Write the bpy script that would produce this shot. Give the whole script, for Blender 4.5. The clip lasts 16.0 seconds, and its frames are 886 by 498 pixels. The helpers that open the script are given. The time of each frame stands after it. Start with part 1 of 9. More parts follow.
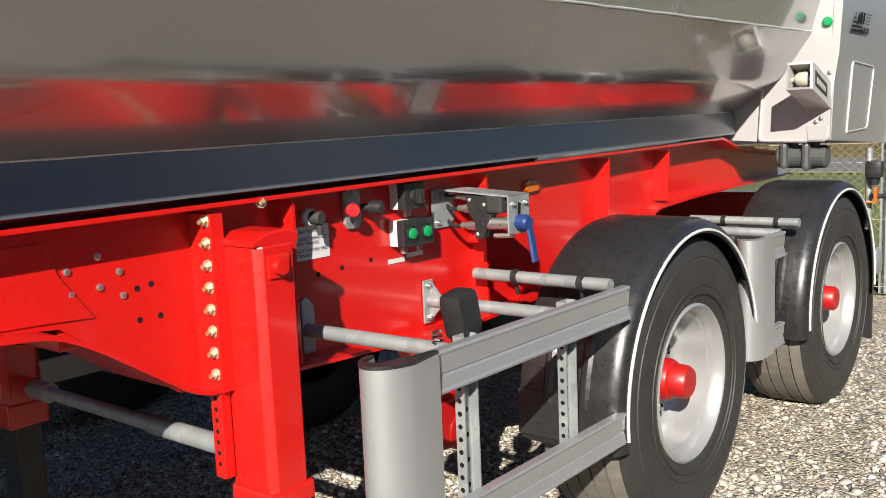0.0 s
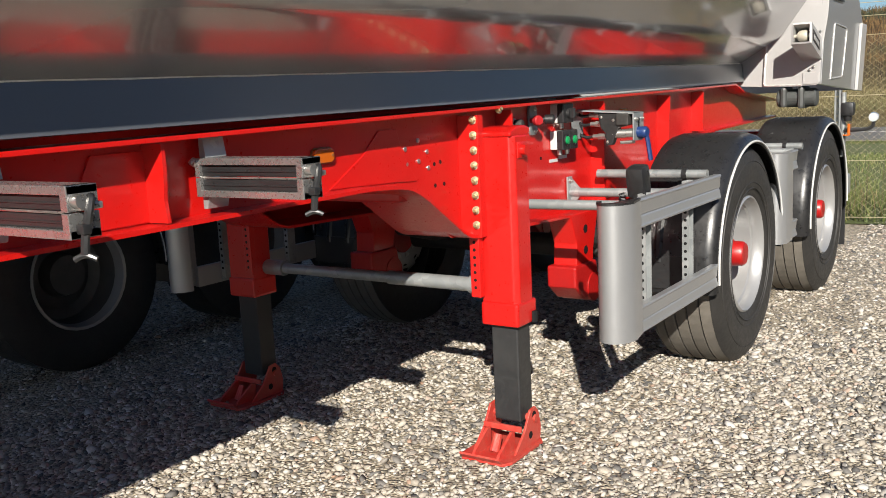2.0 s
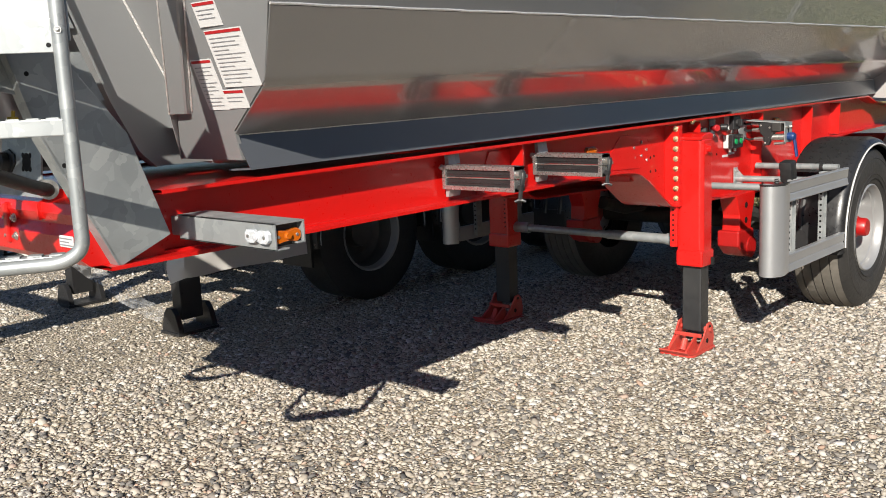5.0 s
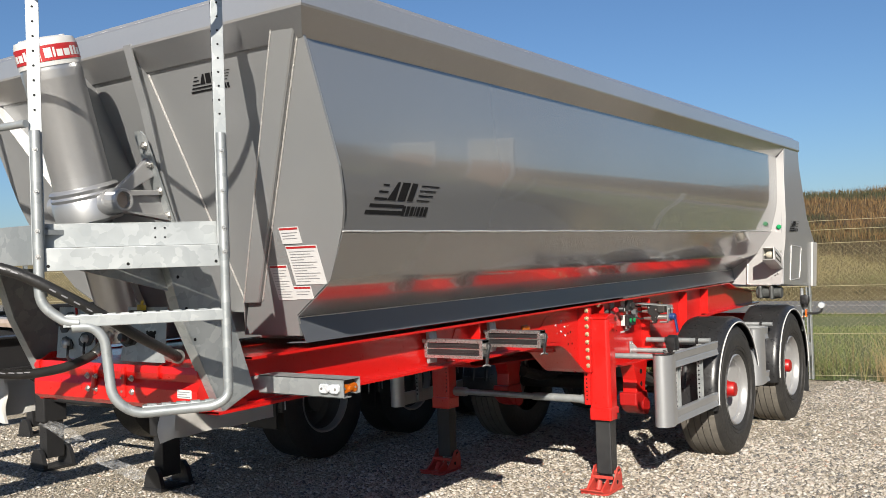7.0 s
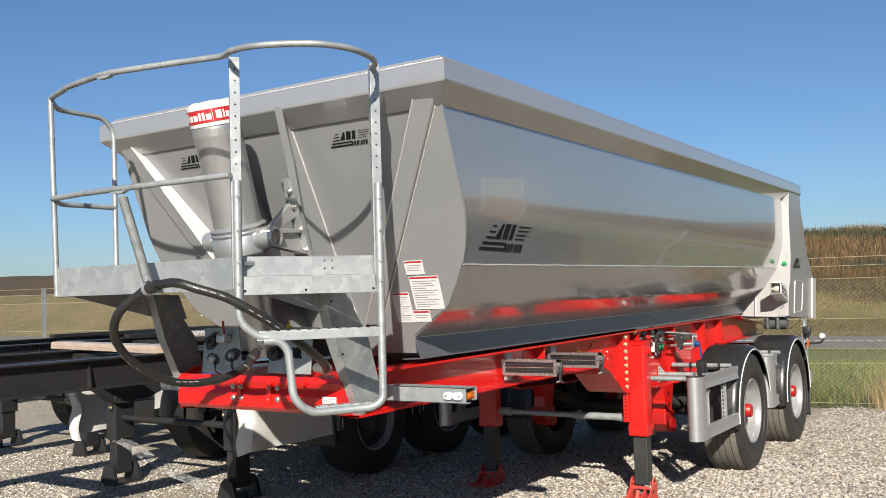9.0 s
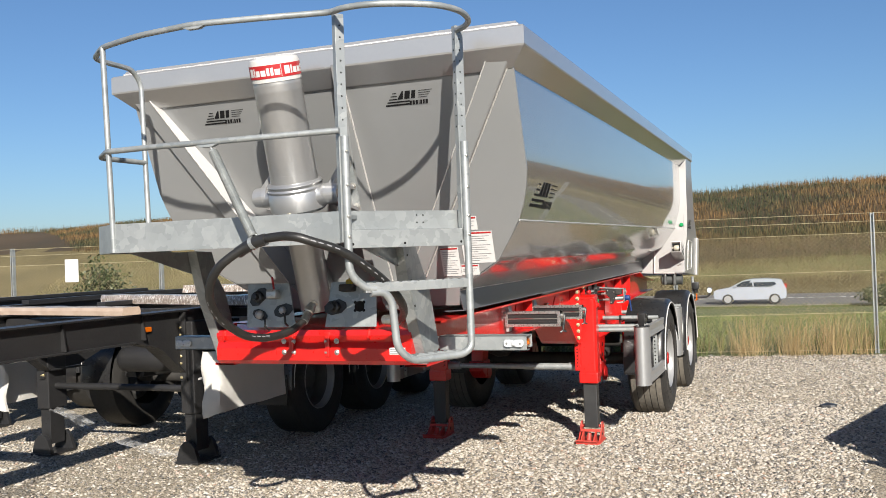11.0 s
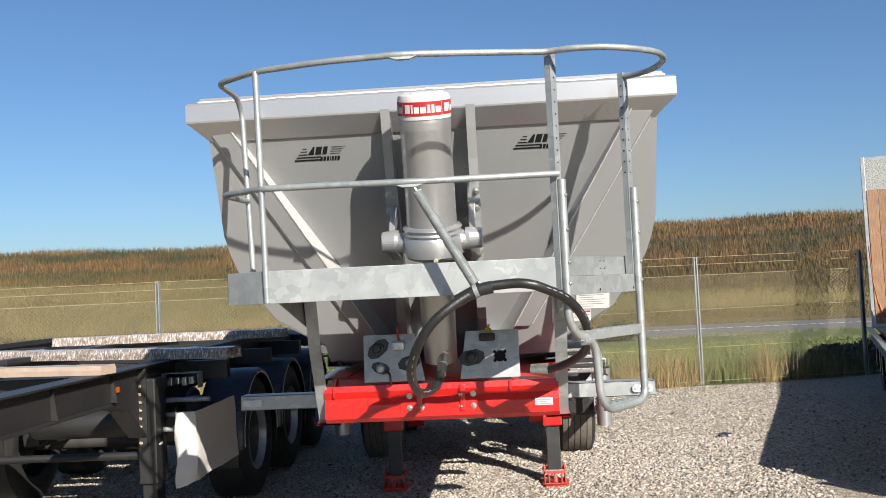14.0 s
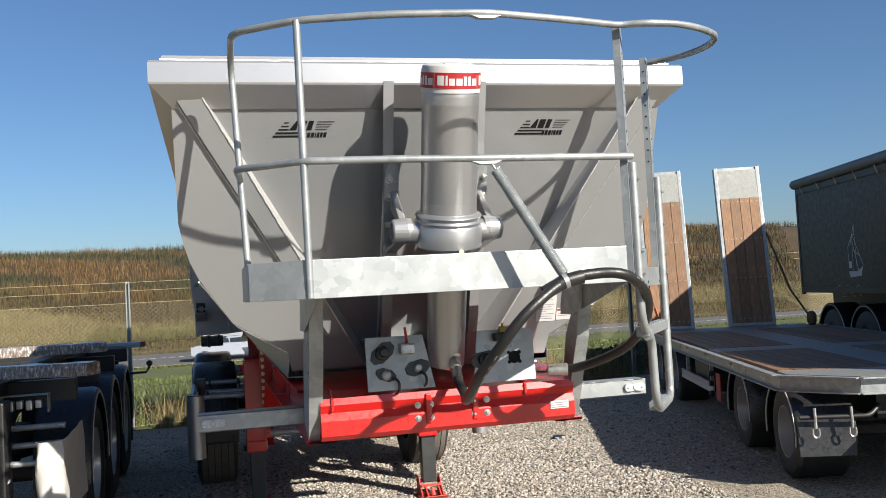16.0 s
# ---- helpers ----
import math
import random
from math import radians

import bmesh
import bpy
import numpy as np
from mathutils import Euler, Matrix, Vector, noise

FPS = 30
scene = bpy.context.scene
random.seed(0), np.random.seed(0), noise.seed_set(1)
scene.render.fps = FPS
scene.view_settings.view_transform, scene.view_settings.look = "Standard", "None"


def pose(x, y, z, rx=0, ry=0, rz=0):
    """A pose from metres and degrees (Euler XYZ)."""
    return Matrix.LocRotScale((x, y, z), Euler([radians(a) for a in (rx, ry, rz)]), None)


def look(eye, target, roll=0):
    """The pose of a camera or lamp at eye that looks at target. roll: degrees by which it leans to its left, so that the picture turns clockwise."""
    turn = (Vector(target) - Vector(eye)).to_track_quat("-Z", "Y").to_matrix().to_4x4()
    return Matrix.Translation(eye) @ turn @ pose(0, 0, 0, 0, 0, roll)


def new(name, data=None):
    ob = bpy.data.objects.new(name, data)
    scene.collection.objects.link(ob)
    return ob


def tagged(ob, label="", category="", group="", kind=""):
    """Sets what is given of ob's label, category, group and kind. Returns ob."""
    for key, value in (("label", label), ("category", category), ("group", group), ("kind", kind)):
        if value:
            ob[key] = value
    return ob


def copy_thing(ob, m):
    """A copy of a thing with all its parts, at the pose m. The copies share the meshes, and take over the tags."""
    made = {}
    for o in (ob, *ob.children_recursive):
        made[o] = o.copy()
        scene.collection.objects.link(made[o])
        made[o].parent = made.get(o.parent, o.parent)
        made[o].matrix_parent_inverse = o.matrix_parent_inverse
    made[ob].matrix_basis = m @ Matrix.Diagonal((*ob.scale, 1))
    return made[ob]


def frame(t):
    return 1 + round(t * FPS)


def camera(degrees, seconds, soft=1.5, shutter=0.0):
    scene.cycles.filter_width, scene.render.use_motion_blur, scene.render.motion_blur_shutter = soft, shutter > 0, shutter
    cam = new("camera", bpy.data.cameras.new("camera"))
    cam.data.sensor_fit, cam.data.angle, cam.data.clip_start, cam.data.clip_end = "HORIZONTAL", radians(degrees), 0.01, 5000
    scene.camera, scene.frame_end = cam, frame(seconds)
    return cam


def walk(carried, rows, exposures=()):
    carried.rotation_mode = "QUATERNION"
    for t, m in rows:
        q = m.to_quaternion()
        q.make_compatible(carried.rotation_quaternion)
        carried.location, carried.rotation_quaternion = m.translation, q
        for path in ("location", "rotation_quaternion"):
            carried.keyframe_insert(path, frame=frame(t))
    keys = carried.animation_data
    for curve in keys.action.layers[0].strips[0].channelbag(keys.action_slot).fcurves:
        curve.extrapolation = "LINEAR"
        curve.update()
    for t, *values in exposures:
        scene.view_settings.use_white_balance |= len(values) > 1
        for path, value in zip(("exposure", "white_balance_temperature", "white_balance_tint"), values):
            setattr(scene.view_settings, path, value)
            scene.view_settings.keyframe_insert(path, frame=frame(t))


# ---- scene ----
cam = camera(51.4, 16.0, soft=0.9)
PATH = [
    (0, (0.008, 0.898, 1.538), (-1.249, 2.429, 1.265), -2.4),
    (0.5, (0.003, 0.451, 1.514), (-1.115, 2.086, 1.235), -2.7),
    (1, (0.041, 0.071, 1.432), (-1.027, 1.737, 1.139), -2.7),
    (1.5, (-0.017, -0.322, 1.41), (-1.077, 1.346, 1.101), -2.7),
    (2, (-0.066, -0.664, 1.405), (-1.18, 0.965, 1.079), -2.8),
    (2.5, (0.01, -0.963, 1.429), (-1.217, 0.576, 1.072), -2.5),
    (3, (0.095, -1.282, 1.469), (-1.199, 0.197, 1.097), -2.4),
    (3.5, (0.191, -1.606, 1.486), (-1.132, -0.154, 1.11), -2.2),
    (3.7, (0.257, -1.718, 1.485), (-1.076, -0.275, 1.112), -2.1),
    (5.8, (0.846, -3.116, 1.695), (-0.457, -1.62, 1.442), -2.6),
    (6, (0.898, -3.261, 1.717), (-0.387, -1.743, 1.509), -2.2),
    (6.5, (0.955, -3.577, 1.723), (-0.245, -1.979, 1.65), -2.0),
    (7, (1.06, -3.833, 1.698), (-0.079, -2.189, 1.729), -2.0),
    (7.5, (1.115, -4.126, 1.701), (-0.016, -2.478, 1.783), -1.7),
    (8, (1.136, -4.449, 1.688), (-0.001, -2.807, 1.792), -1.7),
    (8.2, (1.126, -4.529, 1.689), (-0.012, -2.888, 1.794), -1.6),
    (10.3, (0.359, -5.39, 1.649), (-0.512, -3.591, 1.712), -2.0),
    (10.5, (0.236, -5.474, 1.641), (-0.591, -3.654, 1.69), -2.0),
    (11, (-0.094, -5.644, 1.665), (-0.819, -3.78, 1.682), -2.1),
    (11.5, (-0.385, -5.804, 1.679), (-1.001, -3.901, 1.687), -2.2),
    (12, (-0.713, -5.911, 1.687), (-1.243, -3.983, 1.693), -2.3),
    (12.5, (-1.096, -5.945, 1.739), (-1.496, -3.986, 1.758), -2.4),
    (13, (-1.462, -6.01, 1.747), (-1.689, -4.023, 1.785), -2.5),
    (13.5, (-1.857, -6.028, 1.761), (-1.994, -4.033, 1.813), -2.6),
    (14, (-2.243, -5.954, 1.775), (-2.372, -3.96, 1.86), -2.7),
    (14.5, (-2.603, -5.788, 1.758), (-2.71, -3.794, 1.863), -2.7),
    (15, (-2.962, -5.625, 1.77), (-2.931, -3.628, 1.87), -2.8),
    (15.5, (-3.327, -5.515, 1.761), (-3.05, -3.537, 1.853), -2.9),
    (16, (-3.653, -5.35, 1.756), (-3.153, -3.416, 1.841), -3.1),
]
walk(cam, [(t, look(eye, target, roll)) for t, eye, target, roll in PATH], exposures=((0.0, 1.18), (0.6, 0.98), (3.5, 1.01), (6.0, 0.95), (8.0, 1.01), (11.0, 1.09), (14.0, 1.15), (16.0, 1.08)))

# ---- light ----
XC = -2.593                      # the tipper trailer's middle line
SUN = Vector((0.93, -1.59, 1.0)).normalized()
world = bpy.data.worlds.new("sky")
scene.world = world
world.use_nodes = True
wn = world.node_tree.nodes
wl = world.node_tree.links
sky = wn.new("ShaderNodeTexSky")
sky.sky_type = "NISHITA"
sky.sun_disc = False
sky.sun_elevation = math.asin(SUN.z)
sky.sun_rotation = math.atan2(SUN.x, SUN.y)
sky.altitude = 0
sky.air_density = 1.0
sky.dust_density = 0.65
sky.ozone_density = 7.0
wn["Background"].inputs["Strength"].default_value = 0.050
wl.new(sky.outputs["Color"], wn["Background"].inputs["Color"])
sun_data = bpy.data.lights.new("sun", "SUN")
sun_data.energy = 5.0
sun_data.angle = radians(0.53)
sun_data.color = (1.0, 0.935, 0.835)
sun = new("sun", sun_data)
sun.matrix_world = look(SUN * 30, (0, 0, 0))


# ---- materials ----
def nodes_of(name):
    m = bpy.data.materials.new(name)
    m.use_nodes = True
    return m, m.node_tree.nodes, m.node_tree.links, m.node_tree.nodes["Principled BSDF"]


def ramp(nodes, stops):
    r = nodes.new("ShaderNodeValToRGB")
    el = r.color_ramp.elements
    while len(el) < len(stops):
        el.new(0.5)
    for e, (p, c) in zip(el, stops):
        e.position = p
        e.color = (*c, 1) if len(c) == 3 else c
    return r


def noise_tex(nodes, links, scale, detail=4, rough=0.55, coord="Object", stretch=None):
    tc = nodes.new("ShaderNodeTexCoord")
    n = nodes.new("ShaderNodeTexNoise")
    n.inputs["Scale"].default_value = scale
    n.inputs["Detail"].default_value = detail
    n.inputs["Roughness"].default_value = rough
    if stretch:
        mp = nodes.new("ShaderNodeMapping")
        mp.inputs["Scale"].default_value = stretch
        links.new(tc.outputs[coord], mp.inputs["Vector"])
        links.new(mp.outputs["Vector"], n.inputs["Vector"])
    else:
        links.new(tc.outputs[coord], n.inputs["Vector"])
    return n


def paint(name, a, b, rough=0.35, metal=0.0, coat=0.0, coat_rough=0.05, scale=3.0, bump=0.03, grain=60.0, spread=0.12, bump_scale=None, ior=1.5):
    """A surface that varies between two colours on a large scale, and in gloss and relief on a fine one."""
    m, n, l, p = nodes_of(name)
    big = noise_tex(n, l, scale)
    fine = noise_tex(n, l, grain, 6, 0.65)
    mix = n.new("ShaderNodeMix")
    mix.data_type = "FLOAT"
    mix.inputs[0].default_value = 0.35
    l.new(big.outputs["Fac"], mix.inputs[2])
    l.new(fine.outputs["Fac"], mix.inputs[3])
    r = ramp(n, ((0.3, a), (0.72, b)))
    l.new(mix.outputs[0], r.inputs["Fac"])
    l.new(r.outputs["Color"], p.inputs["Base Color"])
    mr = n.new("ShaderNodeMapRange")
    mr.inputs["From Min"].default_value = 0.3
    mr.inputs["From Max"].default_value = 0.7
    mr.inputs["To Min"].default_value = max(0.02, rough - spread)
    mr.inputs["To Max"].default_value = min(1.0, rough + spread)
    l.new(fine.outputs["Fac"], mr.inputs["Value"])
    l.new(mr.outputs["Result"], p.inputs["Roughness"])
    p.inputs["Metallic"].default_value = metal
    p.inputs["Coat Weight"].default_value = coat
    p.inputs["Coat Roughness"].default_value = coat_rough
    p.inputs["IOR"].default_value = ior
    if bump:
        source = fine
        if bump_scale:
            source = noise_tex(n, l, bump_scale, 3)
        bp = n.new("ShaderNodeBump")
        bp.inputs["Strength"].default_value = bump
        bp.inputs["Distance"].default_value = 0.01
        l.new(source.outputs["Fac"], bp.inputs["Height"])
        l.new(bp.outputs["Normal"], p.inputs["Normal"])
    return m


M_RED = paint("red_paint", (0.46, 0.0065, 0.0045), (0.41, 0.005, 0.0035), 0.36, coat=0.4, coat_rough=0.1, scale=1.5, bump=0.05, bump_scale=7)
M_FOOT = paint("dusty_red_paint", (0.42, 0.009, 0.007), (0.34, 0.075, 0.052), 0.5, scale=9, bump=0.2)
M_SIDE = paint("silver_side_paint", (0.285, 0.287, 0.289), (0.318, 0.320, 0.322), 0.17, metal=0.62, coat=0.9, coat_rough=0.02, scale=0.6, bump=0.012, grain=240, spread=0.03, bump_scale=1.6)
M_BELLY = paint("dusty_belly_paint", (0.285, 0.285, 0.287), (0.32, 0.32, 0.322), 0.22, metal=0.62, coat=0.7, coat_rough=0.06, scale=0.8, bump=0.01, grain=240, spread=0.02, bump_scale=1.6)
M_SILL = paint("slate_sill_paint", (0.115, 0.125, 0.142), (0.135, 0.145, 0.162), 0.36, metal=0.5, coat=0.4, coat_rough=0.2, scale=1.0, bump=0.01, grain=200, spread=0.05)
M_FRONT = paint("silver_front_paint", (0.258, 0.264, 0.266), (0.284, 0.289, 0.293), 0.42, metal=0.45, coat=0.4, coat_rough=0.15, scale=1.2, bump=0.015, grain=220, spread=0.06)
M_RIM = paint("silver_rim_paint", (0.367, 0.367, 0.367), (0.408, 0.404, 0.401), 0.28, metal=0.6, coat=0.8, coat_rough=0.04, scale=1.5, bump=0.0, grain=40, spread=0.0)
M_POST = paint("silver_post_paint", (0.396, 0.388, 0.382), (0.43, 0.422, 0.417), 0.38, metal=0.2, coat=0.4, coat_rough=0.1, scale=2, bump=0.006, grain=40, spread=0.01, bump_scale=4)
M_ALU = paint("anodised_aluminium", (0.323, 0.329, 0.336), (0.373, 0.376, 0.379), 0.38, metal=0.6, scale=4, bump=0.02, grain=150, spread=0.06)
M_HOLDER = paint("bright_folded_metal", (0.36, 0.355, 0.35), (0.48, 0.47, 0.46), 0.3, metal=0.85, scale=9, bump=0.03, grain=90, spread=0.1)
M_STEEL = paint("bare_steel", (0.405, 0.396, 0.378), (0.558, 0.549, 0.522), 0.35, metal=0.9, scale=30, bump=0.05)
M_BRASS = paint("yellow_passivated_nut", (0.46, 0.36, 0.13), (0.56, 0.53, 0.44), 0.36, metal=0.75, scale=60, bump=0.03)
M_BLACK = paint("black_plastic", (0.0102, 0.0102, 0.011), (0.0213, 0.0213, 0.0221), 0.38, scale=6, bump=0.04)
M_GUARD = paint("black_mudguard_plastic", (0.010, 0.010, 0.0107), (0.019, 0.019, 0.0195), 0.33, scale=4, bump=0.05, grain=35, spread=0.1)
M_FRAME = paint("black_frame_paint", (0.0085, 0.0085, 0.0095), (0.017, 0.0165, 0.0165), 0.52, coat=0.1, coat_rough=0.3, scale=3, bump=0.04)
M_LEG = paint("black_leg_paint", (0.017, 0.0175, 0.0185), (0.030, 0.030, 0.030), 0.45, scale=7, bump=0.04)
M_TYRE = paint("tyre_rubber", (0.0125, 0.012, 0.0115), (0.026, 0.0242, 0.022), 0.62, scale=9, bump=0.12, grain=45)
M_TREAD = paint("worn_tread_rubber", (0.085, 0.076, 0.064), (0.14, 0.126, 0.105), 0.85, scale=12, bump=0.2, grain=70)
M_WHEEL = paint("silver_wheel_paint", (0.298, 0.298, 0.298), (0.344, 0.344, 0.342), 0.32, metal=0.45, coat=0.3, coat_rough=0.1, scale=5, bump=0.008, grain=25, spread=0.01, bump_scale=6)
M_HUB = paint("red_hub_paint", (0.323, 0.00521, 0.00417), (0.26, 0.00521, 0.00521), 0.4, scale=12, bump=0.06)
M_WHITE = paint("white_plastic", (0.425, 0.418, 0.402), (0.459, 0.454, 0.436), 0.4, scale=10, bump=0.02)
M_PAPER = paint("white_sticker", (0.459, 0.454, 0.448), (0.482, 0.476, 0.471), 0.55, scale=10, bump=0.0)
M_STRIPE = paint("white_edge_stripe", (0.471, 0.471, 0.459), (0.494, 0.494, 0.482), 0.5, scale=10, bump=0.0)
M_INK = paint("black_print", (0.006, 0.006, 0.007), (0.010, 0.010, 0.010), 0.65, scale=10, bump=0.0)
M_INK.node_tree.nodes["Principled BSDF"].inputs["Specular IOR Level"].default_value = 0.15
M_GREY_INK = paint("grey_print", (0.154, 0.154, 0.168), (0.21, 0.21, 0.217), 0.5, scale=10, bump=0.0)
M_RED_INK = paint("red_print", (0.332, 0.0107, 0.0107), (0.295, 0.0107, 0.0161), 0.5, scale=10, bump=0.0)
M_BLUE = paint("blue_handle_plastic", (0.00804, 0.0268, 0.101), (0.0107, 0.0321, 0.123), 0.4, scale=15, bump=0.04)
M_YELLOW = paint("yellow_plastic", (0.348, 0.252, 0.0107), (0.311, 0.22, 0.0107), 0.4, scale=15, bump=0.04)
M_GREEN = paint("green_button", (0.00574, 0.189, 0.0574), (0.00574, 0.218, 0.0689), 0.3, scale=15, bump=0.0)
M_HOSE = paint("black_hose_rubber", (0.009, 0.009, 0.009), (0.019, 0.018, 0.0165), 0.42, scale=14, bump=0.12, grain=90)
M_GREASE = paint("dark_underbody", (0.014, 0.0133, 0.0126), (0.035, 0.0315, 0.028), 0.7, scale=8, bump=0.2)
M_WELD = paint("weld_bead", (0.5, 0.49, 0.48), (0.72, 0.70, 0.67), 0.4, metal=0.6, scale=60, bump=0.5, grain=120)
M_CHECK = paint("checker_plate", (0.186, 0.192, 0.18), (0.248, 0.254, 0.236), 0.5, metal=0.3, scale=20, bump=0.5, grain=70)
M_CLOTH = paint("white_cover_sheet", (0.413, 0.402, 0.379), (0.459, 0.448, 0.425), 0.75, scale=6, bump=0.15, grain=14)
M_CARTON = paint("brown_carton", (0.27, 0.20, 0.15), (0.37, 0.29, 0.23), 0.6, coat=0.5, coat_rough=0.15, scale=10, bump=0.1)
M_TARP = paint("dark_green_tarpaulin", (0.007, 0.0085, 0.0055), (0.014, 0.016, 0.010), 0.48, scale=2, bump=0.08, grain=12)
M_TARPTOP = paint("grey_tarpaulin_roll", (0.10, 0.105, 0.11), (0.15, 0.155, 0.16), 0.5, scale=4, bump=0.1)
M_CARW = paint("silver_car_paint", (0.27, 0.285, 0.31), (0.29, 0.305, 0.33), 0.34, metal=0.35, coat=0.8, coat_rough=0.03, scale=2, bump=0.0)
M_ROLLER = paint("pale_roller_plastic", (0.316, 0.287, 0.23), (0.379, 0.351, 0.287), 0.5, scale=20, bump=0.05)
M_HINGE = paint("grey_cast_hinge", (0.035, 0.038, 0.038), (0.06, 0.063, 0.06), 0.5, scale=9, bump=0.05)
M_MARK = paint("grey_moulded_rubber", (0.085, 0.082, 0.078), (0.12, 0.115, 0.105), 0.7, scale=20, bump=0.05)
M_CYL = paint("silver_cylinder_paint", (0.379, 0.379, 0.383), (0.424, 0.424, 0.424), 0.34, metal=0.75, coat=0.35, coat_rough=0.12, scale=2, bump=0.0, grain=40, spread=0.0)
M_LAMPBASE = paint("dark_amber_plastic", (0.16, 0.05, 0.01), (0.22, 0.07, 0.015), 0.4, scale=20, bump=0.05)
M_STRAP = paint("brown_webbing", (0.11, 0.055, 0.026), (0.15, 0.08, 0.04), 0.8, scale=30, bump=0.1)
M_ORANGE = paint("orange_strap", (0.332, 0.0857, 0.0161), (0.268, 0.0643, 0.0161), 0.6, scale=20, bump=0.1)


def galvanised():
    m, n, l, p = nodes_of("galvanised_steel")
    tc = n.new("ShaderNodeTexCoord")
    v = n.new("ShaderNodeTexVoronoi")
    v.inputs["Scale"].default_value = 26
    warp = noise_tex(n, l, 9, 3)
    add = n.new("ShaderNodeMixRGB")
    add.inputs["Fac"].default_value = 0.12
    l.new(tc.outputs["Object"], add.inputs["Color1"])
    l.new(warp.outputs["Color"], add.inputs["Color2"])
    l.new(add.outputs["Color"], v.inputs["Vector"])
    big = noise_tex(n, l, 5, 5)
    mix = n.new("ShaderNodeMixRGB")
    mix.inputs["Fac"].default_value = 0.55
    l.new(v.outputs["Color"], mix.inputs["Color1"])
    l.new(big.outputs["Fac"], mix.inputs["Color2"])
    r = ramp(n, ((0.2, (0.225, 0.243, 0.247)), (0.55, (0.300, 0.317, 0.319)), (0.85, (0.385, 0.398, 0.396))))
    l.new(mix.outputs["Color"], r.inputs["Fac"])
    l.new(r.outputs["Color"], p.inputs["Base Color"])
    rr = ramp(n, ((0.2, (0.32, 0.32, 0.32)), (0.8, (0.55, 0.55, 0.55))))
    l.new(big.outputs["Fac"], rr.inputs["Fac"])
    l.new(rr.outputs["Color"], p.inputs["Roughness"])
    p.inputs["Metallic"].default_value = 0.5
    bp = n.new("ShaderNodeBump")
    bp.inputs["Strength"].default_value = 0.06
    bp.inputs["Distance"].default_value = 0.01
    l.new(big.outputs["Fac"], bp.inputs["Height"])
    l.new(bp.outputs["Normal"], p.inputs["Normal"])
    return m


M_GALV = galvanised()
# darker copy of the silver wheel paint: shade inside the wheels put into the colour
M_DISC = paint("shaded_steel_wheel", (0.05, 0.05, 0.05), (0.09, 0.087, 0.082), 0.5, metal=0.2, scale=9, bump=0.05)
M_BARK = paint("brown_bark", (0.035, 0.024, 0.014), (0.06, 0.042, 0.026), 0.85, scale=14, bump=0.2)


def lens(name, colour, rough=0.15):
    m, n, l, p = nodes_of(name)
    p.inputs["Base Color"].default_value = (*colour, 1)
    p.inputs["Roughness"].default_value = rough
    p.inputs["Coat Weight"].default_value = 1.0
    w = n.new("ShaderNodeTexWave")
    w.inputs["Scale"].default_value = 60
    tc = n.new("ShaderNodeTexCoord")
    l.new(tc.outputs["Object"], w.inputs["Vector"])
    bp = n.new("ShaderNodeBump")
    bp.inputs["Strength"].default_value = 0.35
    bp.inputs["Distance"].default_value = 0.004
    l.new(w.outputs["Fac"], bp.inputs["Height"])
    l.new(bp.outputs["Normal"], p.inputs["Normal"])
    return m


M_AMBER = lens("amber_lens", (0.42, 0.09, 0.004))
M_LENSES = lens("pale_round_lens", (0.42, 0.43, 0.45), 0.08)
M_CLEAR = lens("clear_lens", (0.42, 0.44, 0.46), 0.08)
M_REDLENS = lens("red_lens", (0.5, 0.01, 0.01))


def window_glass():
    m, n, l, p = nodes_of("dark_window_glass")
    p.inputs["Base Color"].default_value = (0.02, 0.025, 0.03, 1)
    p.inputs["Roughness"].default_value = 0.04
    return m


M_GLASS = window_glass()


def wrap_film():
    """Crinkled clear wrapping film over pale goods, with its glints painted into the colour."""
    m, n, l, p = nodes_of("wrapping_film")
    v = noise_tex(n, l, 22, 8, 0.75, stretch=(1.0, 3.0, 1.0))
    # the near-white end of the ramp paints bright glints on the creases
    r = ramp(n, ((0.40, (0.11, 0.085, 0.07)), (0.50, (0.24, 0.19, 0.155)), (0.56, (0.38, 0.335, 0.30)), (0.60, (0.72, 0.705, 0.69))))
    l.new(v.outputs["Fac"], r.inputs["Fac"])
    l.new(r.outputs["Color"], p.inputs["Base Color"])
    p.inputs["Roughness"].default_value = 0.28
    p.inputs["Coat Weight"].default_value = 0.45
    bp = n.new("ShaderNodeBump")
    bp.inputs["Strength"].default_value = 0.8
    bp.inputs["Distance"].default_value = 0.02
    l.new(v.outputs["Fac"], bp.inputs["Height"])
    l.new(bp.outputs["Normal"], p.inputs["Normal"])
    return m


M_FILM = wrap_film()


def clear_film():
    m, n, l, p = nodes_of("clear_plastic_sheet")
    v = noise_tex(n, l, 14, 6, 0.7)
    p.inputs["Base Color"].default_value = (0.75, 0.75, 0.74, 1)
    p.inputs["Roughness"].default_value = 0.2
    r = ramp(n, ((0.42, (0.06, 0.06, 0.06)), (0.72, (0.55, 0.55, 0.55))))
    l.new(v.outputs["Fac"], r.inputs["Fac"])
    l.new(r.outputs["Color"], p.inputs["Alpha"])
    bp = n.new("ShaderNodeBump")
    bp.inputs["Strength"].default_value = 0.9
    bp.inputs["Distance"].default_value = 0.02
    l.new(v.outputs["Fac"], bp.inputs["Height"])
    l.new(bp.outputs["Normal"], p.inputs["Normal"])
    return m


M_SHEET = clear_film()


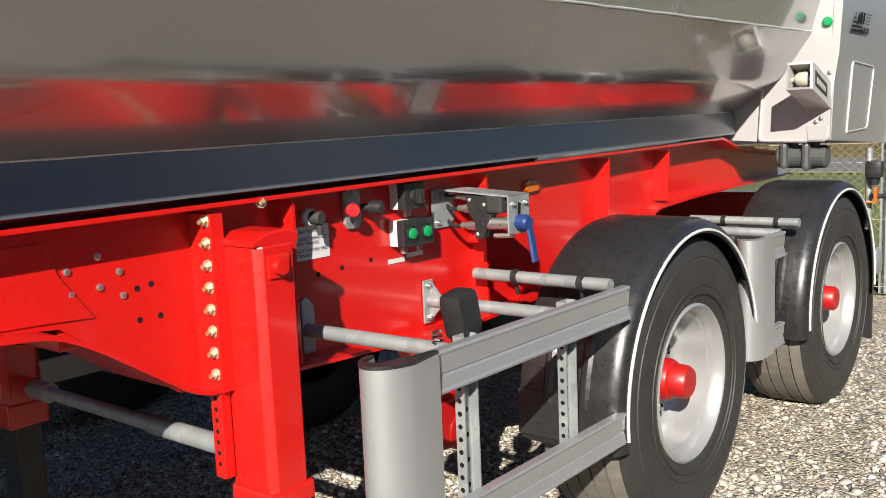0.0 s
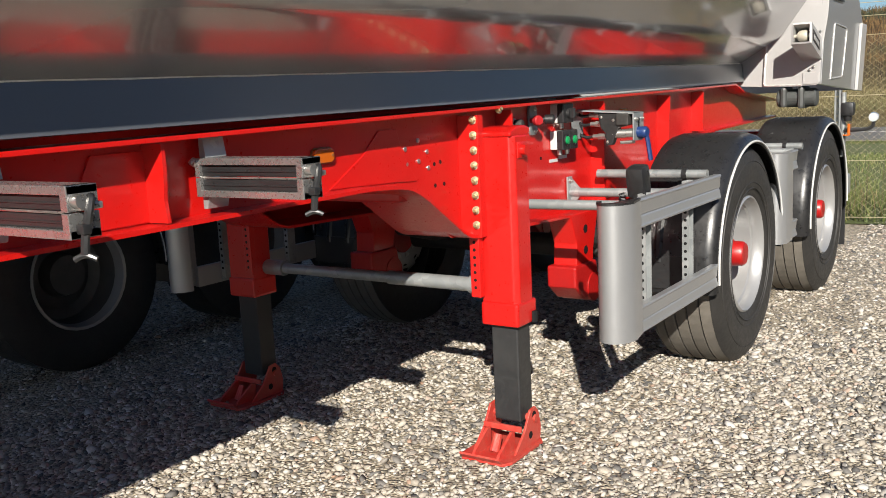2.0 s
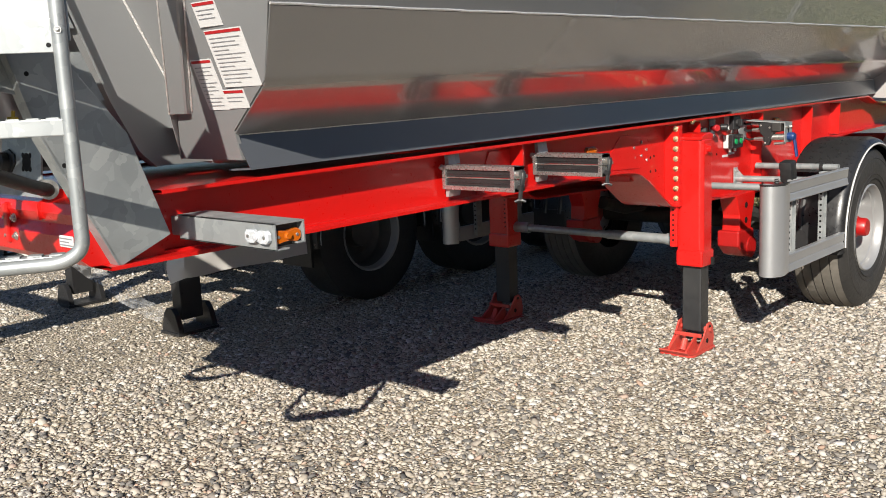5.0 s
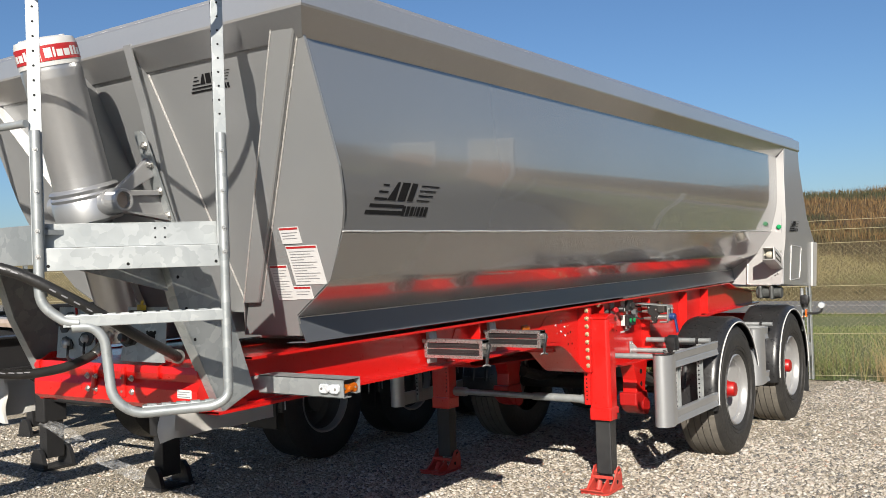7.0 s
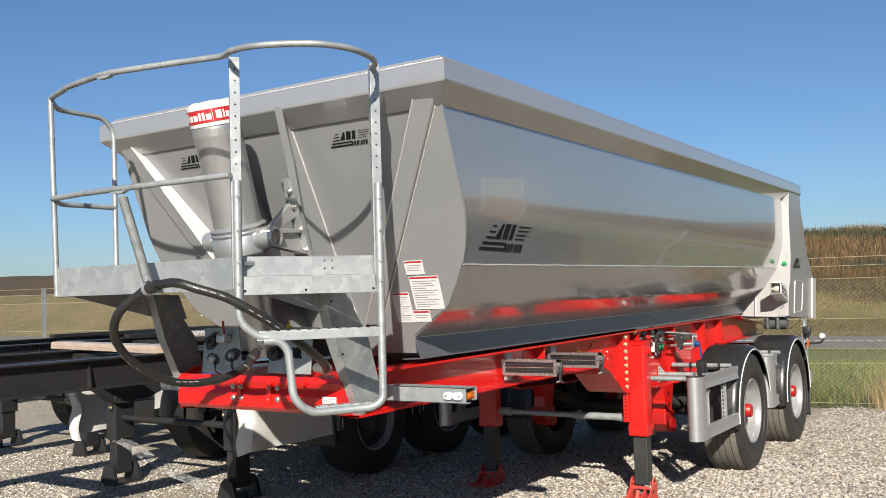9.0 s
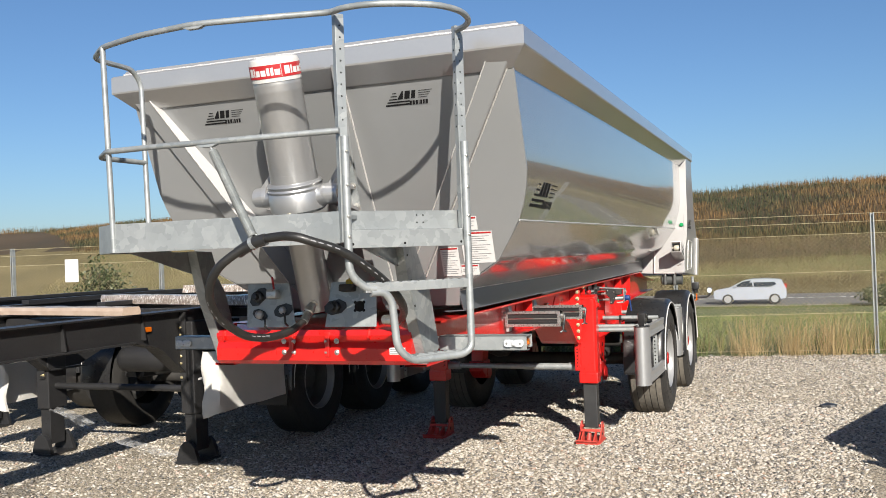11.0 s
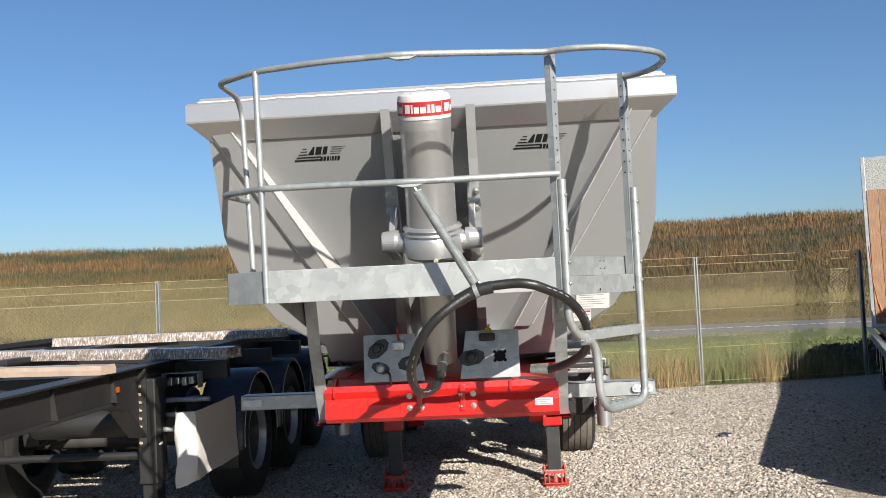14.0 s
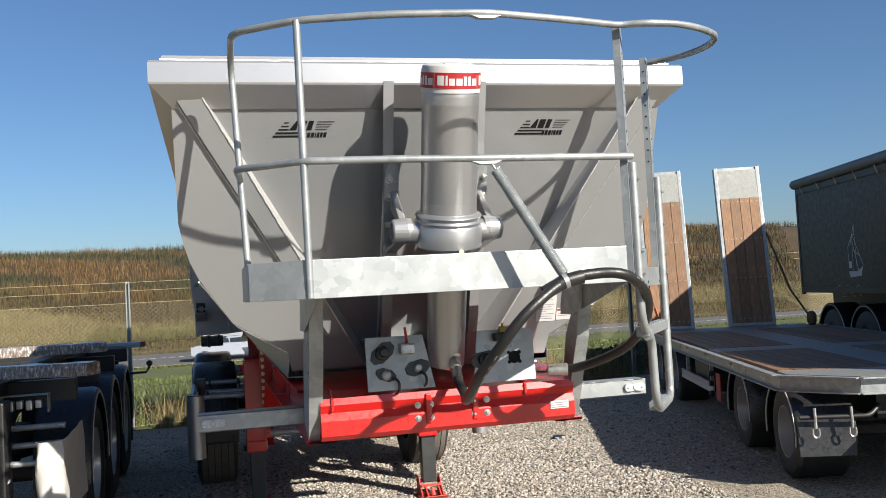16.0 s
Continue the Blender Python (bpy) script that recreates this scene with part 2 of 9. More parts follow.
def wood():
    m, n, l, p = nodes_of("hardwood_plank")
    g = noise_tex(n, l, 10, 6, 0.6, stretch=(9.0, 0.6, 0.6))
    oi = n.new("ShaderNodeObjectInfo")
    r = ramp(n, ((0.3, (0.115, 0.059, 0.0302)), (0.55, (0.194, 0.107, 0.054)), (0.75, (0.274, 0.169, 0.0936))))
    l.new(g.outputs["Fac"], r.inputs["Fac"])
    hs = n.new("ShaderNodeHueSaturation")
    mr = n.new("ShaderNodeMapRange")
    mr.inputs["To Min"].default_value = 0.7
    mr.inputs["To Max"].default_value = 1.25
    l.new(oi.outputs["Random"], mr.inputs["Value"])
    l.new(mr.outputs["Result"], hs.inputs["Value"])
    l.new(r.outputs["Color"], hs.inputs["Color"])
    l.new(hs.outputs["Color"], p.inputs["Base Color"])
    p.inputs["Roughness"].default_value = 0.65
    bp = n.new("ShaderNodeBump")
    bp.inputs["Strength"].default_value = 0.25
    bp.inputs["Distance"].default_value = 0.01
    l.new(g.outputs["Fac"], bp.inputs["Height"])
    l.new(bp.outputs["Normal"], p.inputs["Normal"])
    return m


M_WOOD = wood()


def gravel_ground():
    m, n, l, p = nodes_of("gravel_bed")
    tc = n.new("ShaderNodeTexCoord")
    v = n.new("ShaderNodeTexVoronoi")
    v.inputs["Scale"].default_value = 66
    l.new(tc.outputs["Object"], v.inputs["Vector"])
    hs = n.new("ShaderNodeSeparateColor")
    l.new(v.outputs["Color"], hs.inputs["Color"])
    r = ramp(n, ((0.0, (0.0594, 0.0544, 0.0485)), (0.14, (0.178, 0.158, 0.131)), (0.36, (0.318, 0.275, 0.213)), (0.66, (0.386, 0.345, 0.273)), (0.88, (0.436, 0.404, 0.342)), (1.0, (0.456, 0.438, 0.396))))
    l.new(hs.outputs["Red"], r.inputs["Fac"])
    # shade in the gaps between stones, painted as darker cell borders
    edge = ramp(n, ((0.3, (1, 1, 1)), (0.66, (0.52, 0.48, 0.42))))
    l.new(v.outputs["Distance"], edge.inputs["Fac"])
    big = noise_tex(n, l, 0.7, 4)
    br = ramp(n, ((0.3, (0.92, 0.90, 0.87)), (0.7, (1.10, 1.07, 1.02))))
    l.new(big.outputs["Fac"], br.inputs["Fac"])
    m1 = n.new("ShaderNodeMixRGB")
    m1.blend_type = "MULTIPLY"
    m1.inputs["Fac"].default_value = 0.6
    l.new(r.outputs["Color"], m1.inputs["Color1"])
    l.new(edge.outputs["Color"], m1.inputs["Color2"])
    m2 = n.new("ShaderNodeMixRGB")
    m2.blend_type = "MULTIPLY"
    m2.inputs["Fac"].default_value = 1.0
    l.new(m1.outputs["Color"], m2.inputs["Color1"])
    l.new(br.outputs["Color"], m2.inputs["Color2"])
    l.new(m2.outputs["Color"], p.inputs["Base Color"])
    p.inputs["Roughness"].default_value = 0.8
    bp = n.new("ShaderNodeBump")
    bp.invert = True
    bp.inputs["Strength"].default_value = 1.0
    bp.inputs["Distance"].default_value = 0.012
    l.new(v.outputs["Distance"], bp.inputs["Height"])
    l.new(bp.outputs["Normal"], p.inputs["Normal"])
    return m


M_GRAVEL = gravel_ground()


def island_mat(name, stops, rough=0.75, patch=None, scale=0.1):
    """Each piece its own shade; patch gives a second range of shades that takes over in patches of the ground."""
    m, n, l, p = nodes_of(name)
    g = n.new("ShaderNodeNewGeometry")
    r = ramp(n, stops)
    l.new(g.outputs["Random Per Island"], r.inputs["Fac"])
    l.new(r.outputs["Color"], p.inputs["Base Color"])
    p.inputs["Roughness"].default_value = rough
    if patch:
        q = ramp(n, patch)
        l.new(g.outputs["Random Per Island"], q.inputs["Fac"])
        nz = noise_tex(n, l, scale, 4, 0.6, stretch=(0.45, 1.0, 1.0))
        k = ramp(n, ((0.44, (0, 0, 0)), (0.58, (1, 1, 1))))
        l.new(nz.outputs["Fac"], k.inputs["Fac"])
        mx = n.new("ShaderNodeMixRGB")
        l.new(k.outputs["Color"], mx.inputs["Fac"])
        l.new(r.outputs["Color"], mx.inputs["Color1"])
        l.new(q.outputs["Color"], mx.inputs["Color2"])
        l.new(mx.outputs["Color"], p.inputs["Base Color"])
    return m, n, l, p, r


def stone_mat():
    m, n, l, p, r = island_mat("loose_stone", ((0.0, (0.06, 0.058, 0.056)), (0.12, (0.135, 0.127, 0.118)), (0.28, (0.245, 0.215, 0.178)), (0.50, (0.335, 0.298, 0.245)), (0.78, (0.395, 0.362, 0.31)), (0.94, (0.42, 0.405, 0.378)), (1.0, (0.273, 0.175, 0.12))))
    f = noise_tex(n, l, 120, 3)
    mx = n.new("ShaderNodeMixRGB")
    mx.blend_type = "MULTIPLY"
    mx.inputs["Fac"].default_value = 0.5
    fr = ramp(n, ((0.3, (0.7, 0.7, 0.7)), (0.7, (1.15, 1.15, 1.15))))
    l.new(f.outputs["Fac"], fr.inputs["Fac"])
    l.new(r.outputs["Color"], mx.inputs["Color1"])
    l.new(fr.outputs["Color"], mx.inputs["Color2"])
    l.new(mx.outputs["Color"], p.inputs["Base Color"])
    return m


M_STONE = stone_mat()
M_BLADE_DRY = island_mat("dry_grass", ((0.0, (0.16, 0.10, 0.042)), (0.4, (0.27, 0.19, 0.085)), (0.75, (0.36, 0.27, 0.14)), (1.0, (0.14, 0.105, 0.04))), 0.8)[0]
M_BLADE_GREEN = island_mat("green_grass", ((0.0, (0.0412, 0.0618, 0.0114)), (0.5, (0.0721, 0.0977, 0.0206)), (0.8, (0.108, 0.121, 0.0334)), (1.0, (0.175, 0.149, 0.0618))), 0.75, ((0.0, (0.0566, 0.0825, 0.0154)), (1.0, (0.114, 0.128, 0.0309))), 0.5)[0]
M_BLADE_VERGE = island_mat("verge_grass", ((0.0, (0.125, 0.10, 0.040)), (0.5, (0.18, 0.148, 0.064)), (1.0, (0.225, 0.185, 0.088))), 0.8, ((0.0, (0.052, 0.066, 0.02)), (0.6, (0.098, 0.103, 0.034)), (1.0, (0.16, 0.13, 0.055))), 0.12)[0]
M_BLADE_LOW = island_mat("bank_weeds", ((0.0, (0.024, 0.022, 0.008)), (0.5, (0.052, 0.040, 0.014)), (1.0, (0.095, 0.066, 0.025))), 0.85, ((0.0, (0.05, 0.04, 0.014)), (0.6, (0.085, 0.066, 0.023)), (1.0, (0.12, 0.095, 0.036))), 0.085)[0]
M_BLADE_HILL = island_mat("hill_weeds", ((0.0, (0.055, 0.026, 0.008)), (0.4, (0.098, 0.054, 0.017)), (0.8, (0.14, 0.080, 0.027)), (1.0, (0.18, 0.12, 0.048))), 0.85, ((0.0, (0.012, 0.020, 0.007)), (0.7, (0.028, 0.035, 0.012)), (1.0, (0.08, 0.058, 0.022))), 0.24)[0]
M_LEAF = island_mat("shrub_leaf", ((0.0, (0.018, 0.0283, 0.00772)), (0.6, (0.0386, 0.0515, 0.0154)), (1.0, (0.0772, 0.0772, 0.0257))), 0.6)[0]


def field_mat(name, stops, scale=0.8, fine=14.0):
    m, n, l, p = nodes_of(name)
    a = noise_tex(n, l, scale, 6, 0.6)
    b = noise_tex(n, l, fine, 8, 0.7)
    mix = n.new("ShaderNodeMix")
    mix.data_type = "FLOAT"
    mix.inputs[0].default_value = 0.5
    l.new(a.outputs["Fac"], mix.inputs[2])
    l.new(b.outputs["Fac"], mix.inputs[3])
    r = ramp(n, stops)
    l.new(mix.outputs[0], r.inputs["Fac"])
    l.new(r.outputs["Color"], p.inputs["Base Color"])
    p.inputs["Roughness"].default_value = 0.9
    bp = n.new("ShaderNodeBump")
    bp.inputs["Strength"].default_value = 0.8
    bp.inputs["Distance"].default_value = 0.08
    l.new(b.outputs["Fac"], bp.inputs["Height"])
    l.new(bp.outputs["Normal"], p.inputs["Normal"])
    return m


M_MEADOW = field_mat("meadow_soil", ((0.35, (0.0515, 0.0694, 0.0143)), (0.5, (0.0772, 0.095, 0.0231)), (0.65, (0.118, 0.121, 0.0412))), 0.5)
M_HILL = field_mat("hill_soil", ((0.35, (0.022, 0.016, 0.006)), (0.5, (0.042, 0.026, 0.009)), (0.65, (0.066, 0.040, 0.015))), 0.09, 2.5)
M_STRAW = field_mat("straw_soil", ((0.35, (0.062, 0.05, 0.018)), (0.5, (0.10, 0.078, 0.03)), (0.65, (0.14, 0.11, 0.048))), 0.2, 3.0)
M_ASPHALT = paint("asphalt", (0.085, 0.083, 0.079), (0.11, 0.107, 0.10), 0.85, scale=2, bump=0.1)


# ---- mesh tools ----
def part(name, bm, material, parent=None, label="", smooth=False, slope=0.0):
    """Links a bmesh as one mesh object, under a thing or a part."""
    if slope:
        for v in bm.verts:
            v.co.z += slope * v.co.y
    bmesh.ops.recalc_face_normals(bm, faces=bm.faces)
    me = bpy.data.meshes.new(name)
    bm.to_mesh(me)
    bm.free()
    me.materials.append(material)
    if smooth:
        me.shade_smooth()
        me.set_sharp_from_angle(angle=radians(38))
    ob = new(name, me)
    if parent:
        ob.parent = parent
    if label:
        tagged(ob, label)
    return ob


def thing(name, at, label, category, group="", kind="", turn=0.0):
    ob = new(name)
    ob.matrix_world = pose(at[0], at[1], at[2], 0, 0, turn)
    return tagged(ob, label, category, group, kind)


def box(bm, lo, hi, bevel=0.0, m=None):
    t = bmesh.new()
    bmesh.ops.create_cube(t, size=1.0)
    for v in t.verts:
        v.co = Vector((lo[i] + (v.co[i] + 0.5) * (hi[i] - lo[i]) for i in range(3)))
    if bevel:
        bmesh.ops.bevel(t, geom=t.edges[:], offset=bevel, segments=2, affect="EDGES", profile=0.6, clamp_overlap=True)
    join(bm, t, m)


def join(bm, t, m=None):
    if m is not None:
        bmesh.ops.transform(t, matrix=m, verts=t.verts)
    me = bpy.data.meshes.new("t")
    t.to_mesh(me)
    t.free()
    bm.from_mesh(me)
    bpy.data.meshes.remove(me)


def prism(bm, poly, axis, a, b, bevel=0.0, m=None):
    """A polygon drawn in the two other axes (in their order), drawn out along axis from a to b."""
    t = bmesh.new()

    def at(u, v, w):
        return {"x": (w, u, v), "y": (u, w, v), "z": (u, v, w)}[axis]
    low = [t.verts.new(at(u, v, a)) for u, v in poly]
    top = [t.verts.new(at(u, v, b)) for u, v in poly]
    t.faces.new(low)
    t.faces.new(top[::-1])
    for i in range(len(poly)):
        j = (i + 1) % len(poly)
        t.faces.new((low[j], low[i], top[i], top[j]))
    if bevel:
        bmesh.ops.recalc_face_normals(t, faces=t.faces)
        bmesh.ops.bevel(t, geom=t.edges[:], offset=bevel, segments=2, affect="EDGES", profile=0.6, clamp_overlap=True)
    join(bm, t, m)


def frames_along(pts, closed=False):
    pts = [Vector(p) for p in pts]
    n = len(pts)
    out, up = [], None
    for i, p in enumerate(pts):
        if closed:
            d = pts[(i + 1) % n] - pts[i - 1]
        else:
            d = pts[min(i + 1, n - 1)] - pts[max(i - 1, 0)]
        d.normalize()
        if up is None:
            up = Vector((0, 0, 1)) if abs(d.z) < 0.9 else Vector((1, 0, 0))
        side = d.cross(up).normalized()
        up = side.cross(d).normalized()
        out.append((p, side, up))
    return out


def tube(bm, pts, r, seg=10, closed=False, caps=True, flat=1.0):
    rings = []
    for p, s, u in frames_along(pts, closed):
        rings.append([bm.verts.new(p + r * (math.cos(a) * s + flat * math.sin(a) * u)) for a in (2 * math.pi * k / seg for k in range(seg))])
    n = len(rings)
    for i in range(n if closed else n - 1):
        a, b = rings[i], rings[(i + 1) % n]
        for k in range(seg):
            j = (k + 1) % seg
            bm.faces.new((a[k], a[j], b[j], b[k]))
    if caps and not closed:
        bm.faces.new(rings[0][::-1])
        bm.faces.new(rings[-1])


def curve_pts(pts, n=8, closed=False):
    """A smooth line through the points."""
    P = [Vector(p) for p in pts]
    out = []
    m = len(P)
    for i in range(m if closed else m - 1):
        if closed:
            p0, p1, p2, p3 = P[i - 1], P[i], P[(i + 1) % m], P[(i + 2) % m]
        else:
            p0, p1, p2, p3 = P[max(i - 1, 0)], P[i], P[i + 1], P[min(i + 2, m - 1)]
        for k in range(n):
            t = k / n
            out.append(0.5 * ((2 * p1) + (p2 - p0) * t + (2 * p0 - 5 * p1 + 4 * p2 - p3) * t * t + (3 * p1 - p0 - 3 * p2 + p3) * t ** 3))
    if not closed:
        out.append(P[-1])
    return out


def rounded(pts, r, n=5):
    """A line with its corners rounded to about r."""
    P = [Vector(p) for p in pts]
    out = [P[0]]
    for a, b, c in zip(P, P[1:], P[2:]):
        u, w = (a - b), (c - b)
        k = min(r, 0.48 * u.length, 0.48 * w.length)
        s, e = b + u.normalized() * k, b + w.normalized() * k
        for i in range(n + 1):
            t = i / n
            out.append((1 - t) ** 2 * s + 2 * t * (1 - t) * b + t * t * e)
    out.append(P[-1])
    return out


def cyl(bm, a, b, r, r2=None, seg=16):
    a, b = Vector(a), Vector(b)
    lathe(bm, [(0, 0), (0, r), ((b - a).length, r if r2 is None else r2), ((b - a).length, 0)], a, b - a, seg)


def lathe(bm, profile, origin, axis, seg=24, arc=None):
    """A profile of (along, radius) turned about an axis."""
    axis = Vector(axis).normalized()
    ref = Vector((0, 0, 1)) if abs(axis.z) < 0.9 else Vector((0, 1, 0))
    s = axis.cross(ref).normalized()
    u = s.cross(axis).normalized()
    o = Vector(origin)
    rings = []
    for h, r in profile:
        if r <= 1e-6:
            rings.append([bm.verts.new(o + h * axis)])
        else:
            rings.append([bm.verts.new(o + h * axis + r * (math.cos(t) * s + math.sin(t) * u)) for t in (2 * math.pi * k / seg for k in range(seg))])
    for a, b in zip(rings, rings[1:]):
        for k in range(seg):
            j = (k + 1) % seg
            if len(a) == 1 and len(b) > 1:
                bm.faces.new((a[0], b[j], b[k]))
            elif len(b) == 1 and len(a) > 1:
                bm.faces.new((a[k], a[j], b[0]))
            elif len(a) > 1:
                bm.faces.new((a[k], a[j], b[j], b[k]))


def loft(bm, rows, closed=False):
    """A sheet through rows of points of equal number."""
    grid = [[bm.verts.new(p) for p in row] for row in rows]
    for a, b in zip(grid, grid[1:]):
        n = len(a)
        for k in range(n if closed else n - 1):
            j = (k + 1) % n
            bm.faces.new((a[k], a[j], b[j], b[k]))
    return grid


def thicken(bm, t):
    bmesh.ops.recalc_face_normals(bm, faces=bm.faces)
    bmesh.ops.solidify(bm, geom=bm.faces[:], thickness=t)


def nut(bm, at, axis, r=0.014, washer=0.02, length=0.022):
    """A hexagon nut on a washer, with the bolt's end standing out."""
    axis = Vector(axis).normalized()
    at = Vector(at)
    lathe(bm, [(0, 0), (0, washer), (0.003, washer), (0.003, 0)], at, axis, 14)
    lathe(bm, [(0.003, 0), (0.003, r), (length * 0.7, r), (length * 0.8, r * 0.8), (length * 0.8, 0)], at, axis, 6)
    lathe(bm, [(length * 0.8, 0), (length * 0.8, r * 0.5), (length * 1.3, r * 0.5), (length * 1.3, 0)], at, axis, 10)


def frame_axes(o, u, v):
    """A matrix that lays local x along u, y along v, z along their normal."""
    u = Vector(u).normalized()
    w = u.cross(Vector(v)).normalized()
    v = w.cross(u).normalized()
    m = Matrix((u, v, w)).transposed().to_4x4()
    m.translation = Vector(o)
    return m


def quad_plate(bm, poly, thick, m):
    """A flat plate of a polygon in the plane of m, standing up by thick."""
    prism(bm, poly, "z", 0.0, thick, 0.0, m)


SHARED = {}


def pieces(name, material, places, parent, maker, key, label=""):
    """Alike small pieces as objects of their own on one mesh; places: (point, axis)."""
    for at, axis in places:
        if key not in SHARED:
            bm = bmesh.new()
            maker(bm)
            me = bpy.data.meshes.new(name)
            bm.to_mesh(me)
            bm.free()
            me.materials.append(material)
            SHARED[key] = me
        ob = new(name, SHARED[key])
        ob.parent = parent
        ob.matrix_local = Matrix.Translation(Vector(at)) @ Vector(axis).normalized().to_track_quat("Z", "Y").to_matrix().to_4x4()
        if label:
            tagged(ob, label)


def nuts(parent, places, r=0.0115, washer=0.0165, length=0.02, material=None, name="nut"):
    material = material or M_STEEL
    pieces(name, material, places, parent, lambda bm: nut(bm, (0, 0, 0), (0, 0, 1), r, washer, length), (name, material.name, r, washer, length))


def holes(parent, places, r=0.008, name="punched_hole"):
    pieces(name, M_INK, places, parent, lambda bm: lathe(bm, [(0, 0), (0, r), (0.001, r), (0.001, 0)], (0, 0, 0), (0, 0, 1), 10), (name, r))


# ---- the tipper trailer ----
SLOPE = 0.009
trailer = thing("tipper_semi_trailer", (XC, 0, 0), "silver half-pipe tipper semi-trailer on a red chassis, parked on gravel", "trailer")


def front_y(z):
    return -0.97 - 0.38 * (z - 2.10)


def fillet(section, r, n=4):
    """A section of (x, z) with rounded corners and a supporting point on either side of each."""
    P = [Vector((x, 0, z)) for x, z in section]
    out = [P[0]]
    for a, b, c in zip(P, P[1:], P[2:]):
        u, w = a - b, c - b
        k = min(r, 0.4 * u.length, 0.4 * w.length)
        s, e = b + u.normalized() * k, b + w.normalized() * k
        out.append(s + u.normalized() * min(0.012, 0.05 * u.length))
        for i in range(n + 1):
            t = i / n
            out.append((1 - t) ** 2 * s + 2 * t * (1 - t) * b + t * t * e)
        out.append(e + w.normalized() * min(0.012, 0.05 * w.length))
    out.append(P[-1])
    return [(p.x, p.z) for p in out]


REAR = 5.675


def tub():
    part("tub_floor", floor_mesh(), M_SIDE, trailer, slope=SLOPE)
    for side in (1, -1):
        upper = bmesh.new()
        sec = fillet([(1.172, 2.615), (1.165, 2.115), (1.092, 1.858)], 0.16, 6)
        loft(upper, [[(side * x, front_y(z) + (REAR - front_y(z)) * k / 12, z) for x, z in sec] for k in range(13)])
        thicken(upper, 0.005)
        part("side_panel", upper, M_SIDE, trailer, "mirror-like silver upper side sheet", True, SLOPE)
        lower = bmesh.new()
        sec = fillet([(1.090, 1.853), (0.932, 1.637), (0.672, 1.480)], 0.03, 4)
        loft(lower, [[(side * x, front_y(z) + (5.69 - front_y(z)) * k / 12, z) for x, z in sec] for k in range(13)])
        thicken(lower, 0.005)
        part("belly_panel", lower, M_BELLY, trailer, "silver belly sheet with red reflections", True, SLOPE)
        sill = bmesh.new()
        loft(sill, [[(side * x, front_y(z) + 0.0 + (5.73 - front_y(z)) * k / 6, z) for x, z in ((0.674, 1.476), (0.688, 1.358), (0.56, 1.352))] for k in range(7)])
        thicken(sill, 0.006)
        part("tub_sill", sill, M_SILL, trailer, "slate-coloured sill along the tub's foot", False, SLOPE)
        seam = bmesh.new()
        tube(seam, [(side * 1.094, front_y(1.856) + (REAR - front_y(1.856)) * k / 60, 1.8555 + 0.0012 * math.sin(k * 2.1)) for k in range(61)], 0.0045, 6)
        part("weld_seam", seam, M_WELD, trailer, slope=SLOPE)
        foot_seam = bmesh.new()
        tube(foot_seam, [(side * 0.676, front_y(1.478) + (REAR - front_y(1.478)) * k / 60, 1.478 + 0.001 * math.sin(k * 1.7)) for k in range(61)], 0.0035, 5)
        part("weld_seam", foot_seam, M_WELD, trailer, slope=SLOPE)


def floor_mesh():
    bm = bmesh.new()
    sec = [(-1.12, 2.80), (-1.12, 2.13), (-1.05, 1.87), (-0.88, 1.66), (-0.62, 1.50), (0.62, 1.50), (0.88, 1.66), (1.05, 1.87), (1.12, 2.13), (1.12, 2.80)]
    loft(bm, [[(x, y, z) for x, z in sec] for y in (-0.7, 5.9)])
    return bm


tub()


def rim():
    """The box-section rim that runs round the tub's sides and front."""
    prof = [(0.0, 2.614), (0.094, 2.702), (0.097, 2.711), (0.097, 2.797), (0.090, 2.807), (0.052, 2.815), (0.044, 2.824), (0.038, 2.842), (-0.045, 2.848), (-0.05, 2.614)]

    def ring(y, side):
        return [(side * (1.170 + o), y, z) for o, z in prof]
    bm = bmesh.new()
    rows = [ring(6.22, 1)]
    rows.append([(1.170 + o, -1.172 - o * 1.05, z) for o, z in prof])
    rows.append([(-1.170 - o, -1.172 - o * 1.05, z) for o, z in prof])
    rows.append(ring(6.22, -1))
    g = loft(bm, rows, closed=True)
    bm.faces.new(g[0])
    bm.faces.new(g[-1][::-1])
    part("rim", bm, M_RIM, trailer, "pale silver box-section rim round the tub's top", slope=0.006)
    bead = bmesh.new()
    line = [(1.218, 6.2, 2.820)] + [(1.218, 6.2 - 7.424 * k / 80, 2.820 + 0.002 * math.sin(k * 2.3)) for k in range(1, 81)]
    line += [(1.218 - 2.436 * k / 40, -1.224, 2.820 + 0.002 * math.sin(k * 2.9)) for k in range(41)]
    tube(bead, line, 0.006, 5)
    part("weld_seam", bead, M_WELD, trailer, slope=0.006)


rim()


def recess(z):
    """How far the middle of the front wall lies behind its corner plates."""
    return max(0.0, 0.15 * (2.64 - z) / 1.1)


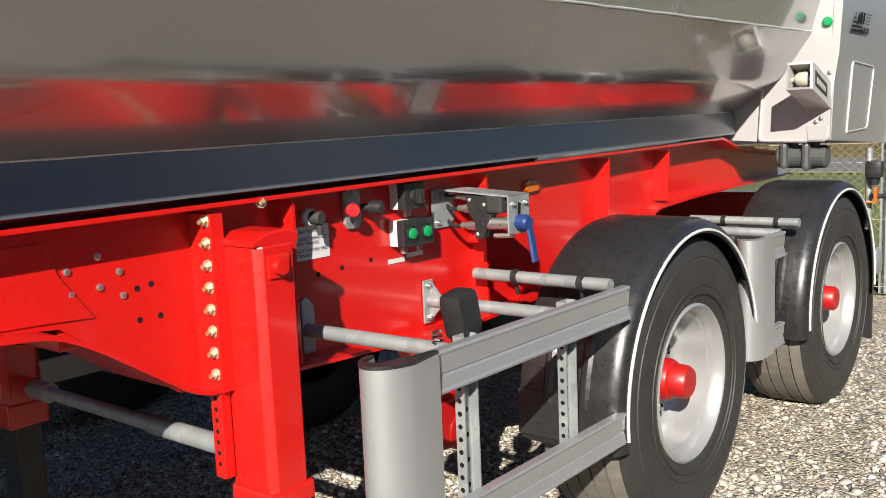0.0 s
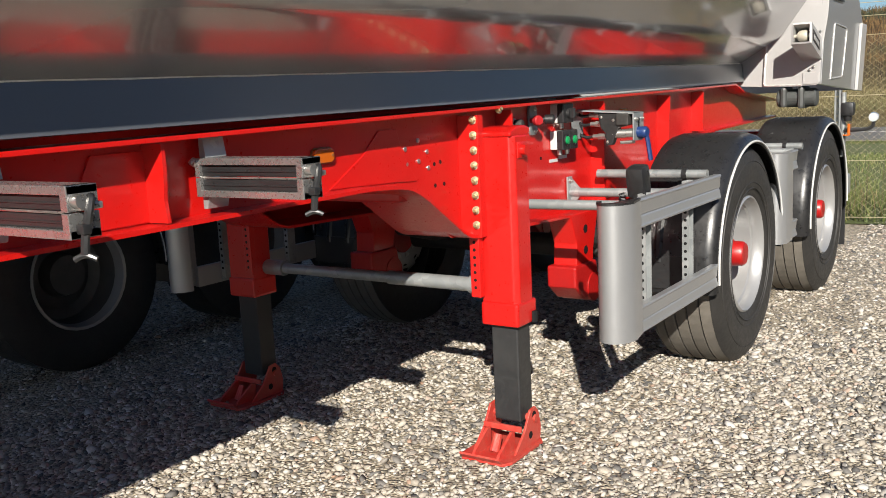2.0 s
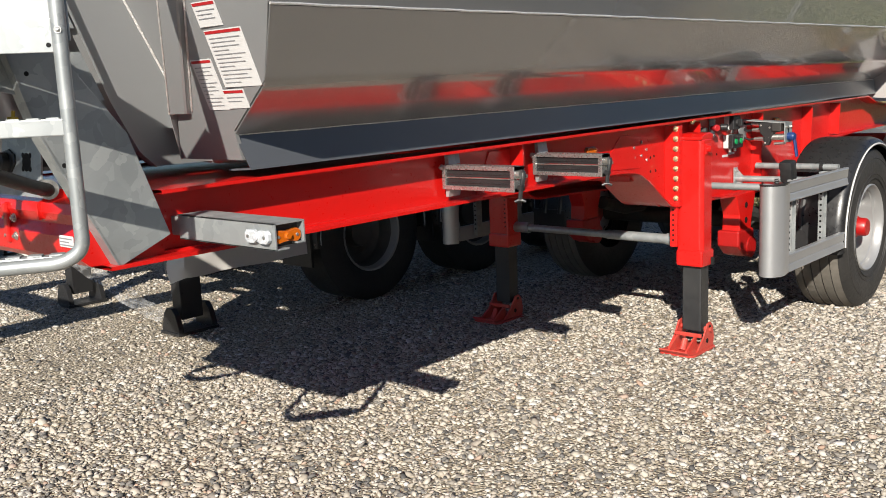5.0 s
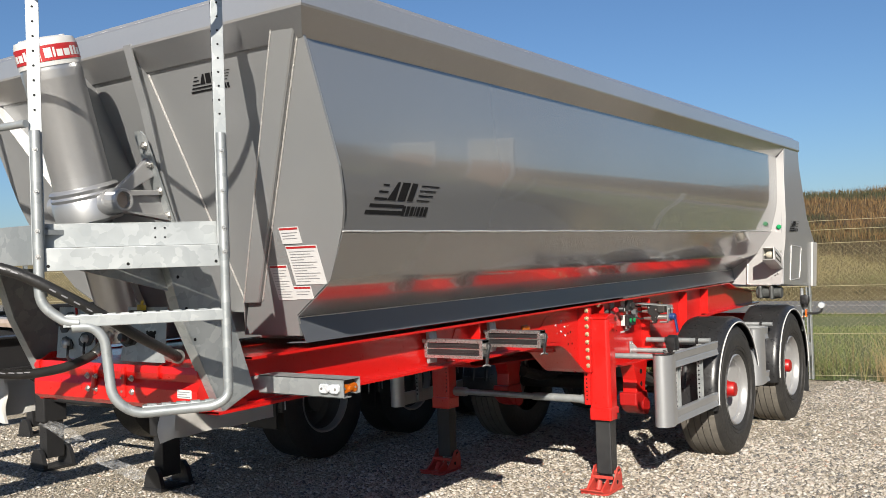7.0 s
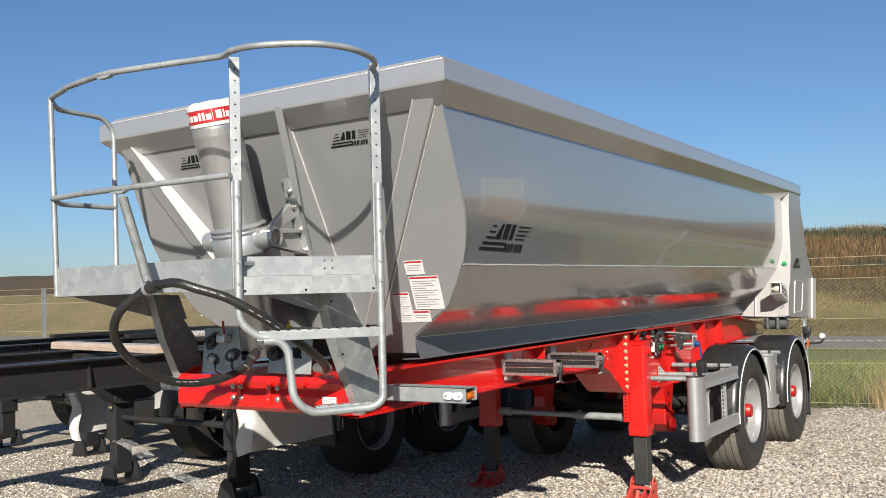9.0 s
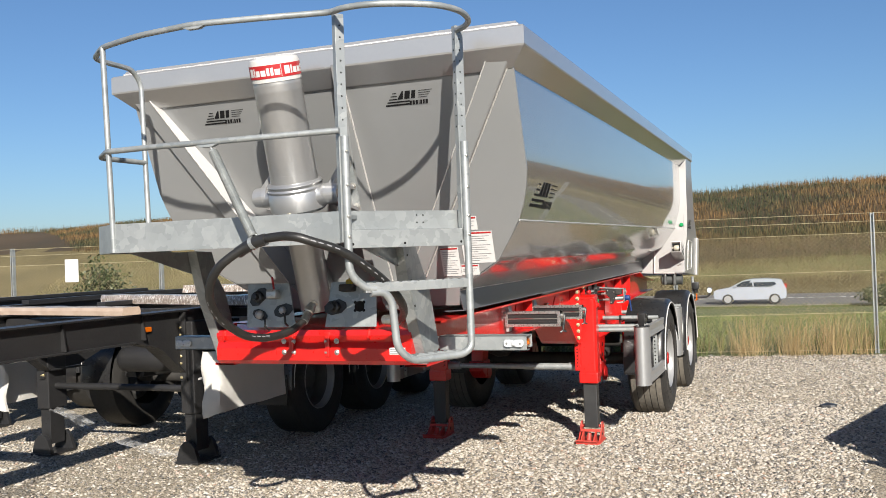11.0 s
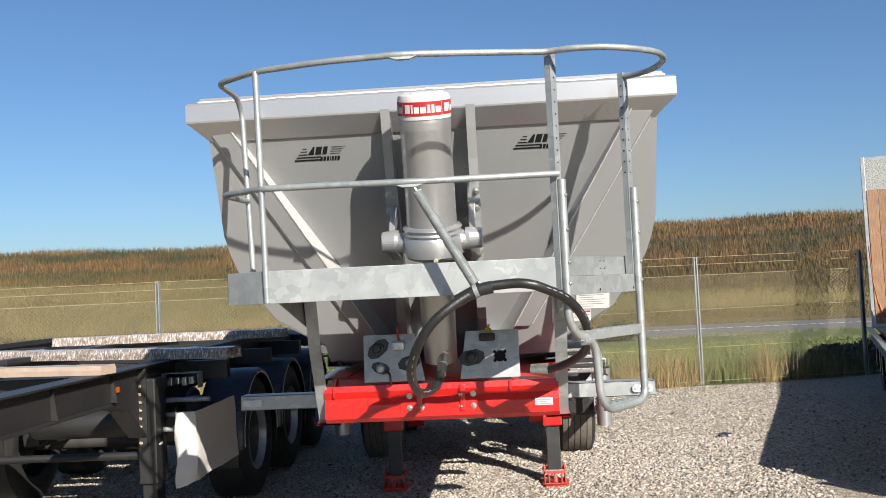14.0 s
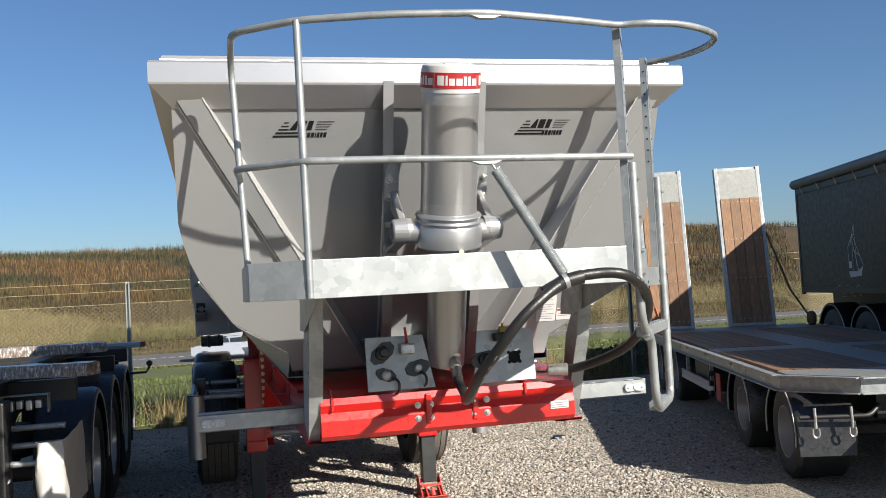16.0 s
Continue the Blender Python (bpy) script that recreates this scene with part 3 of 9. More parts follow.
def front_wall():
    half = [(1.168, 2.615), (1.165, 2.115), (1.148, 2.02), (1.120, 1.93), (1.085, 1.855), (1.02, 1.757), (0.932, 1.637), (0.672, 1.480), (0.645, 1.352)]
    bm = bmesh.new()
    outline = half + [(-x, z) for x, z in half[::-1]]
    a = [bm.verts.new((x * 0.985, front_y(z) + recess(z), z)) for x, z in outline]
    b = [bm.verts.new((x * 0.985, front_y(z) + recess(z) + 0.02, z)) for x, z in outline]
    bm.faces.new(a)
    bm.faces.new(b[::-1])
    for i in range(len(a)):
        j = (i + 1) % len(a)
        bm.faces.new((a[i], a[j], b[j], b[i]))
    wall = part("front_wall", bm, M_FRONT, trailer, "leaning silver front wall of the tub")
    for side in (1, -1):
        c = bmesh.new()
        pts = [(1.172, 2.662), (1.052, 2.662), (0.395, 1.545), (0.30, 1.385), (0.66, 1.385), (0.68, 1.485), (0.937, 1.640), (1.02, 1.757), (1.088, 1.858), (1.122, 1.93), (1.15, 2.02), (1.168, 2.115)]
        low = [c.verts.new((side * (x - 0.012 - 0.35 * recess(z)), front_y(z) + recess(z) + 0.002, z) if k in (1, 2, 3) else (side * (x + (0.006 if k > 3 or k == 0 else 0.0)), front_y(z) + 0.008, z)) for k, (x, z) in enumerate(pts)]
        top = [c.verts.new((side * (x + (0.006 if k > 3 or k == 0 else 0.0)), front_y(z) - 0.006, z)) for k, (x, z) in enumerate(pts)]
        c.faces.new(low)
        c.faces.new(top[::-1])
        for i in range(len(pts)):
            j = (i + 1) % len(pts)
            c.faces.new((low[i], low[j], top[j], top[i]))
        plate = part("corner_plate", c, M_FRONT, trailer, "folded silver corner plate welded to the front wall")
        # the lip takes a paler paint than its plate, to stand for sunlight on it
        lipb = bmesh.new()
        lrows = []
        for x, z in pts[1:4]:
            d = 0.006 if z < 1.5 else 0.034
            a_ = Vector((side * (x - 0.001), front_y(z) - d - 0.002, z))
            b_ = Vector((side * (x - 0.014 - 0.35 * recess(z)), front_y(z) + recess(z) - 0.001, z))
            lrows.append([a_, b_])
        loft(lipb, lrows)
        thicken(lipb, 0.002)
        part("fold_lip", lipb, M_POST, plate, "folded edge of the corner plate, its sunlit brightness painted in")
        w = bmesh.new()
        tube(w, [(side * (1.052 - 0.657 * k / 60), front_y(2.662 - 1.117 * k / 60) - 0.037, 2.662 - 1.117 * k / 60 + 0.0015 * math.sin(k * 2.2)) for k in range(61)], 0.004, 5)
        part("weld_seam", w, M_WELD, plate)
        st = bmesh.new()
        outer = lambda z: 1.174 - 0.616 * (2.662 - z)
        srows = []
        for k in range(7):
            z = 2.662 - 1.117 * k / 6
            xi, xo, fy = 1.052 - 0.657 * k / 6, outer(z), front_y(z)
            srows.append([(side * xi, fy - 0.036, z), (side * (xo - 0.006), fy - 0.032, z), (side * xo, fy - 0.026, z), (side * (xo - 0.004), fy - 0.004, z)])
        loft(st, srows)
        strip_top = [st.verts.new(p) for p in (srows[0][0], srows[0][1], srows[0][3], (side * 1.052, front_y(2.662) - 0.004, 2.662))]
        st.faces.new(strip_top)
        part("diagonal_strip", st, M_FRONT, plate, "proud diagonal strip welded to the corner plate")
        w = bmesh.new()
        tube(w, [(side * (outer(2.655 - 1.1 * k / 70) + 0.003), front_y(2.655 - 1.1 * k / 70) - 0.008, 2.655 - 1.1 * k / 70 + 0.002 * math.sin(k * 2.6)) for k in range(71)], 0.0045, 5)
        part("weld_seam", w, M_WELD, plate)
        w = bmesh.new()
        tube(w, [(side * (1.052 + 0.12 * k / 12), front_y(2.662) - 0.035 + 0.029 * k / 12, 2.664 + 0.002 * math.sin(k * 2)) for k in range(13)], 0.006, 5)
        part("weld_seam", w, M_WELD, plate)
    # upright ribs on either side of the lift cylinder
    for side in (1, -1):
        r = bmesh.new()
        prof = [(2.71, 0.075), (2.60, 0.085), (2.44, 0.095), (2.30, 0.115), (2.16, 0.135), (1.98, 0.145), (1.60, 0.145), (1.42, 0.12), (1.36, 0.08)]
        poly = [(front_y(z) - d, z) for z, d in prof] + [(front_y(z) + recess(z) + 0.01, z) for z, d in prof[::-1]]
        prism(r, poly, "x", side * 0.196, side * 0.206)
        lip = [[(side * 0.196, front_y(z) - d, z), (side * 0.244, front_y(z) - d, z)] for z, d in prof[:4]]
        loft(r, lip)
        t = bmesh.new()
        loft(t, [[(side * 0.196, front_y(z) - d - 0.003, z), (side * 0.244, front_y(z) - d - 0.003, z)] for z, d in prof])
        thicken(t, 0.008)
        join(r, t)
        part("rib", r, M_FRONT, wall, "upright silver rib beside the lift cylinder")
        s = bmesh.new()
        tube(s, [(side * 0.21, front_y(2.6 - 1.1 * k / 40) + recess(2.6 - 1.1 * k / 40) - 0.004, 2.6 - 1.1 * k / 40) for k in range(41)], 0.005, 5)
        part("weld_seam", s, M_WELD, wall)
        # bolted trunnion bracket: a tall strip on the rib's face and a cast arm out to the pivot
        def face_y(z):
            return front_y(z) - 0.158
        strip = bmesh.new()
        loft(strip, [[(side * xa, face_y(z), z), (side * xb, face_y(z), z), (side * xb, face_y(z) - 0.012, z), (side * xa, face_y(z) - 0.012, z)] for z, xa, xb in ((2.335, 0.190, 0.228), (2.315, 0.182, 0.244), (2.20, 0.180, 0.248), (1.84, 0.180, 0.248))], closed=True)
        strip.faces.ensure_lookup_table()
        holder = part("bracket_strip", strip, M_GALV, wall, "tall bolted strip of the trunnion bracket")
        nuts(holder, [((side * 0.228, face_y(z) - 0.012, z), (0, -1, -0.38)) for z in (2.27, 2.19, 2.07, 1.96, 1.88)], 0.015, 0.020, 0.018)
        py, pz = -1.338, 2.021
        br = bmesh.new()
        prism(br, [(py - 0.01, pz + 0.052), (face_y(2.20) - 0.01, 2.225), (face_y(2.20) + 0.0, 2.19), (face_y(2.14) + 0.0, 2.14), (py + 0.03, pz + 0.03)], "x", side * 0.188, side * 0.220, 0.006)
        prism(br, [(py, pz + 0.045), (face_y(2.06) + 0.0, 2.075), (face_y(2.06) + 0.0, 2.052), (py + 0.03, pz + 0.02)], "x", side * 0.186, side * 0.236, 0.004)
        prism(br, [(py, pz - 0.045), (face_y(1.96) + 0.0, 1.958), (face_y(1.96) + 0.0, 1.935), (py + 0.02, pz - 0.052)], "x", side * 0.186, side * 0.236, 0.004)
        prism(br, [(py, pz + 0.04), (face_y(2.06) + 0.0, 2.07), (face_y(1.96) + 0.0, 1.945), (py, pz - 0.045)], "x", side * 0.192, side * 0.208, 0.003)
        lathe(br, [(0, 0.036), (0, 0.056), (0.02, 0.058), (0.080, 0.052), (0.086, 0.046), (0.086, 0.037), (0.06, 0.036), (0, 0.036)], (side * 0.168, py, pz), (side, 0, 0), 28)
        bracket = part("trunnion_bracket", br, M_RIM, wall, "bolted cast silver trunnion bracket")
        pin = bmesh.new()
        lathe(pin, [(0, 0), (0, 0.0355), (0.004, 0.0355), (0.004, 0)], (side * 0.225, py, pz), (side, 0, 0), 20)
        part("pivot_pin", pin, M_CARTON, bracket, "brown greased pivot pin")
    return wall


wall_front = front_wall()


def lift_cylinder():
    base, top = Vector((0.004, -1.288, 1.811)), Vector((0.004, -1.488, 2.528))
    ax = (top - base).normalized()
    b = bmesh.new()
    lathe(b, [(0.20, 0.0), (0.20, 0.122), (0.30, 0.125), (0.77, 0.125), (0.782, 0.128), (0.794, 0.125), (0.806, 0.128), (0.818, 0.125), (0.84, 0.125), (0.84, 0.0)], base, ax, 40)
    body = part("lift_cylinder", b, M_CYL, trailer, "silver front-end hydraulic lift cylinder", True)
    c = bmesh.new()
    lathe(c, [(0.828, 0.0), (0.828, 0.129), (0.925, 0.129), (0.942, 0.122), (0.952, 0.09), (0.958, 0.0)], base, ax, 40)
    for k in range(5):
        a = 2 * math.pi * k / 5 + 0.4
        box(c, (0.06, -0.006, 0), (0.10, 0.006, 0.006), 0.002, Matrix.Translation(base + ax * 0.948) @ ax.to_track_quat("Z", "Y").to_matrix().to_4x4() @ Matrix.Rotation(a, 4, "Z"))
    cap = part("cap", c, M_WHITE, body, "white plastic cylinder cap", True)
    band = bmesh.new()
    lathe(band, [(0.848, 0.129), (0.848, 0.1312), (0.914, 0.1312), (0.914, 0.129)], base, ax, 40)
    part("band", band, M_RED_INK, cap, "red name band round the cap", True)
    # plain white blocks in place of the maker's name
    for base_angle in (-90, 1, -181, 92):
        for i, (w, h0, h1) in enumerate(((13, 0.2, 0.84), (4, 0.2, 0.84), (11, 0.2, 0.66), (12, 0.2, 0.66), (6.5, 0.2, 0.8), (6.5, 0.2, 0.8), (12, 0.2, 0.66), (1, 0.04, 0.98))):
            start = base_angle - 40 + sum((13, 4, 11, 12, 6.5, 6.5, 12, 1)[:i]) + 2.6 * i
            row = []
            for k in range(3):
                t = radians(start + w * k / 2)
                d = math.cos(t) * Vector((1, 0, 0)) + math.sin(t) * (Vector((0, 1, 0)) - ax * ax.y).normalized()
                row.append([base + ax * (0.848 + 0.064 * h0) + d * 0.1318, base + ax * (0.848 + 0.064 * h1) + d * 0.1318])
            mark = bmesh.new()
            loft(mark, row)
            part("name_block", mark, M_STRIPE, cap)
    k = bmesh.new()
    lathe(k, [(0.135, 0.0), (0.135, 0.135), (0.15, 0.152), (0.235, 0.152), (0.247, 0.145), (0.260, 0.15), (0.270, 0.143), (0.285, 0.150), (0.295, 0.143), (0.300, 0.127), (0.345, 0.126), (0.345, 0.0)], base, ax, 40)
    part("collar", k, M_CYL, body, "silver trunnion collar", True)
    for s in (1, -1):
        t = bmesh.new()
        o = base + ax * 0.21 + Vector((s * 0.13, 0, 0))
        lathe(t, [(0.0, 0.0), (0.0, 0.06), (0.03, 0.05), (0.060, 0.048), (0.062, 0.0)], o, (s, 0, 0), 20)
        part("trunnion", t, M_CYL, body, "", True)
    low = bmesh.new()
    lathe(low, [(-0.42, 0.0), (-0.42, 0.085), (0.0, 0.092), (0.08, 0.10), (0.08, 0.0)], base, ax, 28)
    part("lower_stage", low, M_CYL, body, "", True)
    drain = bmesh.new()
    cyl(drain, base + ax * 0.10 + Vector((0.02, -0.15, 0)), base + ax * 0.10 + Vector((0.02, -0.165, 0)), 0.012, seg=10)
    part("drain_plug", drain, M_BRASS, body)


lift_cylinder()


def logo(m, parent, w, name="name_sign", bend=None):
    """Stripes and slanted blocks in place of the maker's sign; w is its width."""
    bm = bmesh.new()
    h = 0.31 * w

    def bar(x0, x1, y0, y1, lean=0.30):
        quad = [(x0 + y0 * lean, y0), (x1 + y0 * lean, y0), (x1 + y1 * lean, y1), (x0 + y1 * lean, y1)]
        t = bmesh.new()
        t.faces.new([t.verts.new((a, b, 0)) for a, b in quad])
        join(bm, t, m)
    # speed stripes, lower ones longer
    for i in range(5):
        y = h * (0.04 + 0.2 * i)
        x0 = w * (-0.02 + 0.0)
        x1 = w * (0.50, 0.50, 0.30, 0.28, 0.26)[i] * (1.0 if i < 2 else 0.72)
        bar(x0 + w * 0.03 * i, x1, y, y + h * (0.11, 0.09, 0.07, 0.06, 0.05)[i])
    # a slanted wedge and two slanted blocks
    t = bmesh.new()
    t.faces.new([t.verts.new((px * w + 0.30 * py * h, py * h, 0)) for px, py in ((0.22, 0.44), (0.345, 0.44), (0.335, 0.97), (0.300, 0.97))])
    join(bm, t, m)
    bar(0.37 * w, 0.485 * w, h * 0.44, h * 0.97)
    bar(0.515 * w, 0.60 * w, h * 0.44, h * 0.97)
    # thin tails
    for i in range(4):
        y = h * (0.46 + 0.145 * i)
        bar(w * 0.66, w * (0.86 + 0.03 * i), y, y + h * 0.035)
    # row of small blocks
    x = w * 0.50
    for bw in (0.045, 0.05, 0.05, 0.018, 0.04, 0.04, 0.05):
        bar(x, x + bw * w, h * 0.02, h * 0.30, 0.2)
        x += (bw + 0.016) * w
    if bend:
        for v in bm.verts:
            v.co.x = bend(v.co.z) + 0.003
    part(name, bm, M_INK, parent, "black striped maker's sign")


up_front = Vector((0, -0.38, 1)).normalized()


def on_front(x, z, lift=0.004):
    return Vector((x, front_y(z), z)) + Vector((0, -1, 0)) * lift


up_wall = Vector((0, -0.38 - 0.15 / 1.1, 1)).normalized()
for sign_x in (-0.735, 0.435):
    logo(frame_axes((sign_x, front_y(2.485) + recess(2.485) - 0.003, 2.485), (1, 0, 0), up_wall), wall_front, 0.27)


def stickers():
    for x, z, w, h, red in ((0.735, 1.808, 0.115, 0.078, 1), (0.742, 1.625, 0.182, 0.185, 1), (0.605, 1.555, 0.108, 0.172, 1), (0.716, 1.558, 0.105, 0.064, 1)):
        lift = 0.009 + 0.002 * (x > 0.73)
        m = frame_axes(on_front(x, z, lift), (1, 0.03, 0), up_front)
        bm = bmesh.new()
        quad_plate(bm, [(0, 0), (w, 0), (w, h), (0, h)], 0.0015, m)
        s = part("sticker", bm, M_PAPER, wall_front, "white printed warning sticker")
        ink = bmesh.new()
        t = bmesh.new()
        t.faces.new([t.verts.new(p) for p in ((0.004, h - 0.012, 0.003), (w - 0.004, h - 0.012, 0.003), (w - 0.004, h - 0.003, 0.003), (0.004, h - 0.003, 0.003))])
        join(ink, t, m)
        part("heading_bar", ink, M_RED_INK, s)
        lines = bmesh.new()
        y = h - 0.028
        k = 0
        while y > 0.012:
            t = bmesh.new()
            x1 = w * (0.9, 0.75, 0.82, 0.5)[k % 4]
            t.faces.new([t.verts.new(p) for p in ((0.03 * w + 0.008, y, 0.003), (x1, y, 0.003), (x1, y + 0.0028, 0.003), (0.03 * w + 0.008, y + 0.0028, 0.003))])
            join(lines, t, m)
            y -= 0.013
            k += 1
        part("print_line", lines, M_GREY_INK, s)


stickers()
SIDE_SECTION = fillet([(1.172, 2.615), (1.165, 2.115), (1.092, 1.858)], 0.16, 6)


def side_x(z):
    """The side sheet's distance from the middle line at a height."""
    z += 0.005
    for (xa, za), (xb, zb) in zip(SIDE_SECTION, SIDE_SECTION[1:]):
        if zb <= z <= za:
            return xb + (xa - xb) * (z - zb) / (za - zb)
    return 1.165


logo(frame_axes((1.16, -0.75, 1.918), (0, 1, 0), (0, 0, 1)), trailer, 0.50, "side_sign", side_x)


def rear_end():
    """The forward-facing rear frame plate with its latch box, and the hanging tailgate."""
    def back(x):
        return 5.72 - 0.12 * (x - 0.8)
    for side in (1, -1):
        # frame plate: an upright strip outside the side sheet that widens into a gusset at its foot
        outline = [(0.815, 1.363), (1.165, 1.364), (1.186, 1.385), (1.188, 1.53), (1.228, 1.795), (1.243, 2.04), (1.240, 2.73), (1.10, 2.73), (1.10, 2.15), (1.06, 2.02), (0.995, 1.87), (0.90, 1.74), (0.832, 1.655)]
        p = bmesh.new()
        prism(p, outline, "y", 0.0, 0.012, 0.003)
        for v in p.verts:
            v.co.y += back(v.co.x)
            v.co.x *= side
        post = part("rear_post", p, M_POST, trailer, "sunlit pale silver rear frame plate")
        e = bmesh.new()
        tube(e, rounded([(side * x, back(x) - 0.003, z) for x, z in ((0.838, 1.640), (0.822, 1.372), (1.07, 1.366))], 0.02), 0.008, 6)
        part("weld_seam", e, M_WELD, post)
        w = bmesh.new()
        prism(w, [(0.60, 1.38), (0.82, 1.366), (0.835, 1.655), (0.60, 1.535)], "y", 0.0, 0.008)
        for v in w.verts:
            v.co.y += back(v.co.x) + 0.012
            v.co.x *= side
        part("corner_web", w, M_POST, post)
        pl = bmesh.new()
        prism(pl, [(1.075, 1.446), (1.18, 1.444), (1.175, 1.372), (1.08, 1.372)], "y", -0.006, 0.0, 0.002)
        for v in pl.verts:
            v.co.y += back(v.co.x)
            v.co.x *= side
        part("cover_plate", pl, M_POST, post)
        nuts(post, [((side * x, back(x) - 0.002, z), (0, -1, 0)) for x, z in ((1.12, 1.462), (1.145, 1.48))] + [((side * 1.185, back(1.185), 1.70), (0, -1, 0))], 0.008, 0.011, 0.01, name="bolt")
        # latch box: a slanting open duct
        b = bmesh.new()
        def ring(inset, y, drop):
            z0, z1 = 1.620 - drop + inset, 1.748 - drop - inset
            return [(side * (1.072 + inset), y, z0), (side * (1.194 - inset), y, z0), (side * (1.194 - inset), y, z1), (side * (1.076 + inset), y, z1)]
        loft(b, [ring(0.0, 5.69, 0.10), ring(0.0, 5.385, 0.0), ring(0.011, 5.38, 0.0), ring(0.011, 5.69, 0.10)], closed=True)
        latch = part("latch_box", b, M_POST, post, "open welded latch box")
        sl = bmesh.new()
        prism(sl, [(5.42, 1.638), (5.60, 1.580), (5.60, 1.640), (5.42, 1.708)], "x", side * 1.1945, side * 1.1965)
        part("side_slot", sl, M_GREASE, latch, "dark side slot")
        sl = bmesh.new()
        prism(sl, [(5.44, 1.645), (5.57, 1.603), (5.57, 1.628), (5.44, 1.675)], "x", side * 1.196, side * 1.199, 0.001)
        part("slot_bolt", sl, M_POST, latch)
        dk = bmesh.new()
        loft(dk, [[(side * 1.083, 5.50, 1.585), (side * 1.183, 5.50, 1.585)], [(side * 1.083, 5.50, 1.70), (side * 1.183, 5.50, 1.70)]])
        part("latch_back", dk, M_GREASE, latch)
        rl = bmesh.new()
        lathe(rl, [(0, 0), (0, 0.026), (0.012, 0.034), (0.045, 0.036), (0.058, 0.030), (0.058, 0)], (side * 1.105, 5.43, 1.668), (side, 0, 0), 18)
        cyl(rl, (side * 1.084, 5.43, 1.668), (side * 1.184, 5.43, 1.668), 0.012, seg=12)
        part("roller", rl, M_ROLLER, latch, "worn pale roller", True)
        lampb = bmesh.new()
        lathe(lampb, [(0, 0), (0, 0.024), (0.012, 0.024), (0.02, 0.017), (0.022, 0)], (side * 1.172, back(1.172), 1.945), (0, -1, 0), 18)
        part("marker_lamp", lampb, M_GREEN, post, "round green marker lamp", True)
        # tailgate cheek, leaning out towards its top
        def lean(bm):
            for v in bm.verts:
                v.co.x += side * 0.045 * (v.co.z - 2.2)
        t = bmesh.new()
        prism(t, [(5.67, 2.74), (6.18, 2.80), (6.26, 2.55), (6.62, 2.02), (6.98, 1.74), (6.96, 1.27), (5.68, 1.345), (5.672, 1.90)], "x", side * 1.205, side * 1.232, 0.004)
        lean(t)
        gate = part("tailgate_cheek", t, M_FRONT, trailer, "grey side cheek of the tailgate", slope=0.004)
        fl = bmesh.new()
        prism(fl, [(6.80, 1.76), (6.985, 1.755), (6.965, 1.27), (6.79, 1.28)], "x", side * 1.233, side * 1.256, 0.004)
        lean(fl)
        part("edge_plate", fl, M_POST, gate, "white-lit edge plate", slope=0.004)
        pan = bmesh.new()
        tube(pan, rounded([(side * 1.2335, 5.93, 1.40), (side * 1.2335, 5.96, 1.76), (side * 1.2335, 6.36, 1.74), (side * 1.2335, 6.30, 1.41), (side * 1.2335, 5.93, 1.40)], 0.03), 0.005, 5)
        lean(pan)
        part("panel_outline", pan, M_WELD, gate)
        logo(frame_axes((side * 1.227, 5.86 if side > 0 else 6.36, 1.90), (0, side, 0), (side * 0.045, 0, 1)), gate, 0.36)
    w = bmesh.new()
    loft(w, [[(-1.17 - 0.045 * (z - 2.2), y, z), (1.17 + 0.045 * (z - 2.2), y, z)] for y, z in ((6.16, 2.80), (6.24, 2.5), (6.60, 2.02), (6.95, 1.72), (6.93, 1.28))])
    thicken(w, 0.01)
    part("tailgate", w, M_FRONT, trailer, "silver tailgate sheet", slope=0.004)
    for s in (1, -1):
        c = bmesh.new()
        lathe(c, [(0, 0), (0, 0.05), (0.01, 0.06), (0.24, 0.06), (0.25, 0.05), (0.25, 0)], (s * 0.90, 5.78, 1.285), (s, 0, 0), 20)
        box(c, (s * 0.95 - 0.02, 5.70, 1.225), (s * 0.95 + 0.02, 5.90, 1.36), 0.02)
        box(c, (s * 1.06 - 0.02, 5.70, 1.215), (s * 1.06 + 0.02, 5.90, 1.36), 0.02)
        part("hinge_pivot", c, M_HINGE, trailer, "dark grey rear tipping pivot")


rear_end()


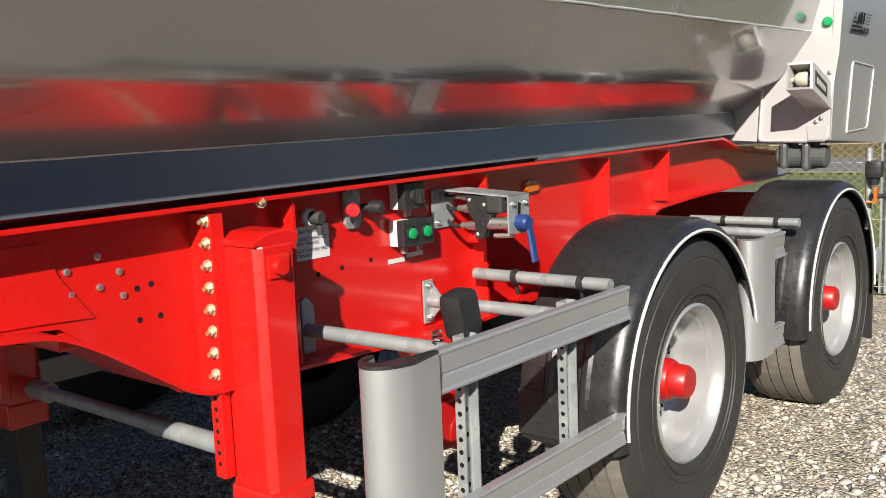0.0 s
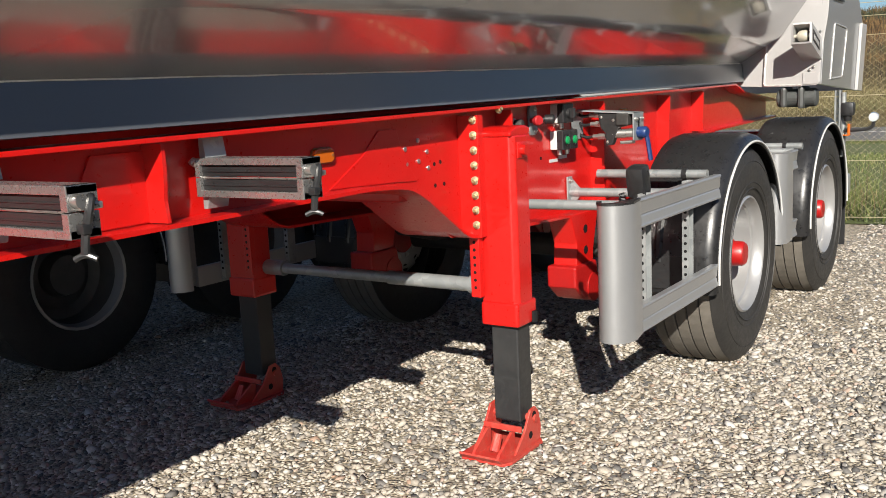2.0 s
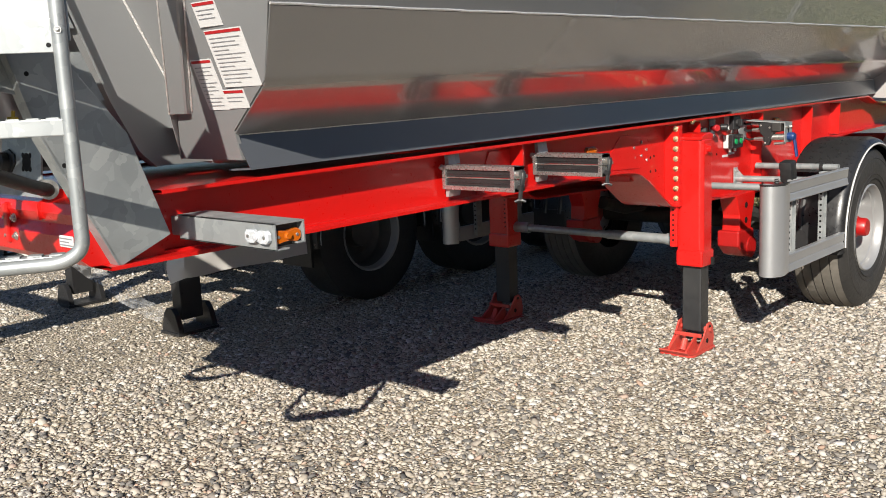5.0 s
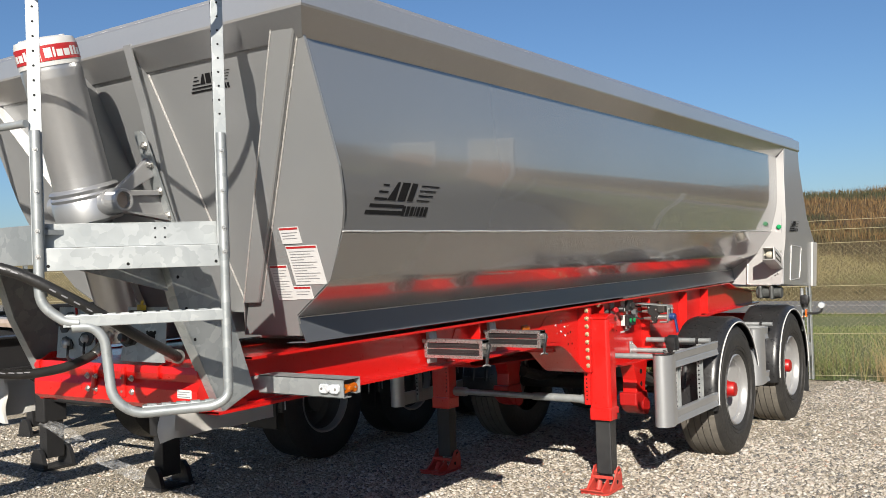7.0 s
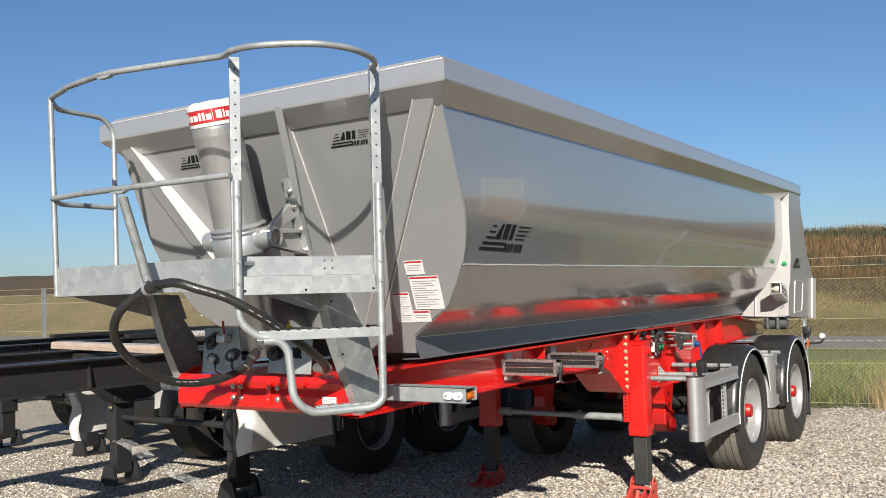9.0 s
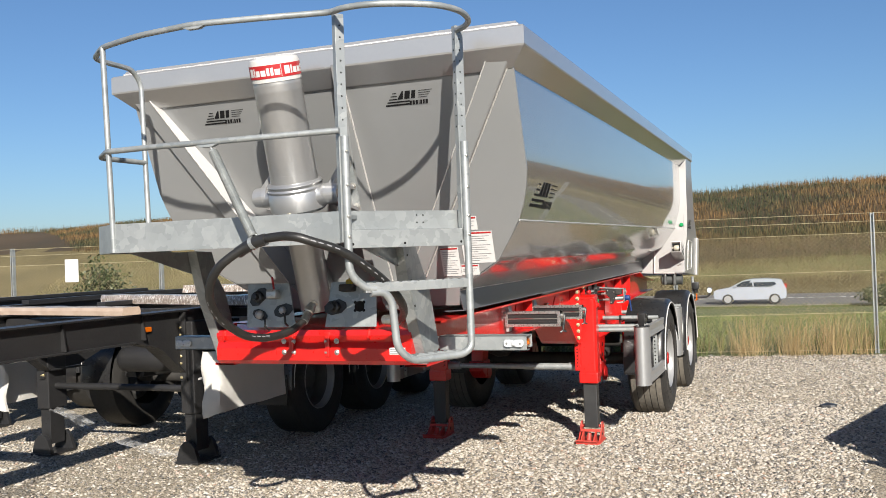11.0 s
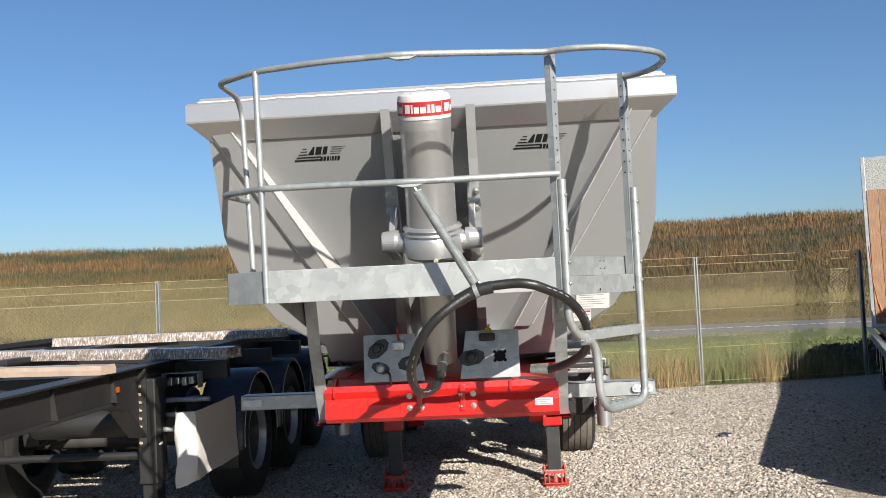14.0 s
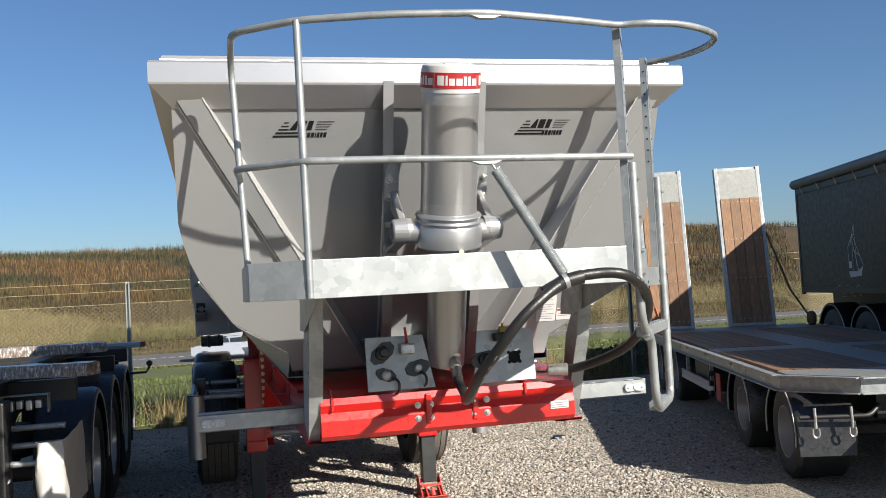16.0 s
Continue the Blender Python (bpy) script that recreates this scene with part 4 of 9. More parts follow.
# chassis ------------------------------------------------------------------
def chassis():
    for side in (1, -1):
        bm = bmesh.new()
        # web with the deepening over the landing legs
        web = [(-1.20, 1.115), (1.70, 1.108), (1.95, 1.08), (2.26, 0.845), (3.40, 0.80), (4.3, 0.84), (4.62, 0.92), (4.88, 1.055), (5.3, 1.07), (6.7, 1.08), (6.7, 1.19), (5.80, 1.28), (5.60, 1.338), (5.0, 1.335), (-1.02, 1.318), (-1.20, 1.25)]
        prism(bm, web, "x", side * 0.565, side * 0.575)
        beam = part("main_beam", bm, M_RED, trailer, "bright red welded chassis beam", slope=SLOPE)
        fl = bmesh.new()
        loft(fl, [[(side * 0.52, y, z - 0.012), (side * 0.673, y, z - 0.012), (side * 0.673, y, z), (side * 0.52, y, z)] for y, z in ((-1.02, 1.328), (5.0, 1.345), (5.60, 1.348), (5.80, 1.29), (6.7, 1.20))], closed=True)
        part("top_flange", fl, M_RED, beam, slope=SLOPE)
        for pts in ([(-1.20, 1.110), (1.70, 1.103), (1.90, 1.085), (2.0, 1.03), (2.27, 0.845), (2.6, 0.835), (3.40, 0.795), (4.3, 0.835), (4.62, 0.915), (4.88, 1.05), (5.3, 1.065), (6.7, 1.075)],):
            f = bmesh.new()
            rows = []
            dense = [Vector((0, y, z)) for y, z in pts]
            for p in rounded(dense, 0.06, 3):
                inner = 0.53 - (0.20 if p.y > 1.75 else 0.0)
                rows.append([(side * inner, p.y, p.z - 0.006), (side * 0.655, p.y, p.z - 0.006), (side * 0.655, p.y, p.z + 0.006), (side * inner, p.y, p.z + 0.006)])
            loft(f, rows, closed=True)
            part("bottom_flange", f, M_RED, beam, slope=SLOPE)
        for y, h0 in ((0.86, 1.11), (2.62, 0.84), (3.53, 0.80), (4.42, 0.88), (5.0, 1.07)):
            r = bmesh.new()
            poly = [(side * 0.575, 1.316), (side * 0.652, 1.316), (side * 0.652, 1.24), (side * 0.648, 1.20), (side * 0.645, h0 + 0.06), (side * 0.652, h0 + 0.005), (side * 0.575, h0 + 0.005)]
            prism(r, poly, "y", y - 0.006, y + 0.006)
            part("stiffener", r, M_RED, beam, slope=SLOPE)
        # slanted doubler seams on the web
        d = bmesh.new()
        prism(d, [(0.60, 1.115), (0.70, 1.30), (0.86, 1.30), (0.86, 1.115)], "x", side * 0.575, side * 0.581, 0.002)
        part("doubler_plate", d, M_RED, beam, slope=SLOPE)
        d = bmesh.new()
        prism(d, [(1.56, 1.115), (1.74, 1.21), (1.83, 1.285), (1.93, 1.285), (1.96, 1.20), (2.04, 1.09), (1.9, 1.10)], "x", side * 0.575, side * 0.580, 0.002)
        part("doubler_plate", d, M_RED, beam, slope=SLOPE)
        pieces("rivet", M_STEEL, [((side * 0.575, y, z + SLOPE * y), (side, 0, 0)) for y, z in ((1.98, 1.21), (1.985, 1.155), (2.115, 1.19), (2.12, 1.13), (2.06, 1.235), (2.06, 1.16))], beam, lambda bm: lathe(bm, [(0, 0), (0, 0.009), (0.004, 0.009), (0.006, 0.005), (0.006, 0)], (0, 0, 0), (0, 0, 1), 10), "rivet")
        holes(beam, [((side * 0.575, y, z + SLOPE * y), (side, 0, 0)) for y, z in ((2.16, 1.14), (2.20, 1.145), (2.16, 1.06), (2.22, 1.06), (2.77, 1.075), (2.87, 1.08), (3.0, 1.085), (2.66, 1.09))], 0.008, "bolt_hole")
    # the wide red nose with its pressed face
    n = bmesh.new()
    face = [(-1.255, 1.300), (-1.262, 1.27), (-1.245, 1.235), (-1.262, 1.20), (-1.262, 1.135), (-1.235, 1.112), (-1.0, 1.105), (-0.2, 1.105), (-0.2, 1.12), (-0.98, 1.12), (-1.19, 1.29)]
    prism(n, face, "x", -0.597, 0.597)
    nose = part("nose_beam", n, M_RED, trailer, "pressed red front cross beam", slope=0.004)
    top = bmesh.new()
    prism(top, [(-1.25, 1.298), (-1.10, 1.318), (0.35, 1.318), (0.35, 1.308), (-1.10, 1.306), (-1.25, 1.288)], "x", -0.594, 0.594)
    part("nose_plate", top, M_RED, nose, slope=0.004)
    for a in (-1, 1):
        r = bmesh.new()
        box(r, (a * 0.11 - 0.014, -1.272, 1.15), (a * 0.11 + 0.014, -1.255, 1.285), 0.006)
        part("pressed_rib", r, M_RED, nose)
        r = bmesh.new()
        prism(r, [(-1.27, 1.29), (-1.20, 1.33), (-1.14, 1.33), (-1.14, 1.25), (-1.27, 1.24)], "x", a * 0.45 - 0.10, a * 0.45 - 0.09)
        part("web_plate", r, M_RED, nose)
    nuts(nose, [((x, -1.262, z), (0, -1, 0)) for x in (-0.16, -0.10, 0.105, 0.165) for z in (1.235, 1.175)], 0.011, 0.015, 0.011, name="bolt")
    pl = bmesh.new()
    quad_plate(pl, [(0, 0), (0.09, 0), (0.09, 0.036), (0, 0.036)], 0.002, frame_axes((0.475, -1.2635, 1.165), (1, 0, 0), (0, 0, 1)))
    plate = part("type_plate", pl, M_PAPER, nose, "small white type plate")
    bars = bmesh.new()
    for k in range(3):
        box(bars, (0.478, -1.2672, 1.170 + 0.010 * k), (0.558 - 0.02 * (k == 1), -1.2662, 1.1735 + 0.010 * k))
    part("print_bar", bars, M_GREY_INK, plate)
    # cross members and the round kingpin plate seen from below
    for y in (-0.4, 0.4, 1.2, 2.0, 3.0, 4.2, 5.2, 6.3):
        c = bmesh.new()
        box(c, (-0.563, y - 0.05, 1.09 if y > 4.8 else 1.02 if y > 1.5 else 1.14), (0.563, y + 0.05, 1.26), 0.01)
        part("cross_member", c, M_RED, trailer, slope=SLOPE)


chassis()


def landing_legs():
    for side in (1, -1):
        x0, x1 = side * 0.635, side * 0.795
        lo, hi = min(x0, x1), max(x0, x1)
        b = bmesh.new()
        prism(b, [(lo, 2.325), (hi - 0.02 if side > 0 else hi, 2.325), (hi, 2.345), (hi, 2.44), (hi - 0.02, 2.46), (lo + 0.02, 2.46), (lo, 2.44)], "z", 0.515, 1.247, 0.006)
        box(b, (lo - 0.004, 2.315, 0.505), (hi + 0.004, 2.468, 0.60), 0.012)
        leg = part("landing_leg", b, M_RED, trailer, "red landing leg with a black inner tube")
        leg.location.y = 0.04
        h = bmesh.new()
        prism(h, [(2.318, 1.245), (2.468, 1.245), (2.472, 1.272), (2.43, 1.284), (2.37, 1.280), (2.318, 1.262)], "x", lo + 0.005, hi - 0.005, 0.006)
        part("leg_cap", h, M_RED, leg)
        sh = bmesh.new()
        cyl(sh, (side * 0.79, 2.385, 1.190), (side * 0.822, 2.385, 1.190), 0.020, seg=18)
        box(sh, (side * 0.80 - 0.008, 2.355, 1.16), (side * 0.80 + 0.002, 2.425, 1.222), 0.006)
        part("crank_shaft", sh, M_RED, leg, "", True)
        # bolted flange plate
        f = bmesh.new()
        box(f, (min(side * 0.606, side * 0.650), 2.289, 0.62), (max(side * 0.606, side * 0.650), 2.321, 0.865), 0.003)
        box(f, (min(side * 0.575, side * 0.668), 2.285, 0.86), (max(side * 0.575, side * 0.668), 2.325, 1.33), 0.002)
        part("bolt_flange", f, M_RED, leg)
        nuts(leg, [((side * 0.648, 2.285, 1.312 - 0.0575 * k), (0.25 * side, -1, 0)) for k in range(8)] + [((side * 0.66, 2.46, 1.345), (side, -0.5, 0.2))], material=M_BRASS)
        holes(leg, [((side * 0.628, 2.2885, 0.84 - 0.03 * k), (0, -1, 0)) for k in range(7)], 0.0065, "bolt_hole")
        i = bmesh.new()
        box(i, (lo + 0.022, 2.345, 0.11), (hi - 0.018, 2.445, 0.56), 0.008)
        part("inner_tube", i, M_LEG, leg, "black painted inner leg tube")
        notch = bmesh.new()
        tube(notch, [(side * 0.7995, 2.44, 0.505), (side * 0.7995, 2.44, 0.55)], 0.016, 10)
        part("slot", notch, M_INK, leg)
        ft = bmesh.new()
        for xa, xb in ((lo - 0.016, lo - 0.006), (hi + 0.006, hi + 0.016)):
            prism(ft, [(2.235, 0.016), (2.440, 0.016), (2.448, 0.075), (2.432, 0.138), (2.405, 0.165), (2.365, 0.160), (2.315, 0.085)], "x", xa, xb, 0.002)
        prism(ft, [(lo - 0.034, 2.175), (lo - 0.012, 2.140), (hi + 0.012, 2.140), (hi + 0.034, 2.175), (hi + 0.034, 2.425), (hi + 0.012, 2.452), (lo - 0.012, 2.452), (lo - 0.034, 2.425)], "z", 0.004, 0.016, 0.002)
        prism(ft, [(2.140, 0.014), (2.118, 0.036), (2.124, 0.042), (2.150, 0.018)], "x", lo - 0.010, hi + 0.010, 0.001)
        box(ft, (lo - 0.006, 2.300, 0.085), (hi + 0.006, 2.312, 0.108), 0.002)
        cyl(ft, (lo - 0.026, 2.395, 0.120), (hi + 0.026, 2.395, 0.120), 0.015, seg=12)
        lathe(ft, [(0, 0), (0, 0.022), (0.07, 0.018), (0.075, 0)], ((lo + hi) / 2, 2.235, 0.016), (0, 0.55, 1), 12)
        for s_ in (-1, 1):
            xm = (lo + hi) / 2 + s_ * 0.055
            prism(ft, [(2.165, 0.016), (2.295, 0.016), (2.295, 0.092), (2.275, 0.092), (2.175, 0.032)], "x", xm - 0.006, xm + 0.006)
        foot_sides = [((lo - 0.016, yy, zz), (-1, 0, 0)) for yy, zz in ((2.392, 0.135), (2.36, 0.06))] + [((hi + 0.016, yy, zz), (1, 0, 0)) for yy, zz in ((2.392, 0.135), (2.36, 0.06))]
        foot = part("foot", ft, M_FOOT, leg, "dusty red hinged foot plate on the gravel")
        holes(foot, foot_sides, 0.015, "round_hole")
    c = bmesh.new()
    tube(c, [(-0.64, 2.46, 0.64), (0.60, 2.46, 0.64)], 0.024, 14)
    tube(c, [(0.10, 2.46, 0.64), (0.60, 2.46, 0.64)], 0.030, 14)
    tube(c, [(0.52, 2.46, 0.64), (0.56, 2.46, 0.64), (0.64, 2.46, 0.64)], 0.036, 14)
    tube(c, [(-0.52, 2.46, 0.64), (-0.64, 2.46, 0.64)], 0.036, 14)
    part("cross_shaft", c, M_GALV, trailer, "galvanised shaft between the landing legs", True)


landing_legs()


# wheels -------------------------------------------------------------------
def wheel(y, side):
    """One single wheel with its tyre, rim and hub."""
    hx, hz, R = 1.022, 0.535, 0.560
    c = (side * hx, y, hz)
    ax = (side, 0, 0)
    t = bmesh.new()
    prof = [(-0.165, 0.300), (-0.182, 0.34), (-0.190, 0.41), (-0.182, 0.47), (-0.165, 0.507), (-0.150, 0.521), (0.150, 0.521), (0.165, 0.507), (0.182, 0.47), (0.188, 0.445), (0.192, 0.41), (0.189, 0.375), (0.183, 0.34), (0.176, 0.318), (0.165, 0.300), (0.14, 0.285)]
    lathe(t, [(a, r if r < 0.31 else 0.30 + (r - 0.30) * 1.127) for a, r in prof], c, ax, 64)
    tyre = part("tyre", t, M_TYRE, trailer, "black trailer tyre with five tread ribs", True)
    # ribs of the tread
    for a, b in ((-0.150, -0.098), (-0.090, -0.034), (-0.026, 0.026), (0.034, 0.090), (0.098, 0.150)):
        r = bmesh.new()
        edge = 0.012 if abs(a) > 0.14 or abs(b) > 0.14 else 0.002
        lathe(r, [(a, 0.547), (a, R - (edge if a < -0.14 else 0.0)), (b, R - (edge if b > 0.14 else 0.0)), (b, 0.547)], c, ax, 64)
        part("tread_rib", r, M_TREAD, tyre, "dusty tread rib", False)
    ring = bmesh.new()
    for rr in (0.475, 0.368, 0.338):
        lathe(ring, [(0.186 if rr < 0.4 else 0.1835, rr - 0.003), (0.1905 if rr < 0.4 else 0.189, rr), (0.186 if rr < 0.4 else 0.1835, rr + 0.003)], c, ax, 64)
    part("sidewall_ring", ring, M_TYRE, tyre)
    # raised blocks in place of the moulded maker's name
    marks = bmesh.new()
    for base, n, w in ((radians(62), 8, 5.2), (radians(-98), 4, 5.0), (radians(242), 8, 5.2), (radians(150), 4, 5)):
        for k in range(n):
            a0 = base - radians(w * 1.25) * (k - n / 2)
            q = []
            for aa, rr in ((a0, 0.385), (a0 - radians(w * 0.8), 0.385), (a0 - radians(w * 0.8), 0.425), (a0, 0.425)):
                q.append(Vector((side * (hx + 0.1935), y - math.cos(aa) * rr, hz + math.sin(aa) * rr)))
            f = bmesh.new()
            f.faces.new([f.verts.new(p) for p in q])
            bmesh.ops.inset_individual(f, faces=f.faces[:], thickness=0.007, use_even_offset=True)
            inner = max(f.faces, key=lambda z: len([e for e in z.edges if not e.is_boundary]))
            bmesh.ops.delete(f, geom=[inner], context="FACES_ONLY")
            join(marks, f)
    part("sidewall_marking", marks, M_MARK, tyre)
    w = bmesh.new()
    lathe(w, [(0.150, 0.302), (0.170, 0.300), (0.176, 0.291), (0.170, 0.284), (0.158, 0.281), (0.150, 0.274), (0.118, 0.271), (0.110, 0.263), (0.05, 0.258), (0.015, 0.252), (-0.008, 0.243), (-0.020, 0.228), (-0.024, 0.21), (-0.018, 0.17), (-0.006, 0.12), (-0.003, 0.09), (-0.003, 0.0)], c, ax, 48)
    rim_ob = part("wheel_rim", w, M_WHEEL, tyre, "silver painted steel wheel", True)
    spots = [2 * math.pi * (k + 0.5) / 10 for k in range(10)]
    holes(rim_ob, [((side * (hx - 0.0225), y + math.cos(a) * 0.212, hz + math.sin(a) * 0.212), ax) for a in spots], 0.026, "hand_hole")
    nuts(rim_ob, [((side * (hx - 0.013), y + math.cos(a + 0.314) * 0.145, hz + math.sin(a + 0.314) * 0.145), ax) for a in spots], 0.017, 0.022, 0.03, name="wheel_nut")
    v = bmesh.new()
    tube(v, [(side * (hx - 0.012), y + 0.05, hz + 0.235), (side * (hx + 0.06), y + 0.04, hz + 0.20)], 0.008, 8)
    part("valve", v, M_BRASS, rim_ob)
    hub = bmesh.new()
    lathe(hub, [(-0.02, 0.0), (-0.02, 0.112), (0.018, 0.106), (0.026, 0.096), (0.026, 0.083), (0.078, 0.080), (0.092, 0.074), (0.096, 0.066), (0.148, 0.063), (0.160, 0.054), (0.164, 0.0)], c, ax, 24)
    part("hub", hub, M_HUB, rim_ob, "red painted axle hub", True)


def axle(y):
    a = bmesh.new()
    tube(a, [(-0.9, y, 0.532), (0.9, y, 0.532)], 0.065, 14)
    ob = part("axle", a, M_GREASE, trailer, "dark axle tube", True)
    for s in (1, -1):
        p = bmesh.new()
        tube(p, [(s * 0.55, y - 0.62, 0.70), (s * 0.55, y - 0.3, 0.62), (s * 0.55, y + 0.05, 0.60)], 0.05, 10)
        lathe(p, [(0, 0), (0, 0.11), (0.10, 0.12), (0.2, 0.10), (0.2, 0)], (s * 0.5, y + 0.38, 0.66), (0, 0, 1), 20)
        part("suspension_arm", p, M_GREASE, ob)
        y_hanger = y - 0.14
        h = bmesh.new()
        prism(h, [(y_hanger - 0.80, 0.84), (y_hanger - 0.50, 0.84), (y_hanger - 0.56, 0.66), (y_hanger - 0.57, 0.58), (y_hanger - 0.75, 0.58), (y_hanger - 0.74, 0.70)], "x", s * 0.60 - 0.06, s * 0.60 + 0.06, 0.006)
        part("spring_hanger", h, M_RED, ob, "red spring hanger bracket")
        cap = bmesh.new()
        prism(cap, [(y_hanger - 0.79, 0.60), (y_hanger - 0.56, 0.60), (y_hanger - 0.54, 0.50), (y_hanger - 0.60, 0.42), (y_hanger - 0.70, 0.43), (y_hanger - 0.79, 0.50)], "x", s * 0.60 - 0.075, s * 0.60 + 0.075, 0.012)
        lathe(cap, [(-0.08, 0), (-0.08, 0.07), (0.08, 0.07), (0.08, 0)], (s * 0.60, y_hanger - 0.60, 0.475), (1, 0, 0), 20)
        part("hanger_shoe", cap, M_HUB, ob, "red pivot shoe")
        for z in (0.76, 0.66):
            o = bmesh.new()
            lathe(o, [(0, 0), (0, 0.02), (0.002, 0.02), (0.002, 0)], (s * 0.661, y_hanger - 0.65, z), (s, 0, 0), 12)
            part("oval_hole", o, M_INK, ob)


for wy in (4.05, 5.86):
    axle(wy)
    for s in (1, -1):
        wheel(wy, s)


def mudguard(y, side, flap=False):
    bm = bmesh.new()
    cz, R = 0.545, 0.600
    rows = []
    for k in range(33):
        a = radians(188 - 194 * k / 32)
        if k in (0,):
            a = radians(190)
        cy, sz = math.cos(a), math.sin(a)
        ry = R * (1.0 if sz > -0.05 else 1.0)
        rows.append([(side * x, y + cy * (ry + dr), cz + sz * (R + dr)) for x, dr in ((0.82, -0.03), (0.83, 0.0), (0.87, 0.012), (1.17, 0.012), (1.205, 0.0), (1.222, -0.022), (1.224, -0.045))])
    loft(bm, rows)
    thicken(bm, 0.006)
    g = part("mudguard", bm, M_GUARD, trailer, "black plastic mudguard with a white edge line", True)
    st = bmesh.new()
    tube(st, [(side * 1.2285, y + math.cos(radians(186 - 188 * k / 40)) * 0.566, cz + math.sin(radians(186 - 188 * k / 40)) * 0.566) for k in range(41)], 0.0055, 6)
    part("edge_line", st, M_STRIPE, g, "thin white edge line", True)
    # raised bands and bracket fins
    fins = bmesh.new()
    for x in (0.95, 1.09):
        rows = []
        for k in range(9):
            a = radians(176 - 26 * k / 8)
            rows.append([(side * (x - 0.02), y + math.cos(a) * 0.612, cz + math.sin(a) * 0.612), (side * (x - 0.008), y + math.cos(a) * 0.620, cz + math.sin(a) * 0.620), (side * (x + 0.008), y + math.cos(a) * 0.620, cz + math.sin(a) * 0.620), (side * (x + 0.02), y + math.cos(a) * 0.612, cz + math.sin(a) * 0.612)])
        loft(fins, rows)
    part("moulded_rib", fins, M_GUARD, g)
    fl = bmesh.new()
    box(fl, (side * 1.02 - 0.19, y - 0.612, 0.46 if not flap else 0.50), (side * 1.02 + 0.12, y - 0.598, 0.62), 0.004)
    part("flap", fl, M_BLACK, g, "black rubber mud flap")
    if flap:
        fl = bmesh.new()
        box(fl, (side * 1.02 - 0.19, y + 0.60, 0.20), (side * 1.02 + 0.19, y + 0.612, 0.62), 0.004)
        part("flap", fl, M_BLACK, g, "black rubber mud flap")
    # carrier tube with clamps
    for dy, x1 in ((-0.57, 1.175), (0.45, 1.16)):
        if flap and dy > 0:
            continue
        t = bmesh.new()
        tube(t, [(side * 0.635, y + dy + 0.0, 0.985 + 0.015 * (dy < 0)), (side * x1, y + dy + 0.0, 0.985 + 0.015 * (dy < 0))], 0.021, 14)
        tb = part("carrier_tube", t, M_GALV, g, "galvanised mudguard carrier tube", True)
        for xx in (0.80, 1.06):
            c = bmesh.new()
            tube(c, [(side * xx, y + dy, 1.0), (side * (xx + 0.022), y + dy, 1.0)], 0.027, 14)
            tube(c, [(side * xx, y + dy + 0.01, 0.975), (side * xx, y + dy + 0.02, 0.935)], 0.007, 6)
            part("clamp", c, M_BLACK, tb, "", True)


for s in (1, -1):
    mudguard(4.04, s)
    mudguard(5.85, s, True)


# side guards ---------------------------------------------------------------
def plank_profile(side, x, z0, z1):
    """The ribbed section of an aluminium guard plank."""
    h = z1 - z0
    return [(side * (x - 0.022), z0), (side * (x + 0.004), z0), (side * (x + 0.007), z0 + 0.06 * h), (side * (x + 0.004), z0 + 0.13 * h), (side * (x - 0.001), z0 + 0.36 * h), (side * (x - 0.004), z0 + 0.42 * h), (side * (x + 0.000), z0 + 0.46 * h), (side * (x + 0.003), z0 + 0.86 * h), (side * (x + 0.007), z0 + 0.93 * h), (side * (x + 0.004), z1), (side * (x - 0.022), z1)]


